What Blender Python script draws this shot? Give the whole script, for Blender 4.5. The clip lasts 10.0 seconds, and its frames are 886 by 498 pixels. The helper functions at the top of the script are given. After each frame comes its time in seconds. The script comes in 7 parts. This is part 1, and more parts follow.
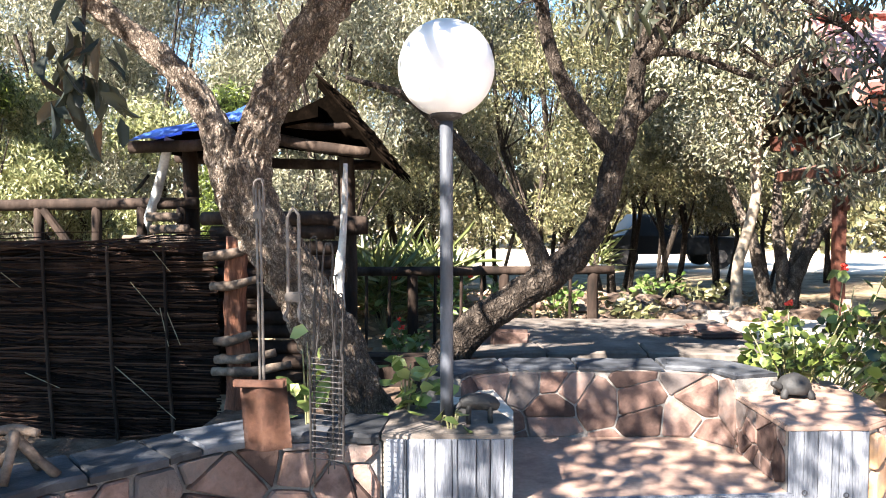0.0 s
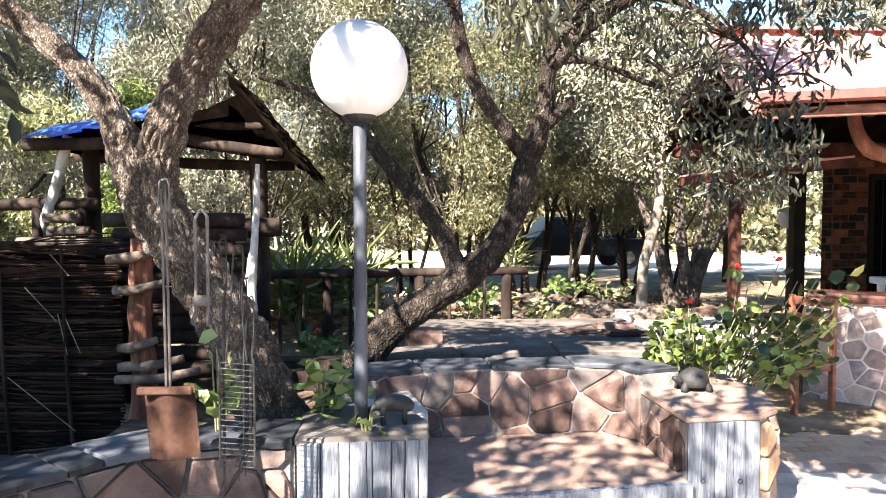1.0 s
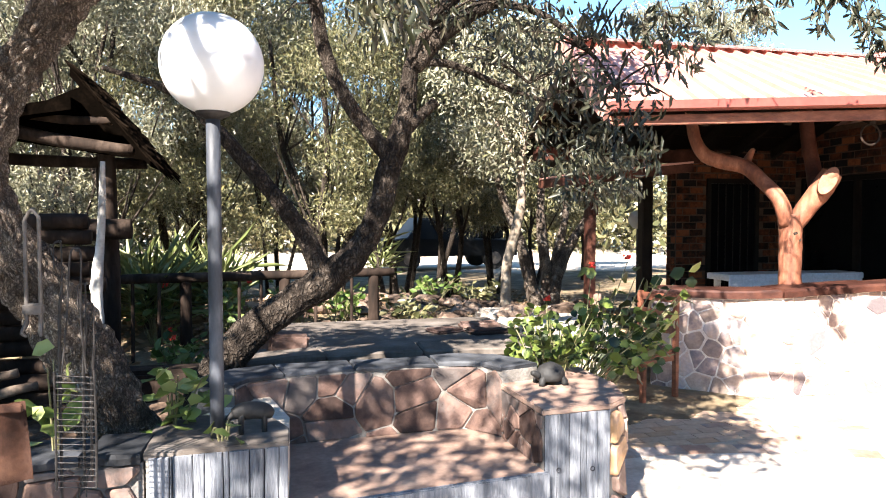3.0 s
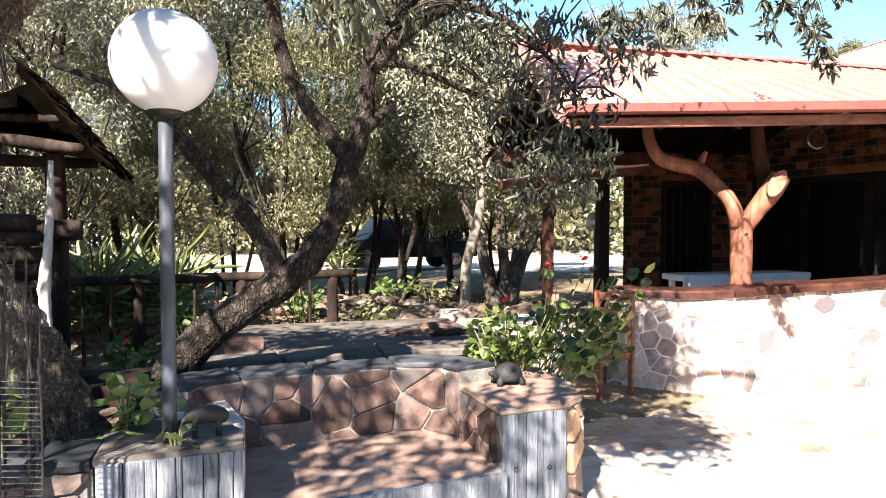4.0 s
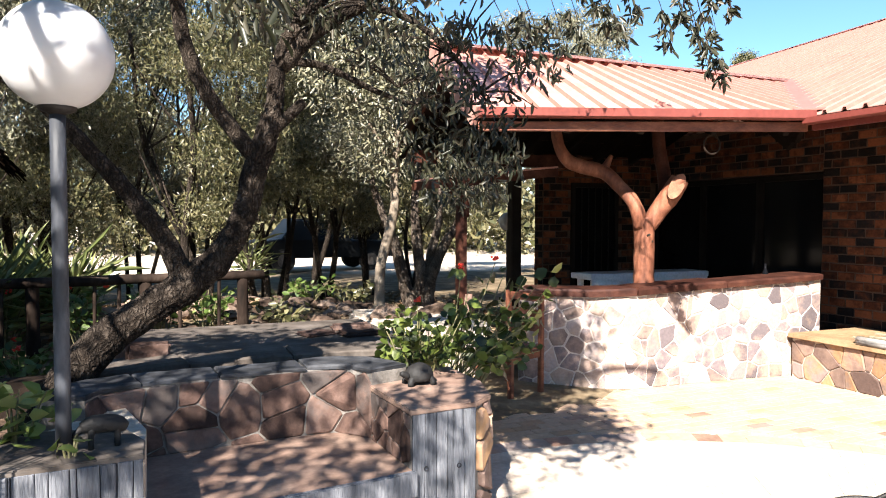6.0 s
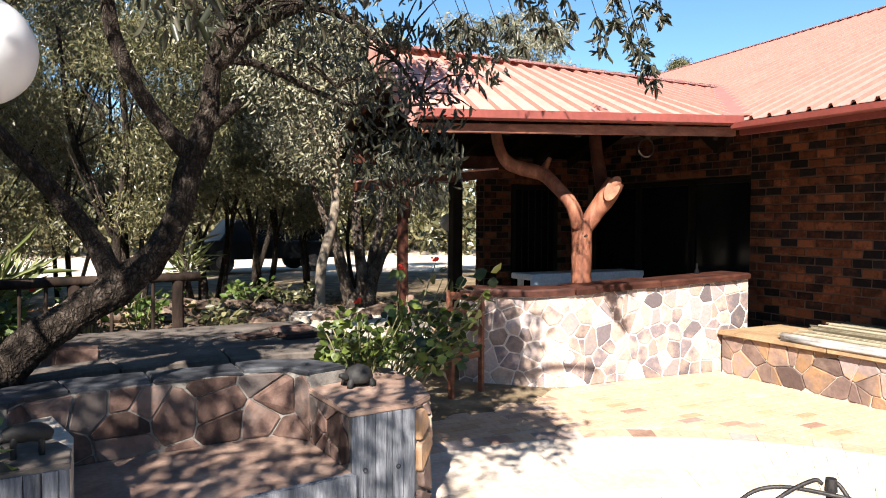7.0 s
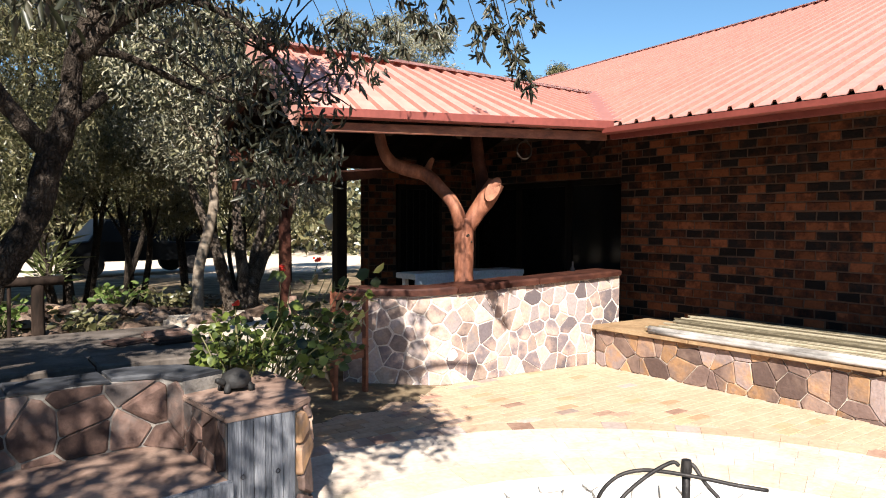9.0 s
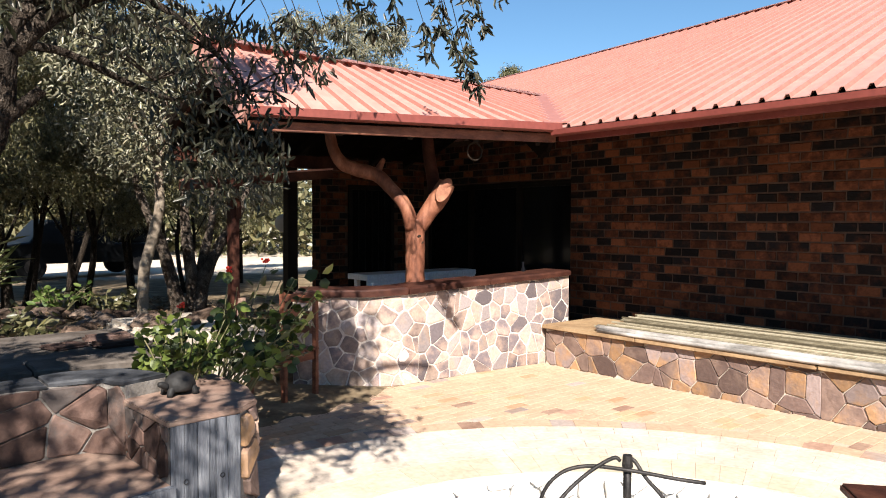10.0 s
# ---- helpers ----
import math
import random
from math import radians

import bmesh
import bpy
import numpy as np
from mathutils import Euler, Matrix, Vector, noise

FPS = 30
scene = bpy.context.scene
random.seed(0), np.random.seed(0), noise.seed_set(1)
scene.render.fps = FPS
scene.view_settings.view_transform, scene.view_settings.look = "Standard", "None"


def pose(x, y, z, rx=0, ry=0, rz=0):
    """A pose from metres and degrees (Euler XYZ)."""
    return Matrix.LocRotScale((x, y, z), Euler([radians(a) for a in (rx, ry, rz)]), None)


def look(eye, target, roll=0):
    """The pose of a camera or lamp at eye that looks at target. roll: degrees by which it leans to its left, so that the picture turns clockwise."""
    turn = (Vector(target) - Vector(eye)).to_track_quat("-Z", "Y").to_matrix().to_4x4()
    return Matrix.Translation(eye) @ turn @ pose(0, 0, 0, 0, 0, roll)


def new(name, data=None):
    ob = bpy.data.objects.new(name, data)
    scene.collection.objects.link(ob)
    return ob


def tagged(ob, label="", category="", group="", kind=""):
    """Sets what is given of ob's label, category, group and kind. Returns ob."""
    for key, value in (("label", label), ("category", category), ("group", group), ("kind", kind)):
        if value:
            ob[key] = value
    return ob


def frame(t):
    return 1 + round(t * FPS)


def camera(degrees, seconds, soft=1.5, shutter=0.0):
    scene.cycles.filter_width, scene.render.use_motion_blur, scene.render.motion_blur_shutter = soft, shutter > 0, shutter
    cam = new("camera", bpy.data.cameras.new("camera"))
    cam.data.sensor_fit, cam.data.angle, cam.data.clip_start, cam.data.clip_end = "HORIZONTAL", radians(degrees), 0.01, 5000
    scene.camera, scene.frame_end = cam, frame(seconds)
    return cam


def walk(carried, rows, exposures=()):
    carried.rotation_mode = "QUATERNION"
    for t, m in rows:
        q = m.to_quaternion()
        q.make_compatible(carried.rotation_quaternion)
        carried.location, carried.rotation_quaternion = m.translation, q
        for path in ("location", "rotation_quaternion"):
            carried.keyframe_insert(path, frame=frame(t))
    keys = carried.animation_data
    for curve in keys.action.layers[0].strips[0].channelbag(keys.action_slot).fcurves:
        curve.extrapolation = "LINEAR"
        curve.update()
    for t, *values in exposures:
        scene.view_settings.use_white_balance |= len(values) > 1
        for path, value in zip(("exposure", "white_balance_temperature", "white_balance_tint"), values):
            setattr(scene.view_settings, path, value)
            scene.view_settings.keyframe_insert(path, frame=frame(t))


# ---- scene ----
cam = camera(63.9, 10.0, soft=1.0)
PATH = [
    (0, (0.198, -0.021, 1.554), (0.064, 1.973, 1.462), -0.1),
    (0.5, (0.205, -0.029, 1.552), (0.181, 1.969, 1.464), -0.1),
    (1, (0.212, -0.033, 1.552), (0.311, 1.963, 1.466), -0.0),
    (1.5, (0.218, -0.034, 1.553), (0.427, 1.953, 1.469), 0.0),
    (2, (0.227, -0.029, 1.552), (0.525, 1.947, 1.468), -0.1),
    (2.5, (0.242, -0.026, 1.551), (0.628, 1.934, 1.467), -0.1),
    (4, (0.271, -0.034, 1.549), (0.834, 1.883, 1.47), 0.0),
    (4.5, (0.271, -0.036, 1.553), (0.887, 1.865, 1.475), 0.0),
    (5, (0.279, -0.046, 1.552), (0.947, 1.838, 1.476), -0.0),
    (5.5, (0.29, -0.055, 1.557), (1.013, 1.808, 1.478), 0.1),
    (7, (0.316, -0.082, 1.56), (1.242, 1.689, 1.483), 0.2),
    (7.5, (0.324, -0.091, 1.56), (1.337, 1.632, 1.483), 0.3),
    (8, (0.33, -0.1, 1.559), (1.414, 1.578, 1.482), 0.2),
    (8.5, (0.334, -0.111, 1.562), (1.474, 1.53, 1.486), 0.3),
    (9, (0.34, -0.118, 1.563), (1.533, 1.486, 1.486), 0.2),
    (9.5, (0.352, -0.133, 1.562), (1.594, 1.433, 1.487), 0.2),
    (10, (0.366, -0.152, 1.561), (1.657, 1.373, 1.487), 0.2),
]
EXPO = [(0, 3.25), (2.5, 2.86), (4.5, 2.5), (5.5, 2.2), (7, 1.74), (8.5, 1.55), (10, 1.38)]
walk(cam, [(t, look(e, g, r)) for t, e, g, r in PATH], EXPO)

# ---- sky and sun ----
SUN_EL, SUN_TO = 38.5, Vector((0.61, 0.79))  # elevation in degrees; the way the light travels over the ground
world = bpy.data.worlds.new("sky")
scene.world = world
world.use_nodes = True
wn = world.node_tree.nodes
sky = wn.new("ShaderNodeTexSky")
sky.sky_type = "NISHITA"
sky.sun_disc = False
sky.sun_elevation = radians(SUN_EL)
sky.sun_rotation = math.atan2(-SUN_TO.x, -SUN_TO.y)
sky.air_density, sky.dust_density, sky.ozone_density = 1.0, 0.0, 4.5
tint = wn.new("ShaderNodeHueSaturation")
tint.inputs["Hue"].default_value, tint.inputs["Saturation"].default_value = 0.494, 1.08
world.node_tree.links.new(sky.outputs[0], tint.inputs["Color"])
world.node_tree.links.new(tint.outputs[0], wn["Background"].inputs[0])
wn["Background"].inputs[1].default_value = 0.058
sun = new("sun", bpy.data.lights.new("sun", "SUN"))
sun.data.energy, sun.data.angle, sun.data.color = 5.0, radians(0.55), (1.0, 0.93, 0.85)
sun.matrix_world = look((0, 0, 30), Vector((0, 0, 30)) + Vector((SUN_TO.x, SUN_TO.y, -math.tan(radians(SUN_EL)))))

# ---- materials ----
def mat(name, cols, scale=4.0, rough=0.8, bump=0.3, bump_scale=40.0, vary=0.0, island=False, metal=0.0, stretch=(1, 1, 1),
        fine=None, spec=0.4, coords="Object", dist=0.01):
    """Colour bands over noise at two scales, relief, and a change of brightness from piece to piece."""
    m = bpy.data.materials.new(name)
    m.use_nodes = True
    nt = m.node_tree
    N, L = nt.nodes, nt.links
    b = N["Principled BSDF"]
    tc = N.new("ShaderNodeTexCoord")
    mp = N.new("ShaderNodeMapping")
    mp.inputs["Scale"].default_value = stretch
    L.new(tc.outputs[coords], mp.inputs[0])
    n1 = N.new("ShaderNodeTexNoise")
    n1.inputs["Scale"].default_value, n1.inputs["Detail"].default_value, n1.inputs["Roughness"].default_value = scale, 6, 0.65
    L.new(mp.outputs[0], n1.inputs["Vector"])
    ramp = N.new("ShaderNodeValToRGB")
    el = ramp.color_ramp.elements
    lo, hi = 0.3, 0.7
    while len(el) < len(cols):
        el.new(0.5)
    for i, c in enumerate(cols):
        el[i].position = lo + (hi - lo) * i / max(1, len(cols) - 1)
        el[i].color = (*c, 1)
    L.new(n1.outputs[0], ramp.inputs[0])
    n2 = N.new("ShaderNodeTexNoise")
    n2.inputs["Scale"].default_value, n2.inputs["Detail"].default_value = fine or scale * 9, 4
    L.new(mp.outputs[0], n2.inputs["Vector"])
    mr = N.new("ShaderNodeMapRange")
    mr.inputs[3].default_value, mr.inputs[4].default_value = 0.72, 1.28
    L.new(n2.outputs[0], mr.inputs[0])
    hsv = N.new("ShaderNodeHueSaturation")
    L.new(ramp.outputs[0], hsv.inputs["Color"])
    val = mr.outputs[0]
    if vary:
        src = N.new("ShaderNodeNewGeometry").outputs["Random Per Island"] if island else N.new("ShaderNodeObjectInfo").outputs["Random"]
        m2 = N.new("ShaderNodeMapRange")
        m2.inputs[3].default_value, m2.inputs[4].default_value = 1 - vary, 1 + vary
        L.new(src, m2.inputs[0])
        mu = N.new("ShaderNodeMath")
        mu.operation = "MULTIPLY"
        L.new(val, mu.inputs[0])
        L.new(m2.outputs[0], mu.inputs[1])
        val = mu.outputs[0]
        # shift which band a piece falls on, so that pieces differ in tint as well
        wn_ = N.new("ShaderNodeTexWhiteNoise")
        wn_.noise_dimensions = "1D"
        L.new(src, wn_.inputs["W"])
        add = N.new("ShaderNodeMath")
        add.operation = "MULTIPLY_ADD"
        add.inputs[1].default_value, add.inputs[2].default_value = min(0.8, vary * 1.6), -min(0.8, vary * 1.6) / 2
        L.new(wn_.outputs["Value"], add.inputs[0])
        ad2 = N.new("ShaderNodeMath")
        L.new(n1.outputs[0], ad2.inputs[0])
        L.new(add.outputs[0], ad2.inputs[1])
        L.new(ad2.outputs[0], ramp.inputs[0])
    L.new(val, hsv.inputs["Value"])
    L.new(hsv.outputs[0], b.inputs["Base Color"])
    b.inputs["Roughness"].default_value = rough
    b.inputs["Metallic"].default_value = metal
    b.inputs["Specular IOR Level"].default_value = spec if rough < 0.8 else spec * 0.3   # dry, porous surfaces
    if bump:
        n3 = N.new("ShaderNodeTexNoise")
        n3.inputs["Scale"].default_value, n3.inputs["Detail"].default_value = bump_scale, 5
        L.new(mp.outputs[0], n3.inputs["Vector"])
        bp = N.new("ShaderNodeBump")
        bp.inputs["Strength"].default_value, bp.inputs["Distance"].default_value = bump, dist
        L.new(n3.outputs[0], bp.inputs["Height"])
        L.new(bp.outputs[0], b.inputs["Normal"])
    return m


def leaf_mat(name, cols, through_amount=0.35, rough=0.45):
    """Leaves: each one its own tint, glossy, letting some light through."""
    m = bpy.data.materials.new(name)
    m.use_nodes = True
    N, L = m.node_tree.nodes, m.node_tree.links
    b = N["Principled BSDF"]
    geo = N.new("ShaderNodeNewGeometry")
    ramp = N.new("ShaderNodeValToRGB")
    el = ramp.color_ramp.elements
    while len(el) < len(cols):
        el.new(0.5)
    for i, c in enumerate(cols):
        el[i].position, el[i].color = i / (len(cols) - 1), (*c, 1)
    L.new(geo.outputs["Random Per Island"], ramp.inputs[0])
    L.new(ramp.outputs[0], b.inputs["Base Color"])
    b.inputs["Roughness"].default_value = rough
    b.inputs["Specular IOR Level"].default_value = 0.42
    tr = N.new("ShaderNodeBsdfTranslucent")
    L.new(ramp.outputs[0], tr.inputs[0])
    mix = N.new("ShaderNodeMixShader")
    mix.inputs[0].default_value = through_amount
    L.new(b.outputs[0], mix.inputs[1])
    L.new(tr.outputs[0], mix.inputs[2])
    L.new(mix.outputs[0], N["Material Output"].inputs[0])
    return m


def bark_mat(name, cols, cell=16.0, depth=0.035):
    """Bark broken into long plates by deep fissures, their dirt and shade painted dark."""
    m = mat(name, cols, 9, 0.95, 0.0, 26, stretch=(1, 1, 0.5))
    N, L = m.node_tree.nodes, m.node_tree.links
    b = N["Principled BSDF"]
    tc = N.new("ShaderNodeTexCoord")
    wob = N.new("ShaderNodeTexNoise")
    wob.inputs["Scale"].default_value, wob.inputs["Detail"].default_value = 16, 5
    L.new(tc.outputs["Object"], wob.inputs["Vector"])
    mv = N.new("ShaderNodeVectorMath")
    mv.operation = "MULTIPLY_ADD"
    mv.inputs[1].default_value = (0.09, 0.09, 0.09)
    L.new(wob.outputs["Color"], mv.inputs[0])
    L.new(tc.outputs["Object"], mv.inputs[2])
    mp = N.new("ShaderNodeMapping")
    mp.inputs["Scale"].default_value = (1, 1, 0.3)
    L.new(mv.outputs[0], mp.inputs[0])
    vo = N.new("ShaderNodeTexVoronoi")
    vo.feature = "DISTANCE_TO_EDGE"
    vo.inputs["Scale"].default_value = cell
    L.new(mp.outputs[0], vo.inputs["Vector"])
    rp = N.new("ShaderNodeValToRGB")
    # colour multiplier that darkens the fissures, for dirt and crevice shade together
    rp.color_ramp.elements[0].position, rp.color_ramp.elements[0].color = 0.0, (0.30, 0.275, 0.26, 1)
    rp.color_ramp.elements[1].position, rp.color_ramp.elements[1].color = 0.34, (1.0, 1.0, 1.0, 1)
    L.new(vo.outputs["Distance"], rp.inputs[0])
    old = b.inputs["Base Color"].links[0].from_socket
    mx = N.new("ShaderNodeMix")
    mx.data_type, mx.blend_type = "RGBA", "MULTIPLY"
    mx.inputs[0].default_value = 1.0
    L.new(old, mx.inputs[6])
    L.new(rp.outputs[0], mx.inputs[7])
    L.new(mx.outputs[2], b.inputs["Base Color"])
    bp = N.new("ShaderNodeBump")
    bp.inputs["Strength"].default_value, bp.inputs["Distance"].default_value = 1.0, depth
    L.new(rp.outputs[0], bp.inputs["Height"])
    n3 = N.new("ShaderNodeTexNoise")
    n3.inputs["Scale"].default_value, n3.inputs["Detail"].default_value = 60, 5
    L.new(tc.outputs["Object"], n3.inputs["Vector"])
    b2 = N.new("ShaderNodeBump")
    b2.inputs["Strength"].default_value, b2.inputs["Distance"].default_value = 0.6, 0.012
    L.new(n3.outputs[0], b2.inputs["Height"])
    L.new(bp.outputs[0], b2.inputs["Normal"])
    L.new(b2.outputs[0], b.inputs["Normal"])
    return m


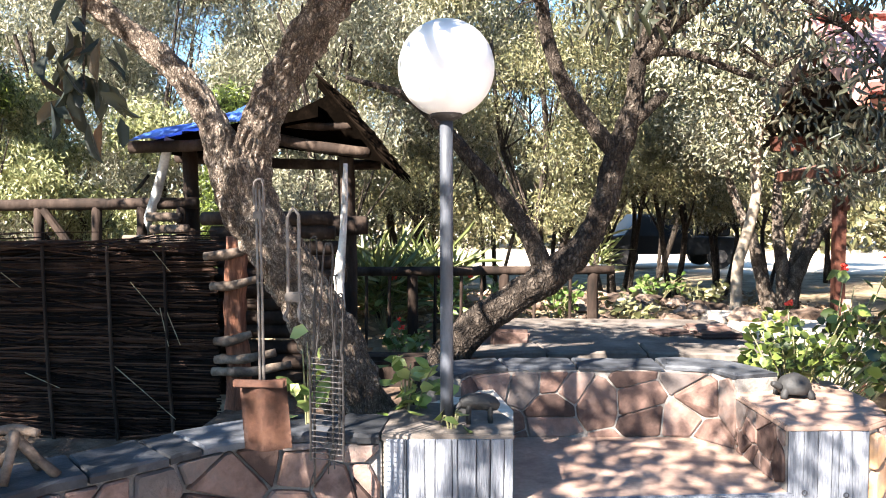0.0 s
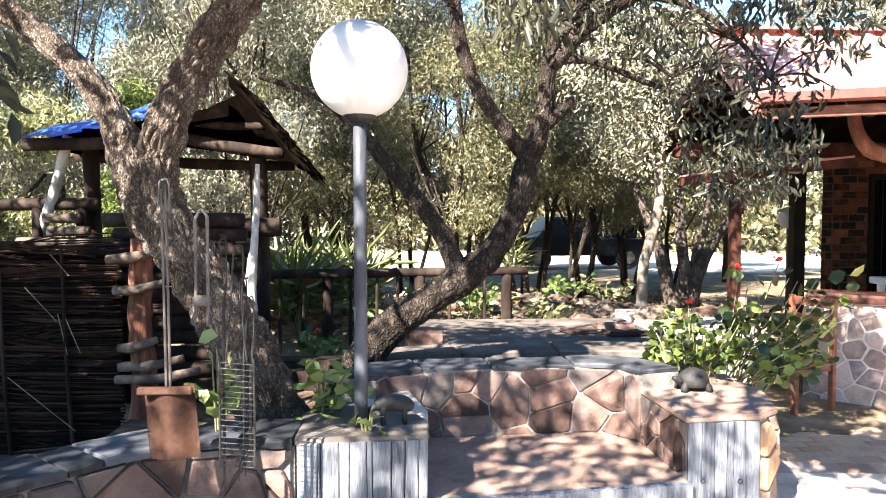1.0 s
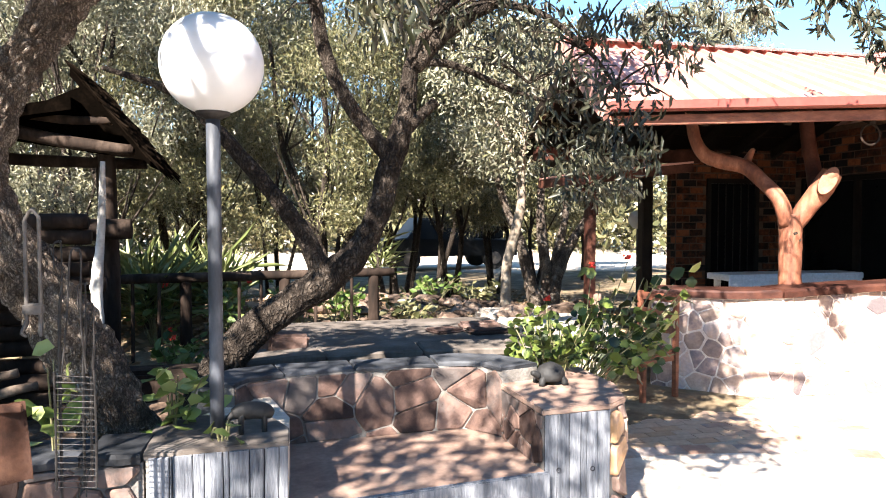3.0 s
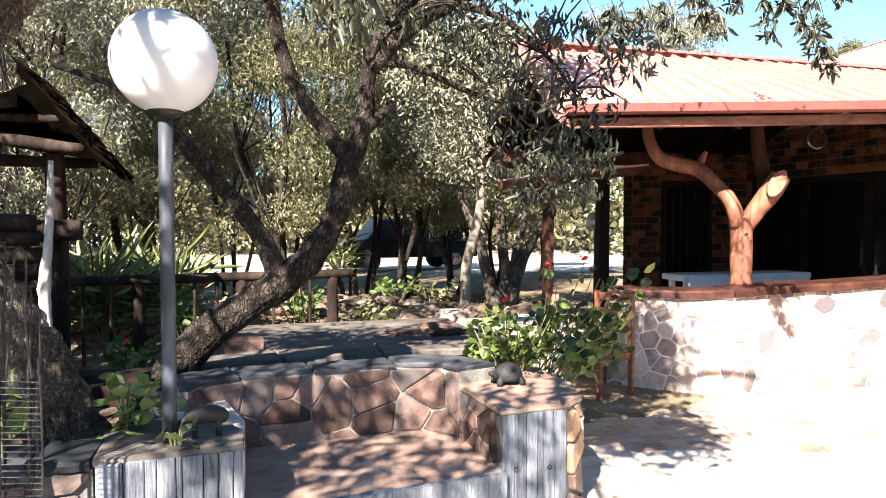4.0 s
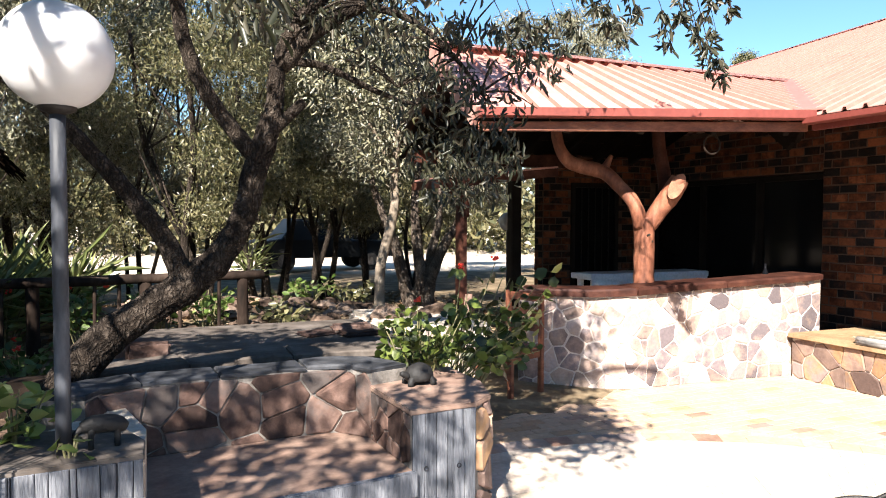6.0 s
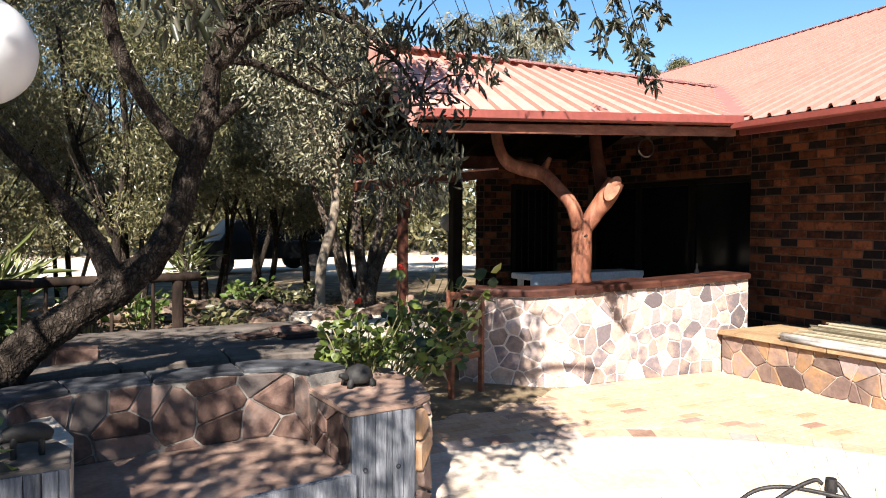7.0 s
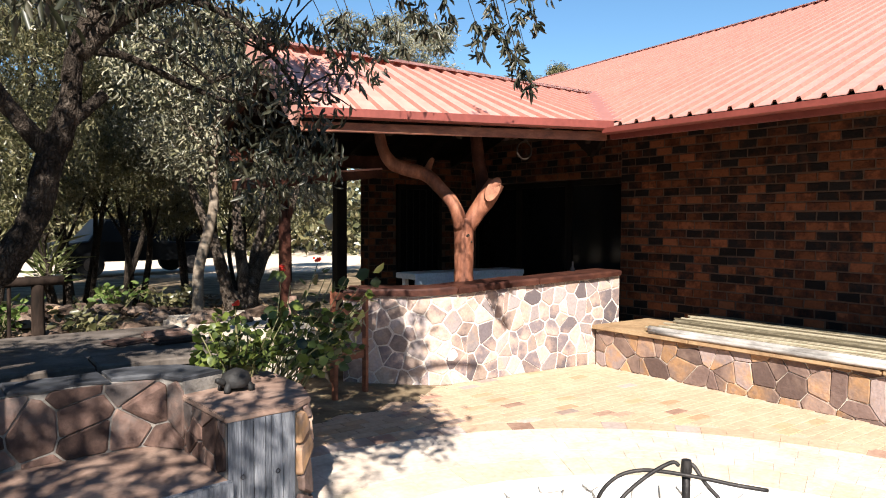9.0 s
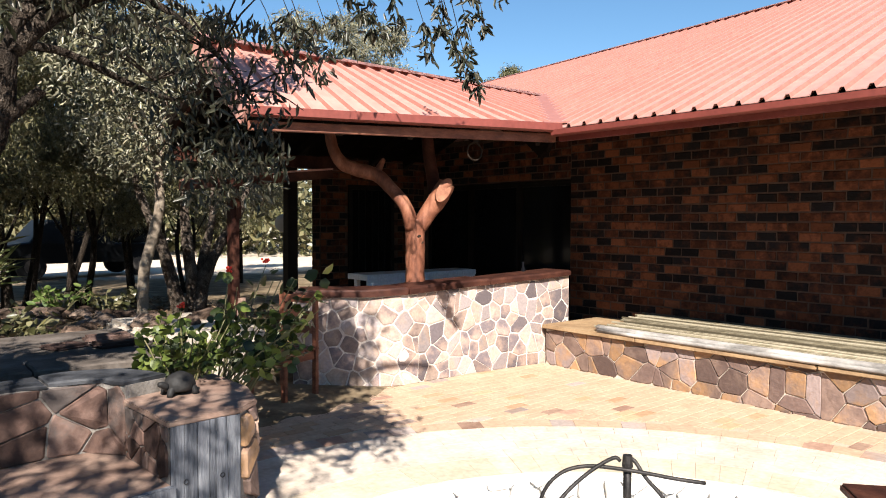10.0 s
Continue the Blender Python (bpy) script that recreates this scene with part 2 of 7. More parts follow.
M = dict(
    bark=bark_mat("bark", [(0.065, 0.050, 0.039), (0.19, 0.152, 0.122), (0.42, 0.355, 0.29)], 76, 0.014),
    bark_trunk=bark_mat("bark_trunk", [(0.0188, 0.0150, 0.0128), (0.0562, 0.0442, 0.0353), (0.1200, 0.0975, 0.0780)], 42, 0.022),
    bark_dark=bark_mat("bark_dark", [(0.024, 0.019, 0.016), (0.068, 0.054, 0.043), (0.14, 0.115, 0.092)], 55, 0.018),
    bark_pale=mat("bark_pale", [(0.1008, 0.0756, 0.0562), (0.2016, 0.1620, 0.1224), (0.2880, 0.2448, 0.1944)], 6, 0.9, 0.7, 30),
    log=mat("log", [(0.0080, 0.0056, 0.0042), (0.0230, 0.0150, 0.0112), (0.0640, 0.0450, 0.0340)], 5, 0.85, 0.6, 40, stretch=(1, 1, 0.3)),
    log_grey=mat("log_grey", [(0.12, 0.11, 0.10), (0.30, 0.28, 0.26), (0.50, 0.47, 0.43)], 6, 0.9, 0.6, 45, stretch=(1, 0.4, 1)),
    log_brown=mat("log_brown", [(0.03, 0.022, 0.017), (0.09, 0.066, 0.05), (0.18, 0.14, 0.11)], 8, 0.9, 0.6, 45),
    log_red=mat("log_red", [(0.03, 0.014, 0.009), (0.12, 0.05, 0.03), (0.26, 0.125, 0.08)], 6, 0.85, 0.8, 40, stretch=(3, 3, 0.35)),
    log_white=mat("log_white", [(0.2, 0.185, 0.17), (0.38, 0.355, 0.325), (0.55, 0.52, 0.48)], 6, 0.9, 0.5, 40),
    # reeds and thatch: the deep shade over screen and hut is put into these colours
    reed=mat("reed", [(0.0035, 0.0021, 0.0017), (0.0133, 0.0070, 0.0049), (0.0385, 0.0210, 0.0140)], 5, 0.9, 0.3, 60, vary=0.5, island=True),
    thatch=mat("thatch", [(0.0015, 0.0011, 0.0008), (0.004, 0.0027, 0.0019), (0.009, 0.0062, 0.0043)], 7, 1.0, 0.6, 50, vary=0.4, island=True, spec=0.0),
    stone=mat("stone", [(0.050, 0.032, 0.027), (0.098, 0.060, 0.048), (0.165, 0.108, 0.088), (0.110, 0.090, 0.082)], 4, 0.8, 0.9, 22, vary=0.25, fine=26),
    stone_warm=mat("stone_warm", [(0.13, 0.088, 0.075), (0.21, 0.145, 0.115), (0.34, 0.20, 0.105), (0.24, 0.185, 0.17)], 2.2, 0.85, 0.7, 26, vary=0.36, fine=30),
    stone_pale=mat("stone_pale", [(0.15, 0.125, 0.13), (0.29, 0.215, 0.185), (0.40, 0.30, 0.24), (0.32, 0.27, 0.26)], 5, 0.85, 0.4, 30, vary=0.3),
    mortar=mat("mortar", [(0.38, 0.32, 0.26), (0.55, 0.48, 0.4)], 12, 0.95, 0.5, 60),
    mortar_pale=mat("mortar_pale", [(0.46, 0.39, 0.34), (0.62, 0.55, 0.49)], 12, 0.95, 0.5, 60),
    mortar_joint=mat("mortar_joint", [(0.10, 0.09, 0.08), (0.27, 0.245, 0.22)], 9, 0.95, 0.5, 60),
    mortar_grey=mat("mortar_grey", [(0.09, 0.085, 0.08), (0.2, 0.18, 0.165)], 12, 0.95, 0.5, 60),
    slate=mat("slate", [(0.010, 0.011, 0.0135), (0.030, 0.032, 0.038), (0.085, 0.088, 0.097)], 5, 0.75, 0.8, 18, vary=0.3, fine=24),
    plank_grey=mat("plank_grey", [(0.0612, 0.0662, 0.0778), (0.1368, 0.1426, 0.1598), (0.2304, 0.2376, 0.2556)], 7, 0.85, 0.7, 30, stretch=(4, 4, 0.5), vary=0.12),
    groove=mat("groove", [(0.02, 0.02, 0.025), (0.05, 0.05, 0.055)], 9, 0.95, 0.2, 30),
    sandstone=mat("sandstone", [(0.22, 0.14, 0.08), (0.34, 0.23, 0.13), (0.42, 0.31, 0.19)], 3, 0.85, 0.4, 30, vary=0.1),
    slab=mat("slab", [(0.1560, 0.0975, 0.0741), (0.2340, 0.1560, 0.1209), (0.2964, 0.2106, 0.1638)], 4, 0.85, 0.3, 30),
    concrete=mat("concrete", [(0.0582, 0.0477, 0.0404), (0.1010, 0.0845, 0.0722), (0.1530, 0.1315, 0.1163)], 4, 0.9, 0.4, 40),
    paver=mat("paver", [(0.415, 0.28, 0.19), (0.45, 0.315, 0.218), (0.485, 0.35, 0.248)], 3, 0.85, 0.25, 50, vary=0.05),
    paver_isl=mat("paver_isl", [(0.415, 0.28, 0.19), (0.45, 0.315, 0.218), (0.485, 0.35, 0.248)], 3, 0.85, 0.25, 50, vary=0.05, island=True),
    paver_red=mat("paver_red", [(0.28, 0.17, 0.125), (0.39, 0.26, 0.19), (0.33, 0.27, 0.24)], 3, 0.85, 0.25, 50, vary=0.3),
    paver_orange=mat("paver_orange", [(0.40, 0.25, 0.15), (0.46, 0.30, 0.19)], 3, 0.85, 0.25, 50, vary=0.15),
    paver_pale=mat("paver_pale", [(0.44, 0.355, 0.285), (0.52, 0.44, 0.365), (0.585, 0.51, 0.435)], 3, 0.85, 0.25, 50, vary=0.04),
    paver_rim=mat("paver_rim", [(0.44, 0.36, 0.26), (0.50, 0.42, 0.32), (0.54, 0.47, 0.38)], 3, 0.85, 0.3, 50, vary=0.05),
    grout=mat("grout", [(0.40, 0.30, 0.22), (0.47, 0.37, 0.28)], 9, 0.95, 0.3, 60),
    white_stone=mat("white_stone", [(0.5, 0.47, 0.43), (0.66, 0.63, 0.59), (0.75, 0.73, 0.7)], 7, 0.9, 0.6, 25, vary=0.1),
    ash=mat("ash", [(0.2, 0.19, 0.18), (0.42, 0.4, 0.38)], 5, 1.0, 0.5, 30),
    brick=mat("brick", [(0.0125, 0.0105, 0.0110), (0.0280, 0.0145, 0.0115), (0.0590, 0.0215, 0.0125), (0.0870, 0.0300, 0.0155), (0.1450, 0.0510, 0.0240)], 8, 0.85, 0.7, 45, vary=0.34, fine=40),
    brick_isl=mat("brick_isl", [(0.0125, 0.0105, 0.0110), (0.0280, 0.0145, 0.0115), (0.0590, 0.0215, 0.0125), (0.0870, 0.0300, 0.0155), (0.1450, 0.0510, 0.0240)], 8, 0.85, 0.7, 45, vary=0.34, fine=40, island=True),
    brick_mortar=mat("brick_mortar", [(0.062, 0.038, 0.028), (0.10, 0.066, 0.049)], 12, 0.95, 0.4, 70),
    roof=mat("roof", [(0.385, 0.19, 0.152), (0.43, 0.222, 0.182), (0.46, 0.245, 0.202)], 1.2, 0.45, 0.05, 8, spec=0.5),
    # deeper red that paints shade on the rib flanks; the valley flashing shares it
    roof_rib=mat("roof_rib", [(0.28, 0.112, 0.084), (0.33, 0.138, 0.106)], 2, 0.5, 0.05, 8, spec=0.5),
    roof_trim=mat("roof_trim", [(0.15, 0.036, 0.028), (0.20, 0.05, 0.038)], 3, 0.45, 0.05, 20),
    timber=mat("timber", [(0.08, 0.026, 0.015), (0.16, 0.055, 0.03), (0.25, 0.10, 0.055)], 5, 0.6, 0.3, 40, stretch=(0.5, 3, 3)),
    timber_dark=mat("timber_dark", [(0.014, 0.005, 0.0035), (0.042, 0.014, 0.009), (0.08, 0.03, 0.018)], 5, 0.65, 0.3, 40, spec=0.2),
    fork_wood=mat("fork_wood", [(0.07, 0.022, 0.012), (0.17, 0.06, 0.031), (0.30, 0.125, 0.07)], 9, 0.72, 0.8, 22, stretch=(1, 1, 0.4)),
    cut_wood=mat("cut_wood", [(0.14, 0.05, 0.027), (0.23, 0.095, 0.052), (0.31, 0.145, 0.08)], 14, 0.75, 0.4, 40),
    glass_dark=mat("glass_dark", [(0.004, 0.004, 0.005), (0.007, 0.007, 0.008)], 2, 0.08, 0, spec=0.1),
    # verandah cement darkened to deepen the shade under the roof
    floor_shaded=mat("floor_shaded", [(0.035, 0.03, 0.026), (0.06, 0.052, 0.045)], 3, 0.9, 0.3, 30),
    # door frames; on lining, rafters and eave boards this near black paints shade
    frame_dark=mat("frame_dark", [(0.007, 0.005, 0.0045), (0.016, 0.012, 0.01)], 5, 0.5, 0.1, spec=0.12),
    white_paint=mat("white_paint", [(0.62, 0.63, 0.66), (0.76, 0.77, 0.79)], 4, 0.6, 0.1, 30),
    straw=mat("straw", [(0.085, 0.07, 0.045), (0.18, 0.152, 0.10), (0.30, 0.26, 0.185)], 6, 0.9, 0.3, 50, vary=0.4, island=True),
    pole=mat("pole", [(0.015, 0.017, 0.022), (0.035, 0.039, 0.048), (0.08, 0.085, 0.10)], 8, 0.6, 0.25, 50, stretch=(1, 1, 0.3)),
    steel=mat("steel", [(0.015, 0.014, 0.014), (0.045, 0.04, 0.038)], 10, 0.55, 0.4, 60, metal=0.6),
    rust=mat("rust", [(0.022, 0.010, 0.0065), (0.068, 0.028, 0.016), (0.13, 0.062, 0.038)], 5, 0.75, 0.4, 40, metal=0.2),
    tool=mat("tool", [(0.06, 0.052, 0.047), (0.16, 0.14, 0.125)], 9, 0.55, 0.3, 50, metal=0.5),
    tarp=mat("tarp", [(0.03, 0.09, 0.38), (0.06, 0.15, 0.52)], 5, 0.45, 0.5, 12),
    soil=mat("soil", [(0.0360, 0.0228, 0.0156), (0.0900, 0.0600, 0.0420), (0.1620, 0.1200, 0.0870)], 3.5, 1.0, 0.8, 20, dist=0.04),
    rock=mat("rock", [(0.035, 0.024, 0.018), (0.095, 0.064, 0.047), (0.21, 0.155, 0.12)], 9, 0.95, 0.7, 18, vary=0.3),
    # dark vehicle paint, lowered further so its colour carries the trees' shade
    paint_dark=mat("paint_dark", [(0.004, 0.0045, 0.005), (0.008, 0.009, 0.010)], 2, 0.4, 0, spec=0.2),
    rubber=mat("rubber", [(0.012, 0.012, 0.012), (0.025, 0.025, 0.025)], 9, 0.9, 0.2),
    petal=mat("petal", [(0.6, 0.02, 0.015), (0.75, 0.05, 0.02)], 9, 0.5, 0),
    stem=mat("stem", [(0.09, 0.085, 0.035), (0.18, 0.165, 0.08)], 9, 0.7, 0.2),
    flint=mat("flint", [(0.0060, 0.0055, 0.0055), (0.0200, 0.0185, 0.0175)], 9, 0.7, 0.4),
    leaf_olive=leaf_mat("leaf_olive", [(0.0250, 0.0285, 0.0105), (0.0660, 0.0680, 0.0270), (0.1150, 0.1080, 0.0510), (0.215, 0.198, 0.112), (0.140, 0.124, 0.048)], 0.16, 0.36),
    leaf_silver=leaf_mat("leaf_silver", [(0.0552, 0.0570, 0.0294), (0.1214, 0.1196, 0.0773), (0.2061, 0.1969, 0.1435), (0.320, 0.300, 0.195), (0.090, 0.090, 0.040)], 0.16, 0.36),
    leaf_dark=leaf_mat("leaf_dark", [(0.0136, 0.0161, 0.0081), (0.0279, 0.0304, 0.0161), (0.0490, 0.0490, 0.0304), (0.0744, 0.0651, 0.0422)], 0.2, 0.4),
    # leaves seen as a silhouette: shade painted in as near-black green
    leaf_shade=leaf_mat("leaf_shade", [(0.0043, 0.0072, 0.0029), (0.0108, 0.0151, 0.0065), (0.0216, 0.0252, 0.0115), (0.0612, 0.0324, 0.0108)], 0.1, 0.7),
    leaf_green=leaf_mat("leaf_green", [(0.035, 0.062, 0.012), (0.075, 0.125, 0.026), (0.13, 0.185, 0.05), (0.22, 0.265, 0.09)], 0.35, 0.38),
    leaf_bright=leaf_mat("leaf_bright", [(0.0528, 0.0880, 0.0176), (0.1320, 0.1848, 0.0396), (0.2376, 0.2904, 0.0792), (0.3696, 0.4048, 0.1496)], 0.35, 0.4),
    leaf_geranium=leaf_mat("leaf_geranium", [(0.011, 0.019, 0.004), (0.034, 0.050, 0.009), (0.085, 0.115, 0.022), (0.19, 0.225, 0.05)], 0.25, 0.42),
    leaf_palm=leaf_mat("leaf_palm", [(0.10, 0.125, 0.036), (0.21, 0.235, 0.09), (0.36, 0.365, 0.19)]),
    leaf_yellow=leaf_mat("leaf_yellow", [(0.05, 0.058, 0.018), (0.13, 0.14, 0.05), (0.23, 0.23, 0.10), (0.32, 0.31, 0.16)], 0.2, 0.4),
    leaf_litter=leaf_mat("leaf_litter", [(0.12, 0.07, 0.04), (0.25, 0.16, 0.09), (0.38, 0.27, 0.17)], 0.1, 0.8),
)


def ground_material():
    """Leaf litter under the trees, pale sand on the yard behind them."""
    m = mat("ground", [(0.07, 0.05, 0.03), (0.16, 0.12, 0.075), (0.27, 0.21, 0.135)], 2.2, 1.0, 0.7, 12, dist=0.03)
    N, L = m.node_tree.nodes, m.node_tree.links
    b = N["Principled BSDF"]
    old = b.inputs["Base Color"].links[0].from_socket
    tc = N.new("ShaderNodeTexCoord")
    sep = N.new("ShaderNodeSeparateXYZ")
    L.new(tc.outputs["Object"], sep.inputs[0])
    no = N.new("ShaderNodeTexNoise")
    no.inputs["Scale"].default_value, no.inputs["Detail"].default_value = 0.35, 6
    L.new(tc.outputs["Object"], no.inputs["Vector"])
    ma = N.new("ShaderNodeMath")
    ma.operation = "MULTIPLY_ADD"
    ma.inputs[1].default_value = 6.0
    L.new(no.outputs[0], ma.inputs[0])
    L.new(sep.outputs["Y"], ma.inputs[2])
    mr = N.new("ShaderNodeMapRange")
    mr.inputs[1].default_value, mr.inputs[2].default_value = 23.2, 25.2
    L.new(ma.outputs[0], mr.inputs[0])
    sand = N.new("ShaderNodeValToRGB")
    sand.color_ramp.elements[0].color, sand.color_ramp.elements[1].color = (0.50, 0.40, 0.30, 1), (0.66, 0.57, 0.46, 1)
    n2 = N.new("ShaderNodeTexNoise")
    n2.inputs["Scale"].default_value, n2.inputs["Detail"].default_value = 1.3, 8
    L.new(tc.outputs["Object"], n2.inputs["Vector"])
    L.new(n2.outputs[0], sand.inputs[0])
    mx = N.new("ShaderNodeMix")
    mx.data_type = "RGBA"
    L.new(mr.outputs[0], mx.inputs[0])
    L.new(old, mx.inputs[6])
    L.new(sand.outputs[0], mx.inputs[7])
    L.new(mx.outputs[2], b.inputs["Base Color"])
    return m


M["ground"] = ground_material()


def globe_material():
    m = bpy.data.materials.new("opal_globe")
    m.use_nodes = True
    N, L = m.node_tree.nodes, m.node_tree.links
    b = N["Principled BSDF"]
    tc = N.new("ShaderNodeTexCoord")
    no = N.new("ShaderNodeTexNoise")
    no.inputs["Scale"].default_value, no.inputs["Detail"].default_value = 3.0, 6
    L.new(tc.outputs["Object"], no.inputs["Vector"])
    rp = N.new("ShaderNodeValToRGB")
    rp.color_ramp.elements[0].position, rp.color_ramp.elements[0].color = 0.3, (0.50, 0.50, 0.50, 1)
    rp.color_ramp.elements[1].position, rp.color_ramp.elements[1].color = 0.6, (0.60, 0.60, 0.61, 1)
    L.new(no.outputs[0], rp.inputs[0])
    L.new(rp.outputs[0], b.inputs["Base Color"])
    b.inputs["Roughness"].default_value = 0.3
    b.inputs["Subsurface Weight"].default_value = 0.6
    b.inputs["Subsurface Scale"].default_value = 0.35
    b.inputs["Subsurface Radius"].default_value = (0.1, 0.1, 0.1)
    return m


M["globe"] = globe_material()

# ---- building helpers ----
rnd = random.Random(7)


def thing(name, label, category, group="", kind="", at=(0, 0, 0)):
    ob = new(name)
    ob.empty_display_size = 0.1
    ob.location = at
    return tagged(ob, label, category, group, kind)


def link_mesh(name, me, material, parent=None, label="", kind=""):
    me.materials.append(material)
    ob = new(name, me)
    if parent is not None:
        ob.parent = parent
        ob.matrix_parent_inverse = Matrix.Translation(parent.location).inverted() if parent.parent is None else Matrix()
    return tagged(ob, label, "", "", kind)


def part(name, bm, material, parent=None, label="", smooth=False, kind=""):
    me = bpy.data.meshes.new(name)
    bm.normal_update()
    if smooth:
        for f in bm.faces:
            f.smooth = True
    bm.to_mesh(me)
    bm.free()
    return link_mesh(name, me, material, parent, label, kind)


def raw(name, verts, faces, material, parent=None, label="", smooth=False, kind=""):
    me = bpy.data.meshes.new(name)
    me.from_pydata([tuple(v) for v in verts], [], faces)
    if smooth:
        me.polygons.foreach_set("use_smooth", [True] * len(me.polygons))
    me.update()
    return link_mesh(name, me, material, parent, label, kind)


def box(bm, a, b, bevel=0.0, m=None):
    """A box between two corners, its edges rounded; m turns it."""
    a, b = Vector(a), Vector(b)
    vs = bmesh.ops.create_cube(bm, size=1)["verts"]
    c, s = (a + b) / 2, b - a
    for v in vs:
        v.co = Vector((v.co.x * s.x, v.co.y * s.y, v.co.z * s.z)) + c
    if bevel:
        es = list({e for v in vs for e in v.link_edges})
        vs = bmesh.ops.bevel(bm, geom=es, offset=bevel, segments=2, affect="EDGES")["verts"] + [v for v in vs if v.is_valid]
    if m is not None:
        bmesh.ops.transform(bm, matrix=m, verts=[v for v in set(vs) if v.is_valid])
    return bm


def boxed(a, b, bevel=0.0, m=None):
    return box(bmesh.new(), a, b, bevel, m)


def smooth_path(pts, n=6):
    """More points along a Catmull-Rom curve; pts hold x, y, z and a radius."""
    p = [np.array(q, float) for q in pts]
    p = [2 * p[0] - p[1]] + p + [2 * p[-1] - p[-2]]
    out = []
    for i in range(1, len(p) - 2):
        for k in range(n):
            u = k / n
            out.append(0.5 * (2 * p[i] + (p[i + 1] - p[i - 1]) * u + (2 * p[i - 1] - 5 * p[i] + 4 * p[i + 1] - p[i + 2]) * u * u
                              + (3 * p[i] - p[i - 1] - 3 * p[i + 1] + p[i + 2]) * u ** 3))
    out.append(p[-2])
    return out


def limb(bm, pts, sides=12, n=6, rough=0.0, freq=9.0):
    """A tapered, slightly knotty tube through points of x, y, z, radius."""
    path = smooth_path(pts, n)
    rings = []
    up = None
    for i, q in enumerate(path):
        a, b = path[max(0, i - 1)][:3], path[min(len(path) - 1, i + 1)][:3]
        t = Vector(b - a).normalized()
        if up is None:
            up = t.orthogonal().normalized()
        x = (up - t * up.dot(t)).normalized()
        up = x
        y = t.cross(x)
        c = Vector(q[:3])
        ring = []
        for k in range(sides):
            an = 2 * math.pi * k / sides
            d = x * math.cos(an) + y * math.sin(an)
            r = max(q[3], 0.002)
            if rough:
                r *= 1 + rough * noise.noise(Vector((c + d * r) * freq)) + 0.6 * rough * noise.noise(Vector((c + d * r) * freq * 3))
            ring.append(bm.verts.new(c + d * r))
        rings.append(ring)
    for a, b in zip(rings, rings[1:]):
        for k in range(sides):
            bm.faces.new((a[k], a[(k + 1) % sides], b[(k + 1) % sides], b[k]))
    bm.faces.new(rings[0][::-1])
    bm.faces.new(rings[-1])
    return bm


def barked(pts, sides=72, n=26, depth=0.02, cell=24.0, rough=0.1):
    """A limb whose bark is broken into raised plates, long along the stem."""
    path = smooth_path(pts, n)
    bm = bmesh.new()
    rings, up, run = [], None, 0.0
    for i, q in enumerate(path):
        a, b = path[max(0, i - 1)][:3], path[min(len(path) - 1, i + 1)][:3]
        if i:
            run += float(np.linalg.norm(q[:3] - path[i - 1][:3]))
        t = Vector(b - a).normalized()
        if up is None:
            up = t.orthogonal().normalized()
        x = (up - t * up.dot(t)).normalized()
        up = x
        y = t.cross(x)
        c, r0 = Vector(q[:3]), q[3]
        ring = []
        for k in range(sides):
            an = 2 * math.pi * k / sides
            ca, sa = math.cos(an), math.sin(an)
            w = Vector((ca * r0, sa * r0, run * 0.3))
            w += 0.012 * noise.noise_vector(w * 18)
            dist = noise.voronoi(w * cell)[0]
            plate = min(1.0, max(0.0, (dist[1] - dist[0]) * 1.5))
            r = r0 * (1 + rough * noise.noise(Vector((ca * r0, sa * r0, run)) * 7)) + depth * (plate ** 0.7 - 0.6) + 0.006 * noise.noise(w * 60)
            ring.append(bm.verts.new(c + (x * ca + y * sa) * r))
        rings.append(ring)
    for a, b in zip(rings, rings[1:]):
        for k in range(sides):
            bm.faces.new((a[k], a[(k + 1) % sides], b[(k + 1) % sides], b[k]))
    bm.faces.new(rings[0][::-1])
    bm.faces.new(rings[-1])
    return bm


def limbed(pts, **kw):
    return limb(bmesh.new(), pts, **kw)


def rod(a, b, r, sides=8, r2=None):
    return limbed([(*a, r), (*b, r if r2 is None else r2)], sides=sides, n=1)


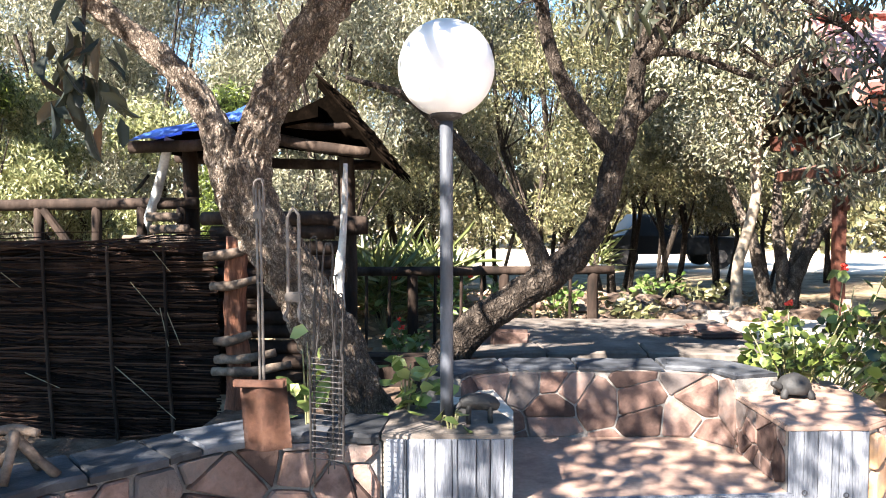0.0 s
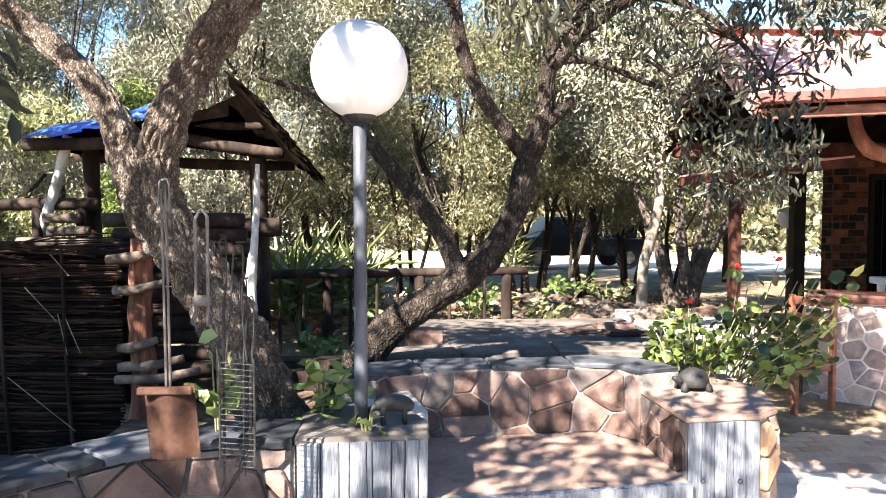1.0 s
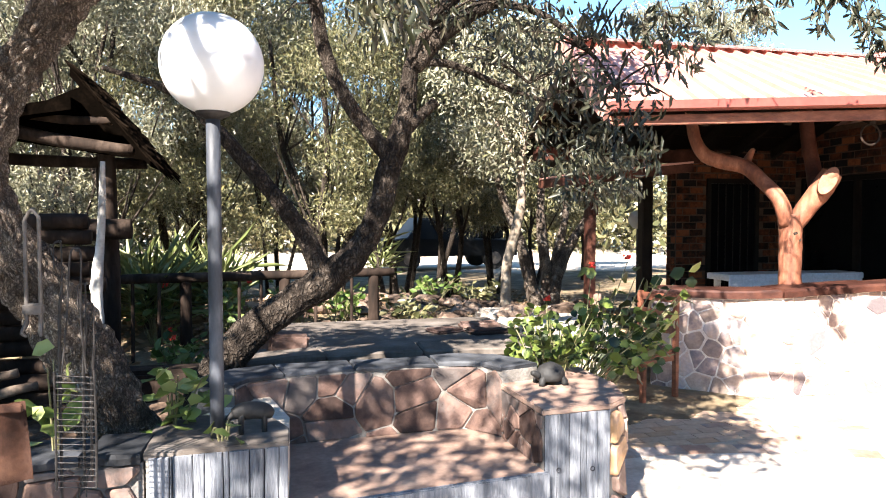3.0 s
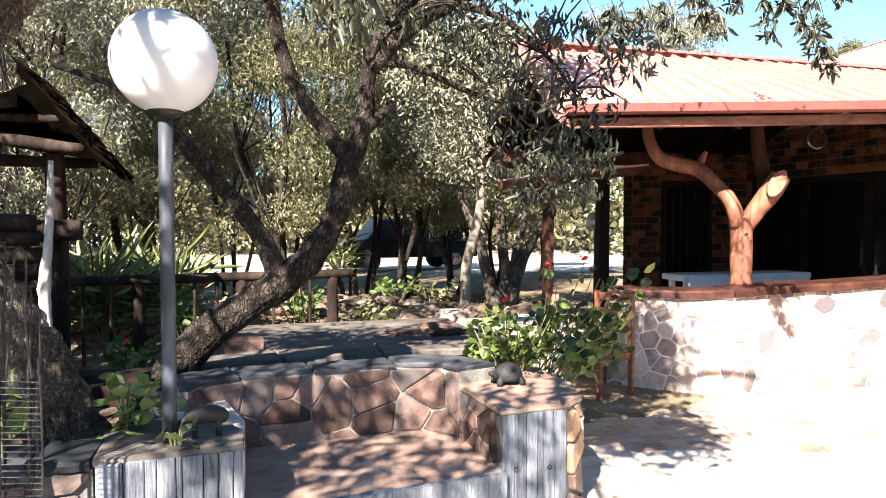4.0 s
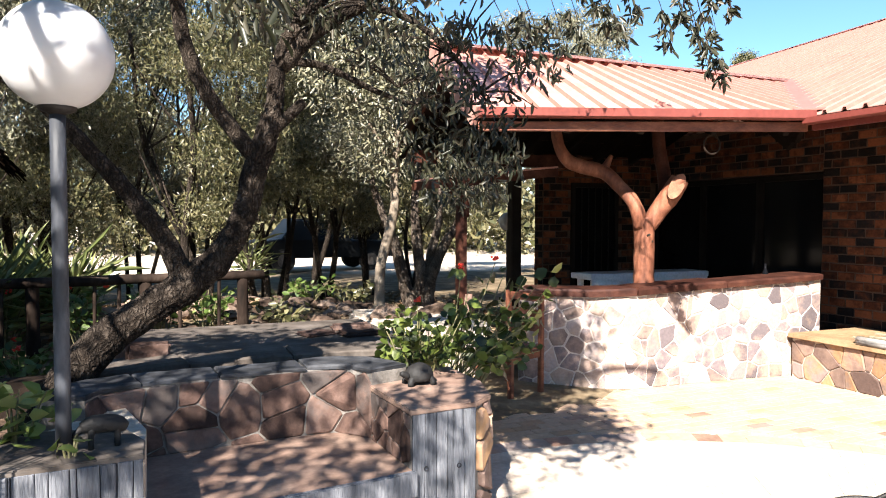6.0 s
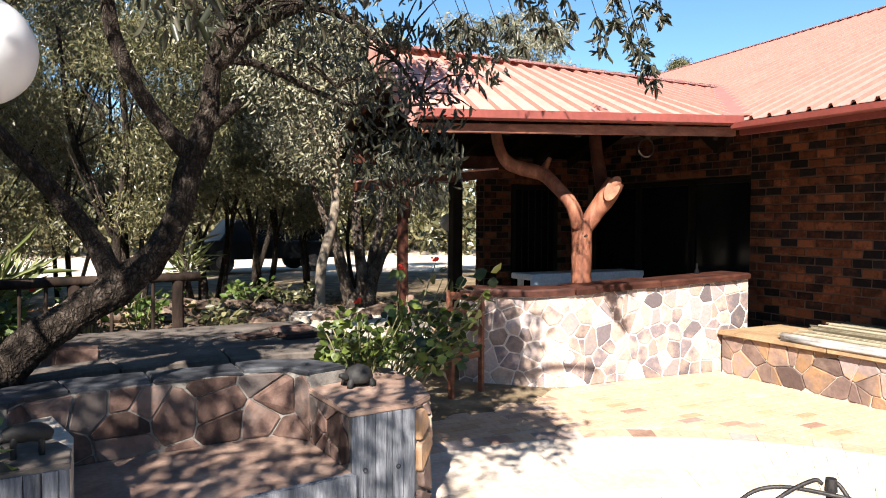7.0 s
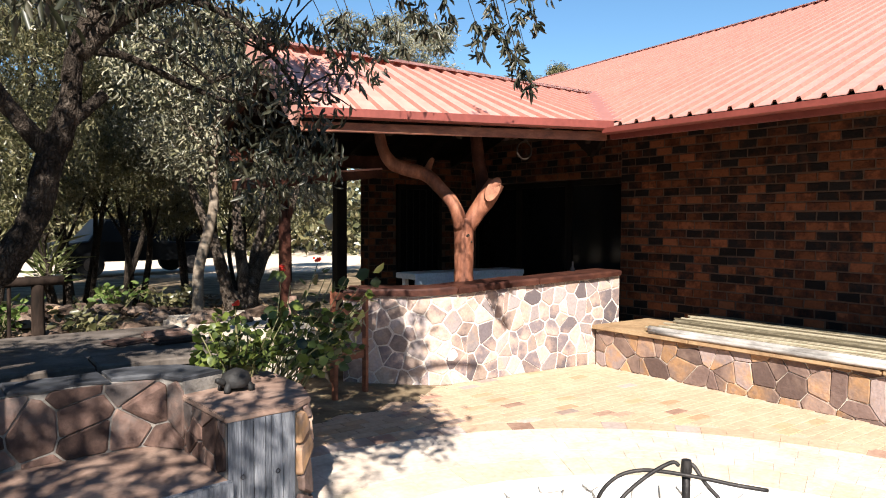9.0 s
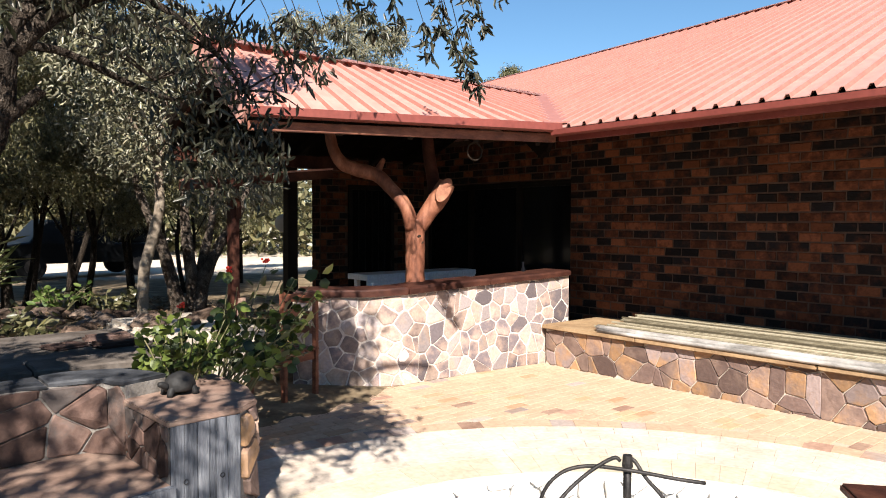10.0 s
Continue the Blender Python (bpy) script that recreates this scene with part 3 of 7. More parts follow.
def leaf_mesh(name, c, d, size, width, rng, fold=0.25, kite=False):
    """Many single leaves: centres c, ways d in which they point, lengths size. Six corners each, folded at the midrib."""
    n = len(c)
    d = d / np.linalg.norm(d, axis=1)[:, None]
    r = rng.normal(size=(n, 3))
    s = np.cross(d, r)
    s /= np.linalg.norm(s, axis=1)[:, None]
    u = np.cross(s, d)
    L = size[:, None]
    W = L * width
    droop = u * L * fold
    if kite:
        v = np.stack([c, c + d * L * 0.45 + s * W * 0.5 + droop * 0.5, c + d * L - droop * 0.3, c + d * L * 0.45 - s * W * 0.5 + droop * 0.5], 1)
        me = bpy.data.meshes.new(name)
        me.vertices.add(4 * n)
        me.vertices.foreach_set("co", v.ravel())
        me.loops.add(4 * n)
        me.loops.foreach_set("vertex_index", np.arange(4 * n, dtype=np.int32))
        me.polygons.add(n)
        me.polygons.foreach_set("loop_start", (np.arange(n) * 4).astype(np.int32))
        me.update(calc_edges=True)
        return me
    v = np.empty((n, 6, 3))
    v[:, 0] = c
    v[:, 1] = c + d * L * 0.35 + s * W * 0.5 + droop * 0.35
    v[:, 2] = c + d * L * 0.75 + s * W * 0.36 + droop * 0.3
    v[:, 3] = c + d * L - droop * 0.4
    v[:, 4] = c + d * L * 0.75 - s * W * 0.36 + droop * 0.3
    v[:, 5] = c + d * L * 0.35 - s * W * 0.5 + droop * 0.35
    me = bpy.data.meshes.new(name)
    me.vertices.add(6 * n)
    me.vertices.foreach_set("co", v.ravel())
    base = np.arange(n)[:, None] * 6
    loops = (base + np.array([0, 1, 2, 3, 0, 3, 4, 5])).ravel()
    me.loops.add(len(loops))
    me.loops.foreach_set("vertex_index", loops.astype(np.int32))
    me.polygons.add(2 * n)
    me.polygons.foreach_set("loop_start", (np.arange(2 * n) * 4).astype(np.int32))
    me.update(calc_edges=True)
    return me


def blob_points(rng, blobs, clump=0.0, per=14):
    """Points in uneven clumps inside ellipsoids (x, y, z, rx, ry, rz, count)."""
    out = []
    for x, y, z, rx, ry, rz, k in blobs:
        m = max(1, int(k / per))
        g = rng.normal(size=(m, 3))
        g /= np.linalg.norm(g, axis=1)[:, None]
        g *= (rng.random(m) ** 0.42)[:, None]
        ctr = np.array([x, y, z]) + g * [rx, ry, rz]
        p = np.repeat(ctr, per, axis=0)
        out.append(p + rng.normal(size=p.shape) * clump)
    return np.concatenate(out)


def crown(name, material, parent, blobs, seed, size=0.08, width=0.35, clump=0.12, down=0.5, per=14, label="", kite=False):
    rng = np.random.default_rng(seed)
    c = blob_points(rng, blobs, clump, per)
    d = rng.normal(size=c.shape)
    d[:, 2] -= down
    s = size * rng.uniform(0.6, 1.35, len(c))
    return link_mesh(name, leaf_mesh(name, c, d, s, width, rng, kite=kite), material, parent, label)


def cells(w, h, size, seed, jitter=0.42, stretch=1.0):
    """Irregular convex stones that fill a w by h field."""
    r = random.Random(seed)
    nx, nz = max(1, round(w / (size * stretch))), max(1, round(h / size))
    pts = []
    for j in range(-1, nz + 1):
        for i in range(-1, nx + 1):
            pts.append(((i + 0.5 + 0.5 * (j % 2) * 0.8 + r.uniform(-jitter, jitter)) * w / nx, (j + 0.5 + r.uniform(-jitter, jitter)) * h / nz))
    out = []
    for k, (px, pz) in enumerate(pts):
        poly = [(0, 0), (w, 0), (w, h), (0, h)]
        for m, (qx, qz) in enumerate(pts):
            if m == k or (qx - px) ** 2 + (qz - pz) ** 2 > (4 * size * stretch) ** 2:
                continue
            mx, mz, nx_, nz_ = (px + qx) / 2, (pz + qz) / 2, qx - px, qz - pz
            new_poly = []
            for a in range(len(poly)):
                p0, p1 = poly[a], poly[(a + 1) % len(poly)]
                d0 = (p0[0] - mx) * nx_ + (p0[1] - mz) * nz_
                d1 = (p1[0] - mx) * nx_ + (p1[1] - mz) * nz_
                if d0 <= 0:
                    new_poly.append(p0)
                if d0 * d1 < 0:
                    u = d0 / (d0 - d1)
                    new_poly.append((p0[0] + u * (p1[0] - p0[0]), p0[1] + u * (p1[1] - p0[1])))
            poly = new_poly
            if len(poly) < 3:
                break
        if len(poly) >= 3:
            area = 0.5 * abs(sum(poly[a][0] * poly[(a + 1) % len(poly)][1] - poly[(a + 1) % len(poly)][0] * poly[a][1] for a in range(len(poly))))
            if area > 0.1 * size * size:
                out.append(poly)
    return out


def stone_piece(name, poly, place, material, parent, gap=0.012, depth=0.022, r=rnd):
    """One facing stone: a rounded, slightly uneven slab standing proud of its mortar."""
    cx = sum(p[0] for p in poly) / len(poly)
    cz = sum(p[1] for p in poly) / len(poly)
    # rounded corners: cut each corner into two
    q = []
    for a in range(len(poly)):
        p0, p1, p2 = poly[a - 1], poly[a], poly[(a + 1) % len(poly)]
        for o in (p0, p2):
            q.append((p1[0] + 0.07 * (o[0] - p1[0]), p1[1] + 0.07 * (o[1] - p1[1])))
    rad = max(0.03, math.sqrt(sum((p[0] - cx) ** 2 + (p[1] - cz) ** 2 for p in q) / len(q)))
    k1, k2 = max(0.4, 1 - gap / rad), max(0.3, 1 - (gap + 0.008) / rad)
    d = depth * r.uniform(0.8, 1.2)
    tilt = (r.uniform(-0.05, 0.05), r.uniform(-0.05, 0.05))
    vs, fs, n = [], [], len(q)
    for k, dd in ((k1, -0.012), (k1, d * 0.55), (k2, d)):
        for x, z in q:
            j = 1 + r.uniform(-0.02, 0.02)
            s, t = cx + (x - cx) * k * j, cz + (z - cz) * k * j
            extra = (s - cx) * tilt[0] + (t - cz) * tilt[1] if dd > 0 else 0
            vs.append(place(s, t, dd + extra))
    for ring in (0, 1):
        for a in range(n):
            b = (a + 1) % n
            fs.append((ring * n + a, ring * n + b, (ring + 1) * n + b, (ring + 1) * n + a))
    fs.append(tuple(2 * n + a for a in range(n)))
    return raw(name, vs, fs, material, parent)


def along(pts, z0=0.0, side=-1):
    """A map from (length along a line of x, y points, height, depth out of the wall) into the world."""
    p = [Vector((x, y)) for x, y in pts]
    seg = [(b - a).length for a, b in zip(p, p[1:])]

    def place(s, z, d):
        i, s0 = 0, s
        while i < len(seg) - 1 and s0 > seg[i]:
            s0 -= seg[i]
            i += 1
        t = (p[i + 1] - p[i]).normalized()
        nrm = Vector((-t.y, t.x)) * side
        q = p[i] + t * s0 + nrm * d
        return (q.x, q.y, z0 + z)

    return place, sum(seg)


def offset_line(pts, d):
    p = [Vector((x, y)) for x, y in pts]
    out = []
    for i in range(len(p)):
        t = (p[min(i + 1, len(p) - 1)] - p[max(i - 1, 0)]).normalized()
        out.append(p[i] + Vector((-t.y, t.x)) * d)
    return out


def wall_body(pts, thick, z0, z1, rise=None):
    """A solid wall on a line of x, y points, thick to its left. rise: heights of the top at each point."""
    bm = bmesh.new()
    back = offset_line(pts, thick)
    cols = []
    for i, (f, b) in enumerate(zip(pts, back)):
        t = rise[i] if rise else z1
        cols.append([bm.verts.new((f[0], f[1], z0)), bm.verts.new((b.x, b.y, z0)), bm.verts.new((b.x, b.y, t)), bm.verts.new((f[0], f[1], t))])
    for a, b in zip(cols, cols[1:]):
        for k in range(4):
            bm.faces.new((a[k], b[k], b[(k + 1) % 4], a[(k + 1) % 4]))
    bm.faces.new(cols[0])
    bm.faces.new(cols[-1][::-1])
    bmesh.ops.recalc_face_normals(bm, faces=bm.faces)
    return bm


def dense(pts, step=0.12):
    """The same line with more points, rounded."""
    q = smooth_path([(x, y, 0, 0) for x, y in pts], 8)
    return [(float(a[0]), float(a[1])) for a in q]


def sheet(name, verts, faces, material, thick, parent=None, label=""):
    """A thin solid from an open surface."""
    n = len(verts)
    vs = [tuple(v) for v in verts] + [(v[0], v[1], v[2] - thick) for v in verts]
    count = {}
    for f in faces:
        for a in range(len(f)):
            e = (f[a], f[(a + 1) % len(f)])
            count[e] = 1
    fs = [tuple(f) for f in faces] + [tuple(i + n for i in reversed(f)) for f in faces]
    for a, b in count:
        if (b, a) not in count:
            fs.append((b, a, a + n, b + n))
    return raw(name, vs, fs, material, parent, label)

# ---- ground ----
def ground():
    """One sheet to the horizon, with the fire pit cut out of it and a low swell in the garden."""
    bm = bmesh.new()
    ring, n = [], 48
    radii = [2.0, 2.33, 3.3, 5, 7, 9, 12, 16, 22, 32, 60, 150, 600, 2500]
    for r in radii:
        row = []
        for k in range(n):
            a = 2 * math.pi * k / n
            x, y = PIT[0] + r * math.cos(a), PIT[1] + r * math.sin(a)
            z = -0.03
            if r > 3.5:
                z += 0.6 * math.exp(-((x - 0.9) / 3.6) ** 2 - ((y - 8.7) / 2.3) ** 2) - 0.02 * max(0, min(1, (r - 12) / 10))
                z += 0.05 * noise.noise(Vector((x * 0.4, y * 0.4, 0))) * min(1, (r - 3.5) / 4)
            row.append(bm.verts.new((x, y, z)))
        ring.append(row)
    for a, b in zip(ring, ring[1:]):
        for k in range(n):
            bm.faces.new((a[k], a[(k + 1) % n], b[(k + 1) % n], b[k]))
    ob = part("ground", bm, M["ground"], smooth=True)
    tagged(ob, "pale sandy ground with brown leaf litter under the trees", "ground", "", "structure")


PIT = (2.55, 1.1)
ground()


def arc_paver(a0, a1, r0, r1, top, gap=0.0004, drop=0.05):
    """One wedge-shaped brick of a ring round the pit."""
    def pt(r, a, z):
        return (PIT[0] + r * math.cos(a), PIT[1] + r * math.sin(a), z)
    g0, g1 = gap / r0, gap / r1
    vs = [pt(r0 + gap, a0 + g0, top - drop), pt(r0 + gap, a1 - g0, top - drop), pt(r1 - gap, a1 - g1, top - drop), pt(r1 - gap, a0 + g1, top - drop)]
    vs += [pt(r0 + gap, a0 + g0, top - 0.003), pt(r0 + gap, a1 - g0, top - 0.003), pt(r1 - gap, a1 - g1, top - 0.003), pt(r1 - gap, a0 + g1, top - 0.003)]
    c = np.mean(vs[4:], axis=0)
    vs += [tuple(c + (np.array(v) - c) * 0.994 + [0, 0, 0.003]) for v in vs[4:]]
    fs = [(0, 1, 5, 4), (1, 2, 6, 5), (2, 3, 7, 6), (3, 0, 4, 7), (4, 5, 9, 8), (5, 6, 10, 9), (6, 7, 11, 10), (7, 4, 8, 11), (8, 9, 10, 11)]
    return vs, fs


BAR = [(3.56, 5.78), (3.9, 5.54), (4.36, 5.27), (4.75, 5.24), (5.3, 5.22), (5.85, 5.17), (6.3, 5.12), (6.72, 5.12)]


def patio():
    """Tan brick paving round the pit: a bed of mortar, and pavers on it."""
    bm = bmesh.new()
    n, rows = 64, []
    for r in (2.33, 9.0):
        rows.append([bm.verts.new((PIT[0] + r * math.cos(2 * math.pi * k / n), PIT[1] + r * math.sin(2 * math.pi * k / n), 0.0)) for k in range(n)])
    for k in range(n):
        bm.faces.new((rows[0][k], rows[0][(k + 1) % n], rows[1][(k + 1) % n], rows[1][k]))
    # trim the bed to the yard between the bench, the bar and the house
    for co, no in (((-3.5, 0, 0), (-1, 0, 0)), ((7.3, 0, 0), (1, 0, 0)), ((0, 5.95, 0), (0, 1, 0)), ((0, -6, 0), (0, -1, 0))):
        bmesh.ops.bisect_plane(bm, geom=bm.verts[:] + bm.edges[:] + bm.faces[:], plane_co=co, plane_no=no, clear_outer=True)
    base = part("pavement", bm, M["grout"])
    tagged(base, "tan brick paving of the yard, sunlit and dusty", "paving", "", "structure")
    r = random.Random(3)
    far_v, far_f, single = [], [], 0
    L, W = 0.21, 0.105
    for j in range(-46, 52):
        for i in range(-14, 34):
            x0, y0 = 0.0 + i * L + (L / 2 if j % 2 else 0), 0.4 + j * W
            xc, yc = x0 + L / 2, y0 + W / 2
            d = math.hypot(xc - PIT[0], yc - PIT[1])
            if d < 3.22 or xc > 6.3 or yc > 5.8 or d > 5.5 or xc < 1.95 and yc > 2.2:
                continue
            top = 0.006 + r.uniform(-0.0015, 0.0015)
            g = 0.0028
            vs = [(x0 + g, y0 + g, 0), (x0 + L - g, y0 + g, 0), (x0 + L - g, y0 + W - g, 0), (x0 + g, y0 + W - g, 0)]
            vs += [(v[0], v[1], top - 0.002) for v in vs]
            vs += [(xc + (v[0] - xc) * 0.95, yc + (v[1] - yc) * 0.9, top) for v in vs[:4]]
            fs = [(0, 1, 5, 4), (1, 2, 6, 5), (2, 3, 7, 6), (3, 0, 4, 7), (4, 5, 9, 8), (5, 6, 10, 9), (6, 7, 11, 10), (7, 4, 8, 11), (8, 9, 10, 11)]
            red = r.random() < (0.16 if d < 3.6 else 0.09)
            if (2.0 < xc < 5.9 and 3.3 < yc < 4.3 and single < 230) or red:
                single += 1
                raw("paver", vs, fs, M["paver_red" if r.random() < 0.5 else "paver_orange"] if red else M["paver"], base)
            else:
                k = len(far_v)
                far_v += vs
                far_f += [tuple(a + k for a in f) for f in fs]
    raw("pavers", far_v, far_f, M["paver_isl"], base, kind="stuff")
    # rings round the pit: a soldier course, then whitish blocks laid in three rows, then the yellow rim
    for r0, r1, m, step, mats in ((3.02, 3.2, 108, 0.0, ("paver_red", "paver", "paver")), (2.86, 3.015, 74, 0.5, ("paver_pale",)), (2.69, 2.86, 74, 0.0, ("paver_pale",)), (2.52, 2.69, 66, 0.5, ("paver_pale",)), (2.355, 2.52, 66, 0.0, ("paver_pale",))):
        for k in range(m):
            a0, a1 = 2 * math.pi * (k + step) / m, 2 * math.pi * (k + step + 1) / m
            am = (a0 + a1) / 2
            if not (-0.9 < am < 2.1):
                continue
            vs, fs = arc_paver(a0, a1, r0, r1, 0.006 + r.uniform(-0.001, 0.001))
            mm = mats[0] if len(mats) > 1 and r.random() < 0.34 else mats[-1]
            raw("paver", vs, fs, M[mm], base)


def fire_pit():
    """A round sunken pit: a rim of yellow bricks, a wall of whitewashed stones, an ash floor."""
    pit = thing("fire_pit", "round sunken fire pit with yellow brick rim and whitewashed stone wall", "fire pit", kind="structure")
    r = random.Random(5)
    bm = bmesh.new()
    n = 64
    rows = []
    for rr, z in ((2.345, -0.001), (2.0, -0.001), (1.96, -0.5), (0.01, -0.46)):
        rows.append([bm.verts.new((PIT[0] + rr * math.cos(2 * math.pi * k / n), PIT[1] + rr * math.sin(2 * math.pi * k / n), z)) for k in range(n)])
    for a, b in zip(rows, rows[1:]):
        for k in range(n):
            bm.faces.new((a[k], b[k], b[(k + 1) % n], a[(k + 1) % n]))
    bmesh.ops.recalc_face_normals(bm, faces=bm.faces)
    part("pit_bed", bm, M["white_stone"], pit)
    for k in range(96):
        a0, a1 = 2 * math.pi * k / 96, 2 * math.pi * (k + 1) / 96
        if -1.2 < (a0 + a1) / 2 < 2.6 or a0 > 2 * math.pi - 1.2:
            vs, fs = arc_paver(a0, a1, 2.02, 2.345, 0.010 + r.uniform(-0.002, 0.002))
            raw("brick", vs, fs, M["paver_rim"], pit)
    line = [(PIT[0] + 1.97 * math.cos(a), PIT[1] + 1.97 * math.sin(a)) for a in np.linspace(-0.9, 2.5, 40)]
    place, length = along(line, -0.42, side=1)
    for poly in cells(length, 0.40, 0.15, 8, stretch=1.3):
        stone_piece("stone", poly, place, M["white_stone"], pit, gap=0.01, depth=0.03, r=r)


# ---- bench round the pit ----
BACK = [(0.04, 3.7), (0.13, 3.87), (0.37, 3.95), (0.75, 3.98), (1.1, 4.0), (1.34, 3.99), (1.46, 3.91), (1.5, 3.79)]
SEAT_Z, ARM_Z, BACK_Z = 0.31, 0.62, 0.69


def boards(parent, a, b, z0, z1, n, name="board"):
    """Grooved planks of painted concrete on a front from a to b (x, y)."""
    a, b = Vector(a), Vector(b)
    t = (b - a).normalized()
    nrm = Vector((t.y, -t.x))
    r = random.Random(int(a.x * 100) + n)
    bk = a - nrm * 0.001
    part("groove", boxed((0, -0.004, z0), ((b - a).length, 0.0, z1), 0, Matrix.Translation((bk.x, bk.y, 0)) @ Matrix.Rotation(math.atan2(t.y, t.x), 4, "Z")), M["groove"], parent, "dark grooves between the planks")
    cuts = [0.0] + [(k + r.uniform(-0.28, 0.28)) / n for k in range(1, n)] + [1.0]
    tops = [0.0] + [c + r.uniform(-0.2, 0.2) / n for c in cuts[1:-1]] + [1.0]
    for k in range(n):
        p, q = a + (b - a) * cuts[k], a + (b - a) * cuts[k + 1]
        pt, qt = a + (b - a) * tops[k], a + (b - a) * tops[k + 1]
        vs = []
        d = 0.012 + r.uniform(-0.004, 0.003)
        g = r.uniform(0.0008, 0.0028)
        for w, dd in ((g, 0.0), (g, d * 0.7), (g + 0.005, d)):
            for s, z in ((p + t * w, z0 + w * 0.4), (q - t * w, z0 + w * 0.4), (qt - t * w, z1 - w * 0.4), (pt + t * w, z1 - w * 0.4)):
                s = s + nrm * dd
                vs.append((s.x, s.y, z))
        fs = []
        for ring in (0, 4):
            for i in range(4):
                j = (i + 1) % 4
                fs.append((ring + i, ring + j, ring + 4 + j, ring + 4 + i))
        fs.append((8, 9, 10, 11))
        raw(name, vs, fs, M["plank_grey"], parent)
    # knots
    for u, v in ((0.2, 0.45), (0.72, 0.4)):
        c = a + (b - a) * u + nrm * 0.017
        bm = bmesh.new()
        bmesh.ops.create_circle(bm, cap_ends=False, radius=0.013, segments=14)
        ret = bmesh.ops.extrude_edge_only(bm, edges=bm.edges[:])
        for vv in ret["geom"]:
            if isinstance(vv, bmesh.types.BMVert):
                vv.co *= 0.66
        m = Matrix.Translation((c.x, c.y, z0 + (z1 - z0) * (0.35 + 0.4 * v))) @ Matrix.Rotation(math.atan2(t.y, t.x), 4, "Z") @ Matrix.Rotation(radians(90), 4, "X")
        bmesh.ops.transform(bm, matrix=m, verts=bm.verts)
        bmesh.ops.solidify(bm, geom=bm.faces[:], thickness=0.004)
        part("knot", bm, M["groove"], parent)


def faced(parent, pts, z0, z1, size, seed, material, gap=0.012, depth=0.02, side=-1, name="stone", stretch=1.0, warp=None, jitter=0.46):
    place, length = along(pts, z0, side)
    if warp:
        plain = place
        place = lambda s, z, d: plain(s, z * warp(s / length), d)
    r = random.Random(seed)
    for poly in cells(length, z1 - z0, size, seed, jitter, stretch):
        stone_piece(name, poly, place, M[material], parent, gap, depth, r)


def caps(parent, pts, z, width, n, seed, name="slate", over=0.03, thick=0.035, material="slate", warp=None):
    """Uneven flat slabs along the top of a wall."""
    r = random.Random(seed)
    place, length = along(pts, z, -1)
    if warp:
        plain = place
        place = lambda s, h, d: plain(s, h + z * (warp(s / length) - 1), d)
    cuts = [0] + sorted(length * (k + r.uniform(-0.25, 0.25)) / n for k in range(1, n)) + [length]
    for s0, s1 in zip(cuts, cuts[1:]):
        lower, vs = [], []
        steps = 5
        for k in range(steps + 1):
            s = s0 + 0.005 + (s1 - s0 - 0.01) * k / steps
            lower.append((s, over + r.uniform(-0.012, 0.012)))
        outline = lower + [(s, -width + r.uniform(-0.01, 0.01)) for s, _ in reversed(lower)]
        n_ = len(outline)
        h = thick * r.uniform(0.85, 1.25)
        cs = sum(o[0] for o in outline) / n_
        cd = sum(o[1] for o in outline) / n_
        for dz, k in ((0.0, 0.99), (h * 0.7, 1.0), (h, 0.95)):
            for s, d in outline:
                vs.append(place(cs + (s - cs) * k, dz + (r.uniform(-0.003, 0.003) if dz else 0), cd + (d - cd) * k))
        fs = [tuple(range(n_))[::-1]]
        for ring in (0, 1):
            fs += [(ring * n_ + a, ring * n_ + (a + 1) % n_, (ring + 1) * n_ + (a + 1) % n_, (ring + 1) * n_ + a) for a in range(n_)]
        fs.append(tuple(2 * n_ + a for a in range(n_)))
        raw(name, vs, fs, M[material], parent)


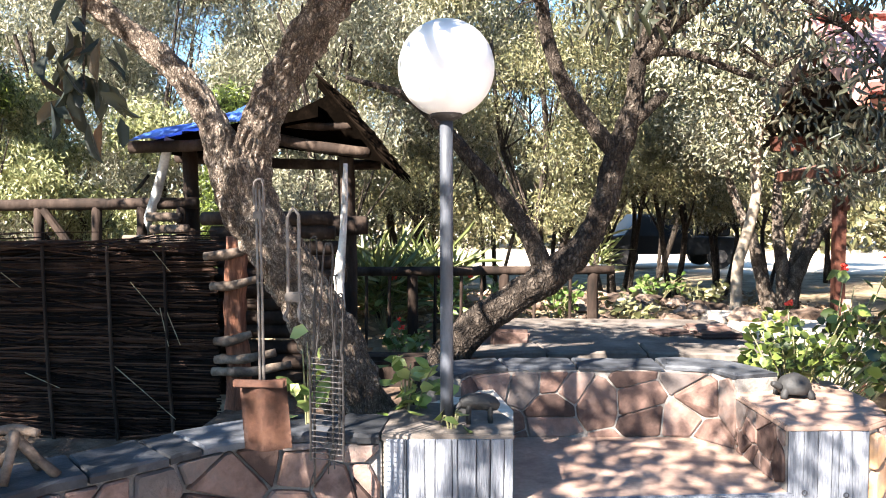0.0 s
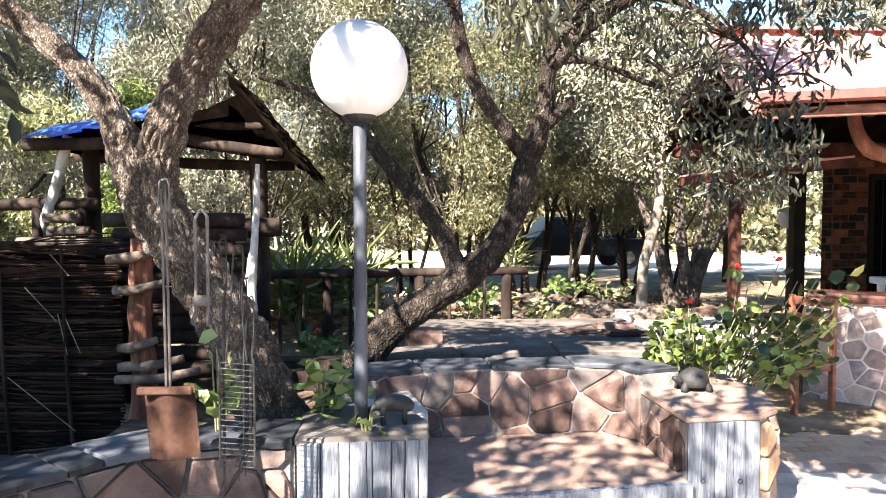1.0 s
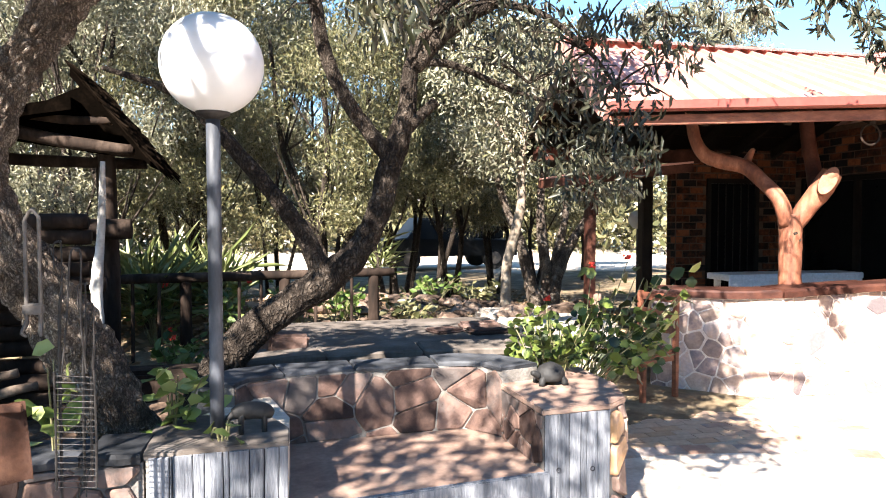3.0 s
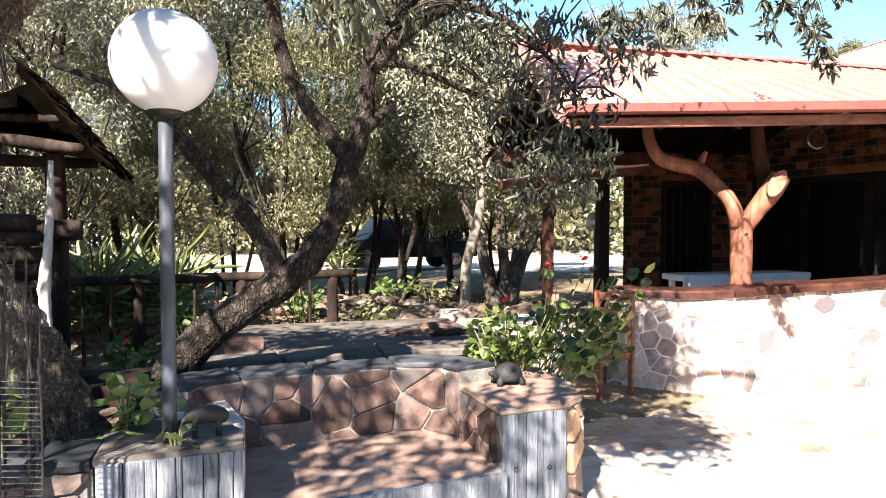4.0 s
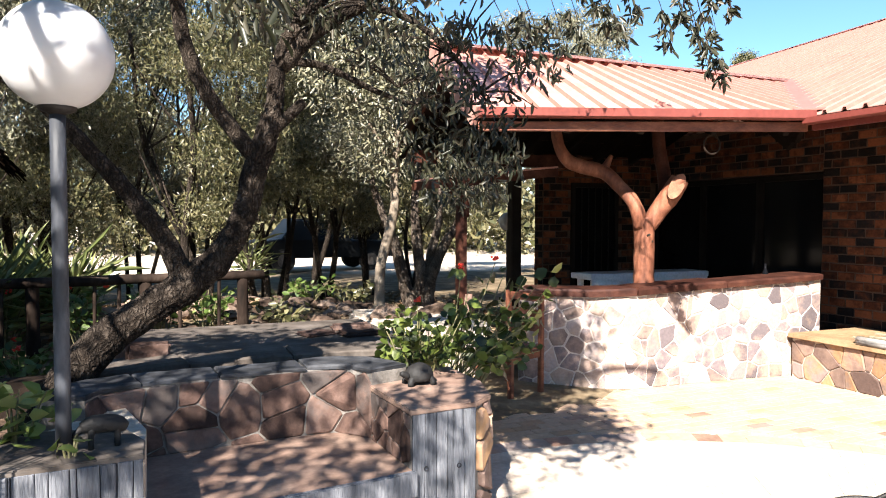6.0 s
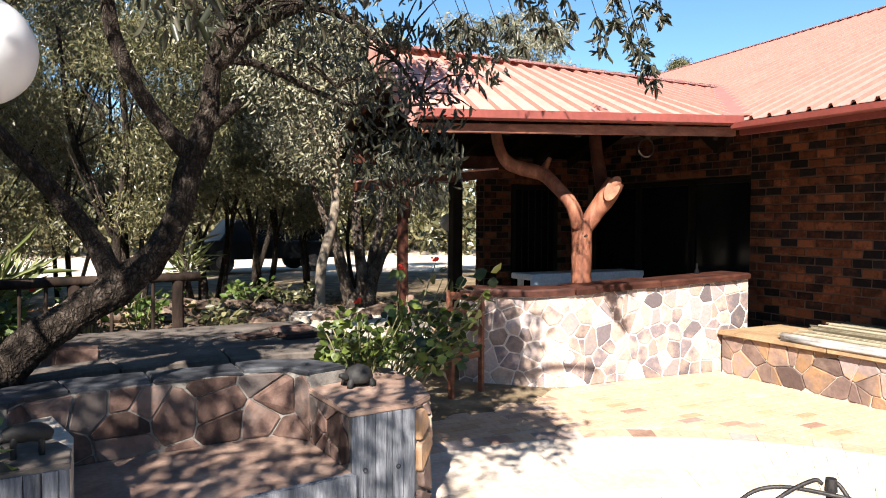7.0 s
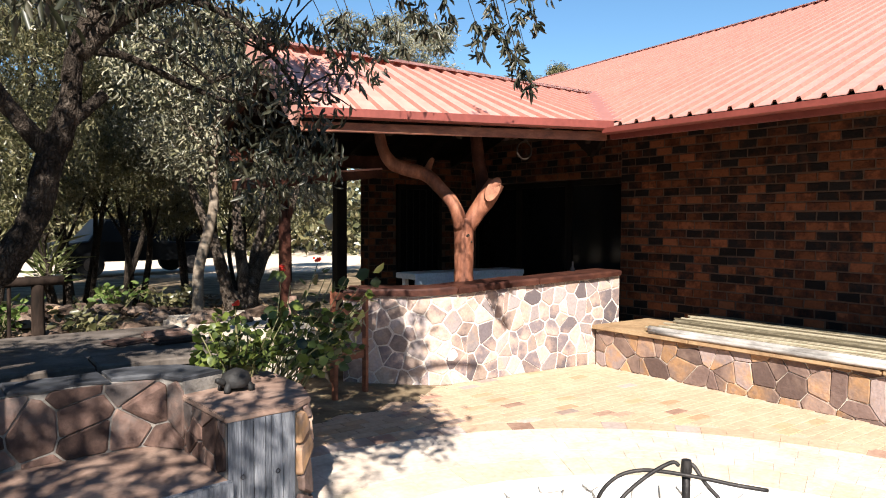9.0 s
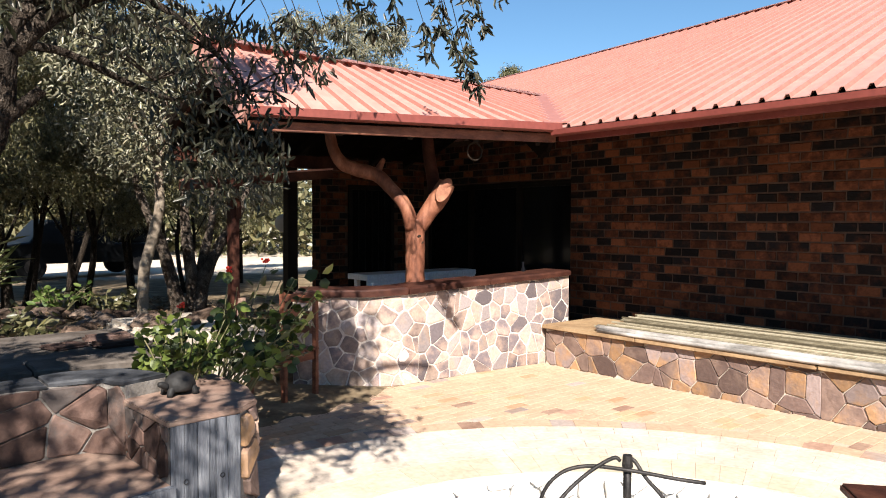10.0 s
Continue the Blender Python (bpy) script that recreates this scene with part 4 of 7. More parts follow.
def bench():
    b = thing("stone_bench", "curved stone bench with slate-capped back and grey plank-patterned arms", "bench", kind="structure")
    line = dense(BACK)
    part("back", wall_body(line, 0.24, 0.0, BACK_Z), M["mortar_joint"], b)
    faced(b, line, SEAT_Z, BACK_Z - 0.005, 0.18, 21, "stone", gap=0.006, depth=0.012, stretch=1.15, jitter=0.62)
    caps(b, line, BACK_Z, 0.24, 4, 4, over=0.008, thick=0.022)
    # seat slab with a plank edge
    bm = bmesh.new()
    outline = [(0.30, 3.06), (1.54, 3.21)] + [(1.51, 3.75)] + [(x, y + 0.02) for x, y in reversed(line) if 0.28 < x < 1.49]
    f = bm.faces.new([bm.verts.new((x, y, SEAT_Z)) for x, y in outline])
    ext = bmesh.ops.extrude_face_region(bm, geom=[f])
    for v in ext["geom"]:
        if isinstance(v, bmesh.types.BMVert):
            v.co.z = 0.0
    bmesh.ops.recalc_face_normals(bm, faces=bm.faces)
    part("seat", bm, M["slab"], b, "flat pinkish stone seat")
    part("edge_board", boxed((0, -0.035, 0.19), (1.26, 0.0, 0.318), 0.006, Matrix.Translation((0.29, 3.055, 0)) @ Matrix.Rotation(math.atan2(0.15, 1.24), 4, "Z")), M["plank_grey"], b, "grey plank along the seat's edge")
    # the arm beside the yard
    bm = bmesh.new()
    out = [(1.53, 3.22), (1.89, 3.245), (2.02, 3.35), (2.11, 3.65), (2.10, 4.1), (1.56, 4.05), (1.5, 3.76)]
    f = bm.faces.new([bm.verts.new((x, y, ARM_Z - 0.03)) for x, y in out])
    ext = bmesh.ops.extrude_face_region(bm, geom=[f])
    for v in ext["geom"]:
        if isinstance(v, bmesh.types.BMVert):
            v.co.z = 0.0
    bmesh.ops.recalc_face_normals(bm, faces=bm.faces)
    part("arm", bm, M["mortar_grey"], b)
    boards(b, (1.53, 3.22), (1.89, 3.245), 0.0, ARM_Z - 0.03, 6)
    faced(b, [(1.895, 3.245), (2.02, 3.35), (2.11, 3.65), (2.10, 4.1)], 0.0, ARM_Z - 0.03, 0.17, 31, "stone_warm", depth=0.03)
    faced(b, [(1.5, 3.78), (1.53, 3.235)], SEAT_Z, ARM_Z - 0.03, 0.14, 33, "stone", gap=0.007, depth=0.012, jitter=0.55)
    bm = bmesh.new()
    f = bm.faces.new([bm.verts.new((1.82 + (x - 1.82) * 1.05, 3.65 + (y - 3.65) * 1.03, ARM_Z)) for x, y in out])
    ext = bmesh.ops.extrude_face_region(bm, geom=[f])
    for v in ext["geom"]:
        if isinstance(v, bmesh.types.BMVert):
            v.co.z = ARM_Z - 0.03
    bmesh.ops.recalc_face_normals(bm, faces=bm.faces)
    bmesh.ops.bevel(bm, geom=bm.edges[:], offset=0.006, segments=2, affect="EDGES")
    part("arm_top", bm, M["slab"], b)
    # the arm that carries the lamp
    bm = bmesh.new()
    out = [(-0.26, 2.965), (0.295, 3.005), (0.31, 3.45), (0.2, 3.95), (-0.1, 3.6), (-0.28, 3.4)]
    f = bm.faces.new([bm.verts.new((x, y, ARM_Z - 0.025)) for x, y in out])
    ext = bmesh.ops.extrude_face_region(bm, geom=[f])
    for v in ext["geom"]:
        if isinstance(v, bmesh.types.BMVert):
            v.co.z = 0.0
    bmesh.ops.recalc_face_normals(bm, faces=bm.faces)
    part("plinth", bm, M["mortar"], b)
    boards(b, (-0.25, 2.965), (0.295, 3.005), 0.0, ARM_Z - 0.02, 10)
    bm = bmesh.new()
    top = [(-0.27, 2.96), (0.30, 3.0), (0.305, 3.2), (0.22, 3.42), (-0.1, 3.5), (-0.29, 3.38)]
    f = bm.faces.new([bm.verts.new((x, y, ARM_Z)) for x, y in top])
    ext = bmesh.ops.extrude_face_region(bm, geom=[f])
    for v in ext["geom"]:
        if isinstance(v, bmesh.types.BMVert):
            v.co.z = ARM_Z - 0.03
    bmesh.ops.recalc_face_normals(bm, faces=bm.faces)
    bmesh.ops.bevel(bm, geom=bm.edges[:], offset=0.005, segments=2, affect="EDGES")
    part("plinth_top", bm, M["concrete"], b)


LEFT = [(-2.2, 1.3), (-1.85, 1.75), (-1.47, 2.22), (-1.2, 2.50), (-0.88, 2.86), (-0.62, 2.98), (-0.27, 2.97)]


def left_wall():
    w = thing("retaining_wall", "low curved stone wall with grey slate coping beside the tree", "wall", kind="structure")
    line = dense(LEFT)
    part("core", wall_body(line, 0.26, 0.0, 0.585), M["mortar_grey"], w)
    faced(w, line, 0.0, 0.58, 0.2, 44, "stone", gap=0.011, depth=0.03, jitter=0.6)
    caps(w, line, 0.585, 0.27, 11, 9)


def terrace():
    """Raised beds and slabs behind the bench."""
    t = thing("terrace", "raised concrete terrace with stone slab steps behind the bench", "terrace", kind="structure")
    bm = bmesh.new()
    box(bm, (0.15, 5.15, -0.05), (2.3, 6.75, 0.585), 0.015)
    part("slab", bm, M["concrete"], t)
    r = random.Random(12)
    line = [(0.0, 4.46), (0.5, 4.62), (1.2, 4.7), (2.3, 4.6)]
    part("step", wall_body(dense(line), 0.3, 0.0, 0.62), M["mortar_grey"], t)
    caps(t, dense(line), 0.62, 0.32, 4, 17, name="slab", thick=0.05, material="concrete")
    for x, y, z, a, w, hh, m in ((0.29, 4.93, 0.58, 0.3, 0.14, 0.2, "stone"), (2.0, 5.75, 0.575, 0.15, 0.17, 0.05, "stone"), (2.03, 6.1, 0.575, -0.1, 0.18, 0.06, "stone"), (1.66, 5.9, 0.575, 0.4, 0.15, 0.035, "stone")):
        bm = bmesh.new()
        box(bm, (-w, -0.12, 0), (w, 0.12, hh), 0.02, Matrix.Translation((x, y, z)) @ Matrix.Rotation(a, 4, "Z") @ Matrix.Rotation(0.08 if hh > 0.1 else 0.0, 4, "Y"))
        for v in bm.verts:
            v.co += 0.014 * noise.noise_vector(v.co * 9)
        part("block", bm, M[m], t)
    bm = bmesh.new()
    box(bm, (-1.6, 3.4, -0.02), (0.0, 5.6, 0.28), 0.05)
    part("bed", bm, M["soil"], t, "dark soil bed round the trees")
    bm = bmesh.new()
    out = [(-5.2, 1.3), (-2.38, 1.4), (-2.02, 1.86), (-1.64, 2.34), (-1.37, 2.64), (-1.05, 3.02), (-0.75, 3.2), (-0.75, 3.39), (-1.61, 3.39), (-1.61, 4.66), (-5.2, 4.66)]
    f = bm.faces.new([bm.verts.new((x, y, 0.04 + 0.02 * noise.noise(Vector((x, y, 0))))) for x, y in out])
    ext = bmesh.ops.extrude_face_region(bm, geom=[f])
    for v in ext["geom"]:
        if isinstance(v, bmesh.types.BMVert):
            v.co.z = -0.02
    bmesh.ops.recalc_face_normals(bm, faces=bm.faces)
    part("bed", bm, M["soil"], t, "dark soil bed behind the coping")
    bm = bmesh.new()
    box(bm, (-1.0, 5.2, 0.0), (0.1, 5.45, 0.50), 0.03)
    part("kerb", bm, M["log"], t, "old brown sleeper")
    bm = bmesh.new()
    box(bm, (2.38, 6.0, 0), (3.4, 7.5, 0.58), 0.04)
    part("ledge", bm, M["mortar"], t, "pale cement ledge")


patio()
fire_pit()
bench()
left_wall()
terrace()


# ---- house ----
EAVE_A, EAVE_B, EAVE_Z = (3.02, 5.55), (5.80, 4.52), 2.45   # the verandah's eave
RIDGE_Y, RIDGE_Z = 6.62, 3.32
WALL_X = 7.3


def eave_y(x):
    u = (x - EAVE_A[0]) / (EAVE_B[0] - EAVE_A[0])
    return EAVE_A[1] + (EAVE_B[1] - EAVE_A[1]) * u


def rib_profile(a, b, pitch=0.19):
    """Stations across ribbed roofing: (distance, height)."""
    out, s = [], a
    while s < b - 0.001:
        for d, h in ((0.0, 0.0), (0.118, 0.0), (0.132, 0.034), (0.158, 0.034), (0.174, 0.0)):
            if s + d < b:
                out.append((s + d, h))
        s += pitch
    return out + [(b, 0.0)]


def roof_plane(name, stations, lo, hi, parent, n=5):
    """Ribbed sheets: lo(s), hi(s) give the foot and head of each line."""
    vs, fs = [], []
    for s, h in stations:
        p, q = Vector(lo(s)), Vector(hi(s))
        vs += [(p.x, p.y, p.z + h), (q.x, q.y, q.z + h)]
    for k in range(len(stations) - 1):
        fs.append((2 * k, 2 * k + 1, 2 * k + 3, 2 * k + 2))
    ob = sheet(name, vs, fs, M["roof"], 0.006, parent)
    # the shaded sides of the ribs are painted: their flanks get a deeper red
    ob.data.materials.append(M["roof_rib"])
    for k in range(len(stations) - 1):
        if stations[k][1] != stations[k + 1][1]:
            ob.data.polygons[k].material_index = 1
    return ob


def beam(name, a, b, w, h, material, parent, bevel=0.006, label=""):
    """A straight timber or trough from a to b, w wide and h high, its top on the line."""
    a, b = Vector(a), Vector(b)
    d = b - a
    yaw = math.atan2(d.y, d.x)
    pit = math.atan2(d.z, math.hypot(d.x, d.y))
    m = Matrix.Translation(a) @ Matrix.Rotation(yaw, 4, "Z") @ Matrix.Rotation(-pit, 4, "Y")
    return part(name, boxed((0, -w / 2, -h), (d.length, w / 2, 0), bevel, m), material, parent, label)


def brick_wall(parent, place, length, z0, z1, holes=(), near=None, material="brick"):
    """Bricks in stretcher bond, standing out of their mortar."""
    L, H, g = 0.205, 0.0945, 0.017
    r = random.Random(int(length * 100))
    joined_v, joined_f, count = [], [], 0
    rows = int((z1 - z0) / H)
    todo = []
    for j in range(rows):
        s = -L / 2 if j % 2 else 0.0
        while s < length:
            a, b = max(0, s), min(length, s + L)
            z = z0 + j * H
            if b - a > 0.05 and not any(h[0] < (a + b) / 2 < h[1] and h[2] < z + H / 2 < h[3] for h in holes):
                todo.append((a, b, z))
            s += L
    for a, b, z in todo:
        d = 0.008 + r.uniform(-0.003, 0.004)
        vs = []
        for w, dd in ((0, -0.004), (0, d * 0.6), (0.005, d)):
            for s, t in ((a + g / 2 + w, z + g / 2 + w), (b - g / 2 - w, z + g / 2 + w), (b - g / 2 - w, z + H - g / 2 - w), (a + g / 2 + w, z + H - g / 2 - w)):
                vs.append(place(s + r.uniform(-0.006, 0.006), t + r.uniform(-0.005, 0.005), dd))
        fs = []
        for ring in (0, 4):
            fs += [(ring + i, ring + (i + 1) % 4, ring + 4 + (i + 1) % 4, ring + 4 + i) for i in range(4)]
        fs.append((8, 9, 10, 11))
        if near and near[0] < a < near[1] and near[2] < z < near[3] and count < 300:
            count += 1
            raw("brick", vs, fs, M[material], parent)
        else:
            k = len(joined_v)
            joined_v += vs
            joined_f += [tuple(i + k for i in f) for f in fs]
    raw("bricks", joined_v, joined_f, M["brick_isl"], parent, kind="stuff")


def house():
    h = thing("house", "brick lodge with red ribbed metal roof and open verandah bar", "house", kind="structure")
    # wall along the yard, with the sliding door's opening at its end
    bm = bmesh.new()
    box(bm, (WALL_X, -7.0, 0), (WALL_X + 0.22, 5.58, 2.92))
    wall = part("wall", bm, M["brick_mortar"], h, "shaded wall of dark red and black face bricks")
    bm = bmesh.new()
    box(bm, (WALL_X, 5.58, 2.12), (WALL_X + 0.22, 8.5, 2.75))
    lintel = part("wall", bm, M["brick_mortar"], h)
    place, length = along([(WALL_X, 5.58), (WALL_X, -0.6)], 0.0, -1)
    brick_wall(wall, place, length, 0.35, 2.9, near=(0.0, 3.9, 0.42, 2.4))
    place, length = along([(WALL_X, 8.5), (WALL_X, 5.58)], 0.0, -1)
    brick_wall(lintel, place, length, 2.12, 2.7)
    bm = bmesh.new()
    box(bm, (5.45, 8.5, 0), (WALL_X + 0.22, 8.72, 2.75))
    back = part("wall", bm, M["brick_mortar"], h)
    place, length = along([(5.45, 8.5), (WALL_X, 8.5)], 0.0, -1)
    brick_wall(back, place, length, 0.0, 2.7, holes=[(0.45, 1.25, 0.0, 2.1)])
    place, length = along([(5.45, 8.72), (5.45, 8.5)], 0.0, -1)
    brick_wall(back, place, length, 0.0, 2.7)
    # rooms behind close the house
    bm = bmesh.new()
    box(bm, (18.0, -7, 0), (18.2, 8.72, 2.75))
    box(bm, (WALL_X + 0.22, -7.2, 0), (18.0, -7.0, 2.75))
    box(bm, (WALL_X + 0.22, 8.5, 0), (18.0, 8.72, 2.75))
    part("wall", bm, M["brick_mortar"], h)
    # door with glass panes
    door = thing("door_1", "dark sliding glass door in a black frame", "door", kind="structure")
    for a, b in ((5.58, 6.55), (6.55, 7.52), (7.52, 8.5)):
        fr = bmesh.new()
        box(fr, (WALL_X + 0.09, a, 0.02), (WALL_X + 0.14, a + 0.06, 2.11), 0.004)
        box(fr, (WALL_X + 0.09, b - 0.06, 0.02), (WALL_X + 0.14, b, 2.11), 0.004)
        box(fr, (WALL_X + 0.09, a + 0.06, 0.02), (WALL_X + 0.14, b - 0.06, 0.1), 0.004)
        box(fr, (WALL_X + 0.09, a + 0.06, 2.04), (WALL_X + 0.14, b - 0.06, 2.11), 0.004)
        leafp = part("leaf_frame", fr, M["frame_dark"], door)
        part("pane", boxed((WALL_X + 0.112, a + 0.06, 0.1), (WALL_X + 0.118, b - 0.06, 2.04)), M["glass_dark"], leafp)
    d2 = thing("door_2", "dark barred glazed door at the back of the verandah", "door", kind="structure")
    fr = bmesh.new()
    for a, b in ((5.9, 5.96), (6.64, 6.7)):
        box(fr, (a, 8.46, 0), (b, 8.52, 2.1), 0.004)
    box(fr, (5.96, 8.46, 2.03), (6.64, 8.52, 2.1), 0.004)
    box(fr, (5.96, 8.46, 0.0), (6.64, 8.52, 0.2), 0.004)
    part("door_frame", fr, M["frame_dark"], d2)
    part("pane", boxed((5.96, 8.487, 0.2), (6.64, 8.493, 2.03)), M["glass_dark"], d2)
    for k in range(5):
        part("bar", rod((6.07 + 0.115 * k, 8.47, 0.2), (6.07 + 0.115 * k, 8.47, 2.03), 0.007), M["frame_dark"], d2)

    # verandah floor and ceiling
    vf = part("floor_verandah", boxed((3.7, 5.55, -0.02), (WALL_X, 8.5, 0.03)), M["floor_shaded"])
    tagged(vf, "plain cement floor of the verandah, shade put into its dark colour", "floor", "", "structure")

    # verandah roof
    roof = thing("roof_verandah", "red ribbed metal verandah roof with gutter and timber fascia", "roof", kind="structure")

    def lo(x):
        if x <= EAVE_B[0]:
            return (x, eave_y(x), EAVE_Z + 0.06)
        u = (x - EAVE_B[0]) / (7.95 - EAVE_B[0])
        return (x, EAVE_B[1] + (RIDGE_Y - EAVE_B[1]) * u, EAVE_Z + 0.06 + (RIDGE_Z - EAVE_Z - 0.06) * u)

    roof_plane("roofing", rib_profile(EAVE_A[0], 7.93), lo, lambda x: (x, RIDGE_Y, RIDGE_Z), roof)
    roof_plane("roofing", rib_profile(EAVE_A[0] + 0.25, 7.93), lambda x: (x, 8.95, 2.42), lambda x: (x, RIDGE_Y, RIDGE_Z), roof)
    # ridge capping, in lengths
    for k in range(3):
        x0 = EAVE_A[0] - 0.02 + k * 1.65
        bm = bmesh.new()
        vs = [bm.verts.new(p) for x in (x0, x0 + 1.66) for p in ((x, RIDGE_Y - 0.17, RIDGE_Z - 0.02), (x, RIDGE_Y, RIDGE_Z + 0.055), (x, RIDGE_Y + 0.17, RIDGE_Z - 0.02))]
        bm.faces.new((vs[0], vs[3], vs[4], vs[1]))
        bm.faces.new((vs[1], vs[4], vs[5], vs[2]))
        bmesh.ops.solidify(bm, geom=bm.faces[:], thickness=0.004)
        part("ridge_cap", bm, M["roof"], roof)
    # barge flashing at the open end
    a0, a1 = Vector((EAVE_A[0], EAVE_A[1] - 0.02, EAVE_Z + 0.1)), Vector((EAVE_A[0], RIDGE_Y, RIDGE_Z + 0.06))
    beam("barge", a0, a1, 0.05, 0.2, M["roof"], roof)
    beam("barge", (EAVE_A[0] + 0.25, 8.98, 2.46), (EAVE_A[0] + 0.25, RIDGE_Y, RIDGE_Z + 0.04), 0.05, 0.2, M["timber_dark"], roof)
    # boarded lining under both slopes, coloured near black to stand for the roof's shade
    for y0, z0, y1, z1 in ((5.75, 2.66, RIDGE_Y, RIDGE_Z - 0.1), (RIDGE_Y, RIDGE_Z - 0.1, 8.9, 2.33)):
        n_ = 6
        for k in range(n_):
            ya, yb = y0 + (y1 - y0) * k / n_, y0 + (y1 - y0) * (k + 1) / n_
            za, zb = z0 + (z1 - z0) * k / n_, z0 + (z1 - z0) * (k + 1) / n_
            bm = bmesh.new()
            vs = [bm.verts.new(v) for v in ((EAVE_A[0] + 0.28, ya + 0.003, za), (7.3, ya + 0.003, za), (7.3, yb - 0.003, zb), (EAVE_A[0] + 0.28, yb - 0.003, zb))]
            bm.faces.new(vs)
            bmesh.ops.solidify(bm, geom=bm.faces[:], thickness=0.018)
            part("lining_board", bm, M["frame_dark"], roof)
    # gutter: a half-round trough with a rolled lip
    ea, eb = Vector((*EAVE_A, 0)), Vector((*EAVE_B, 0))
    t = (eb - ea).normalized()
    nn = Vector((t.y, -t.x, 0))

    def gutter(a, b, out, deep=0.72, name="gutter"):
        bm = bmesh.new()
        prof = [(0.0, 0.0), (0.0, -0.10), (0.02, -0.115), (0.10, -0.115), (0.125, -0.095), (0.13, 0.0), (0.118, 0.004), (0.112, -0.01), (0.108, -0.09), (0.02, -0.1), (0.012, -0.09), (0.012, 0.0)]
        rings = []
        for p in (a, b):
            rings.append([bm.verts.new((p + out * d * 0.8 + Vector((0, 0, z * deep)))) for d, z in prof])
        n_ = len(prof)
        for i in range(n_):
            bm.faces.new((rings[0][i], rings[0][(i + 1) % n_], rings[1][(i + 1) % n_], rings[1][i]))
        bm.faces.new(rings[0][::-1])
        bm.faces.new(rings[1])
        bmesh.ops.recalc_face_normals(bm, faces=bm.faces)
        return part(name, bm, M["roof_trim"], roof)

    zg = EAVE_Z + 0.04
    gutter(Vector((ea.x, ea.y, zg + 0.045)), Vector((eb.x, eb.y, zg + 0.045)), nn)
    gutter(Vector((EAVE_B[0] - 0.02, EAVE_B[1] - 0.02, zg - 0.02)), Vector((EAVE_B[0] - 0.02, -7.0, zg - 0.02)), Vector((-1, 0, 0)), 0.5)
    # fascia timbers and rafters
    off = -nn * 0.05
    beam("fascia", Vector((ea.x, ea.y, EAVE_Z - 0.02)) + off, Vector((eb.x, eb.y, EAVE_Z - 0.0)) + off, 0.05, 0.085, M["timber"], roof)
    beam("fascia", (EAVE_B[0] + 0.04, EAVE_B[1], EAVE_Z), (EAVE_B[0] + 0.04, -7.0, EAVE_Z), 0.05, 0.08, M["roof_trim"], roof)
    # rafters take the near black too, as painted shade
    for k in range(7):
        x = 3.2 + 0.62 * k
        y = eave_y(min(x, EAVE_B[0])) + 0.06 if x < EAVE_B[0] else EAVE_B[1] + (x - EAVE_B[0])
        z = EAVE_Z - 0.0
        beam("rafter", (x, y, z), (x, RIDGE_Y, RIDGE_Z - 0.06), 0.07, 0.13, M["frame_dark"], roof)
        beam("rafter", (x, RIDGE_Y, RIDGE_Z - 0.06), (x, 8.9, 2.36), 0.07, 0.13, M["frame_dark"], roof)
    # valley flashing
    beam("valley", (EAVE_B[0], EAVE_B[1], EAVE_Z + 0.11), (7.95, RIDGE_Y, RIDGE_Z + 0.06), 0.26, 0.01, M["roof_rib"], roof, 0)

    # main roof
    mr = thing("roof_main", "long red ribbed metal roof over the brick lodge", "roof", kind="structure")
    RX, RZ = 12.6, 5.15
    ridge = lambda y, dx=0.0, dz=0.0: (12.18 + 0.1125 * (y - 4.84) + dx, y, RZ + dz)

    def mlo(y):
        if y <= EAVE_B[1]:
            return (EAVE_B[0] - 0.03, y, EAVE_Z + 0.06)
        u = (y - EAVE_B[1]) / (RIDGE_Y - EAVE_B[1])
        if u <= 1:
            return (EAVE_B[0] + (7.95 - EAVE_B[0]) * u, y, EAVE_Z + 0.06 + (RIDGE_Z - EAVE_Z - 0.06) * u)
        return (7.95, y, RIDGE_Z)

    slope = (RZ - (EAVE_Z + 0.06)) / (RX - EAVE_B[0])

    def mlo2(y):
        x = mlo(y)[0]
        return (x, y, EAVE_Z + 0.06 + slope * (x - EAVE_B[0]))

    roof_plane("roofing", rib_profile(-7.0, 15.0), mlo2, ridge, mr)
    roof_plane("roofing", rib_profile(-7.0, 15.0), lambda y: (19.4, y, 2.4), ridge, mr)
    for k in range(11):
        y0 = -7.0 + k * 2.0
        bm = bmesh.new()
        vs = [bm.verts.new(p) for y in (y0, y0 + 2.01) for p in (ridge(y, -0.18, -0.02), ridge(y, 0, 0.055), ridge(y, 0.18, -0.02))]
        bm.faces.new((vs[0], vs[1], vs[4], vs[3]))
        bm.faces.new((vs[1], vs[2], vs[5], vs[4]))
        bmesh.ops.solidify(bm, geom=bm.faces[:], thickness=0.004)
        part("ridge_cap", bm, M["roof"], mr)
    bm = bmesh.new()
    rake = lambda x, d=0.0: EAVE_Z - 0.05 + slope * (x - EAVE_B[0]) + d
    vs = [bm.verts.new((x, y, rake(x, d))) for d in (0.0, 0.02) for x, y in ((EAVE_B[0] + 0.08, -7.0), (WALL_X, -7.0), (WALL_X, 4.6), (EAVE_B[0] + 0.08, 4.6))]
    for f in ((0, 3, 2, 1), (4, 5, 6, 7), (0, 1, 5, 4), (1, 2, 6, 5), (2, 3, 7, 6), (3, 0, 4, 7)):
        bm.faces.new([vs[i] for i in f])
    # eave shade is put into the boards' near-black colour
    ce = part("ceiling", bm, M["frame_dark"])
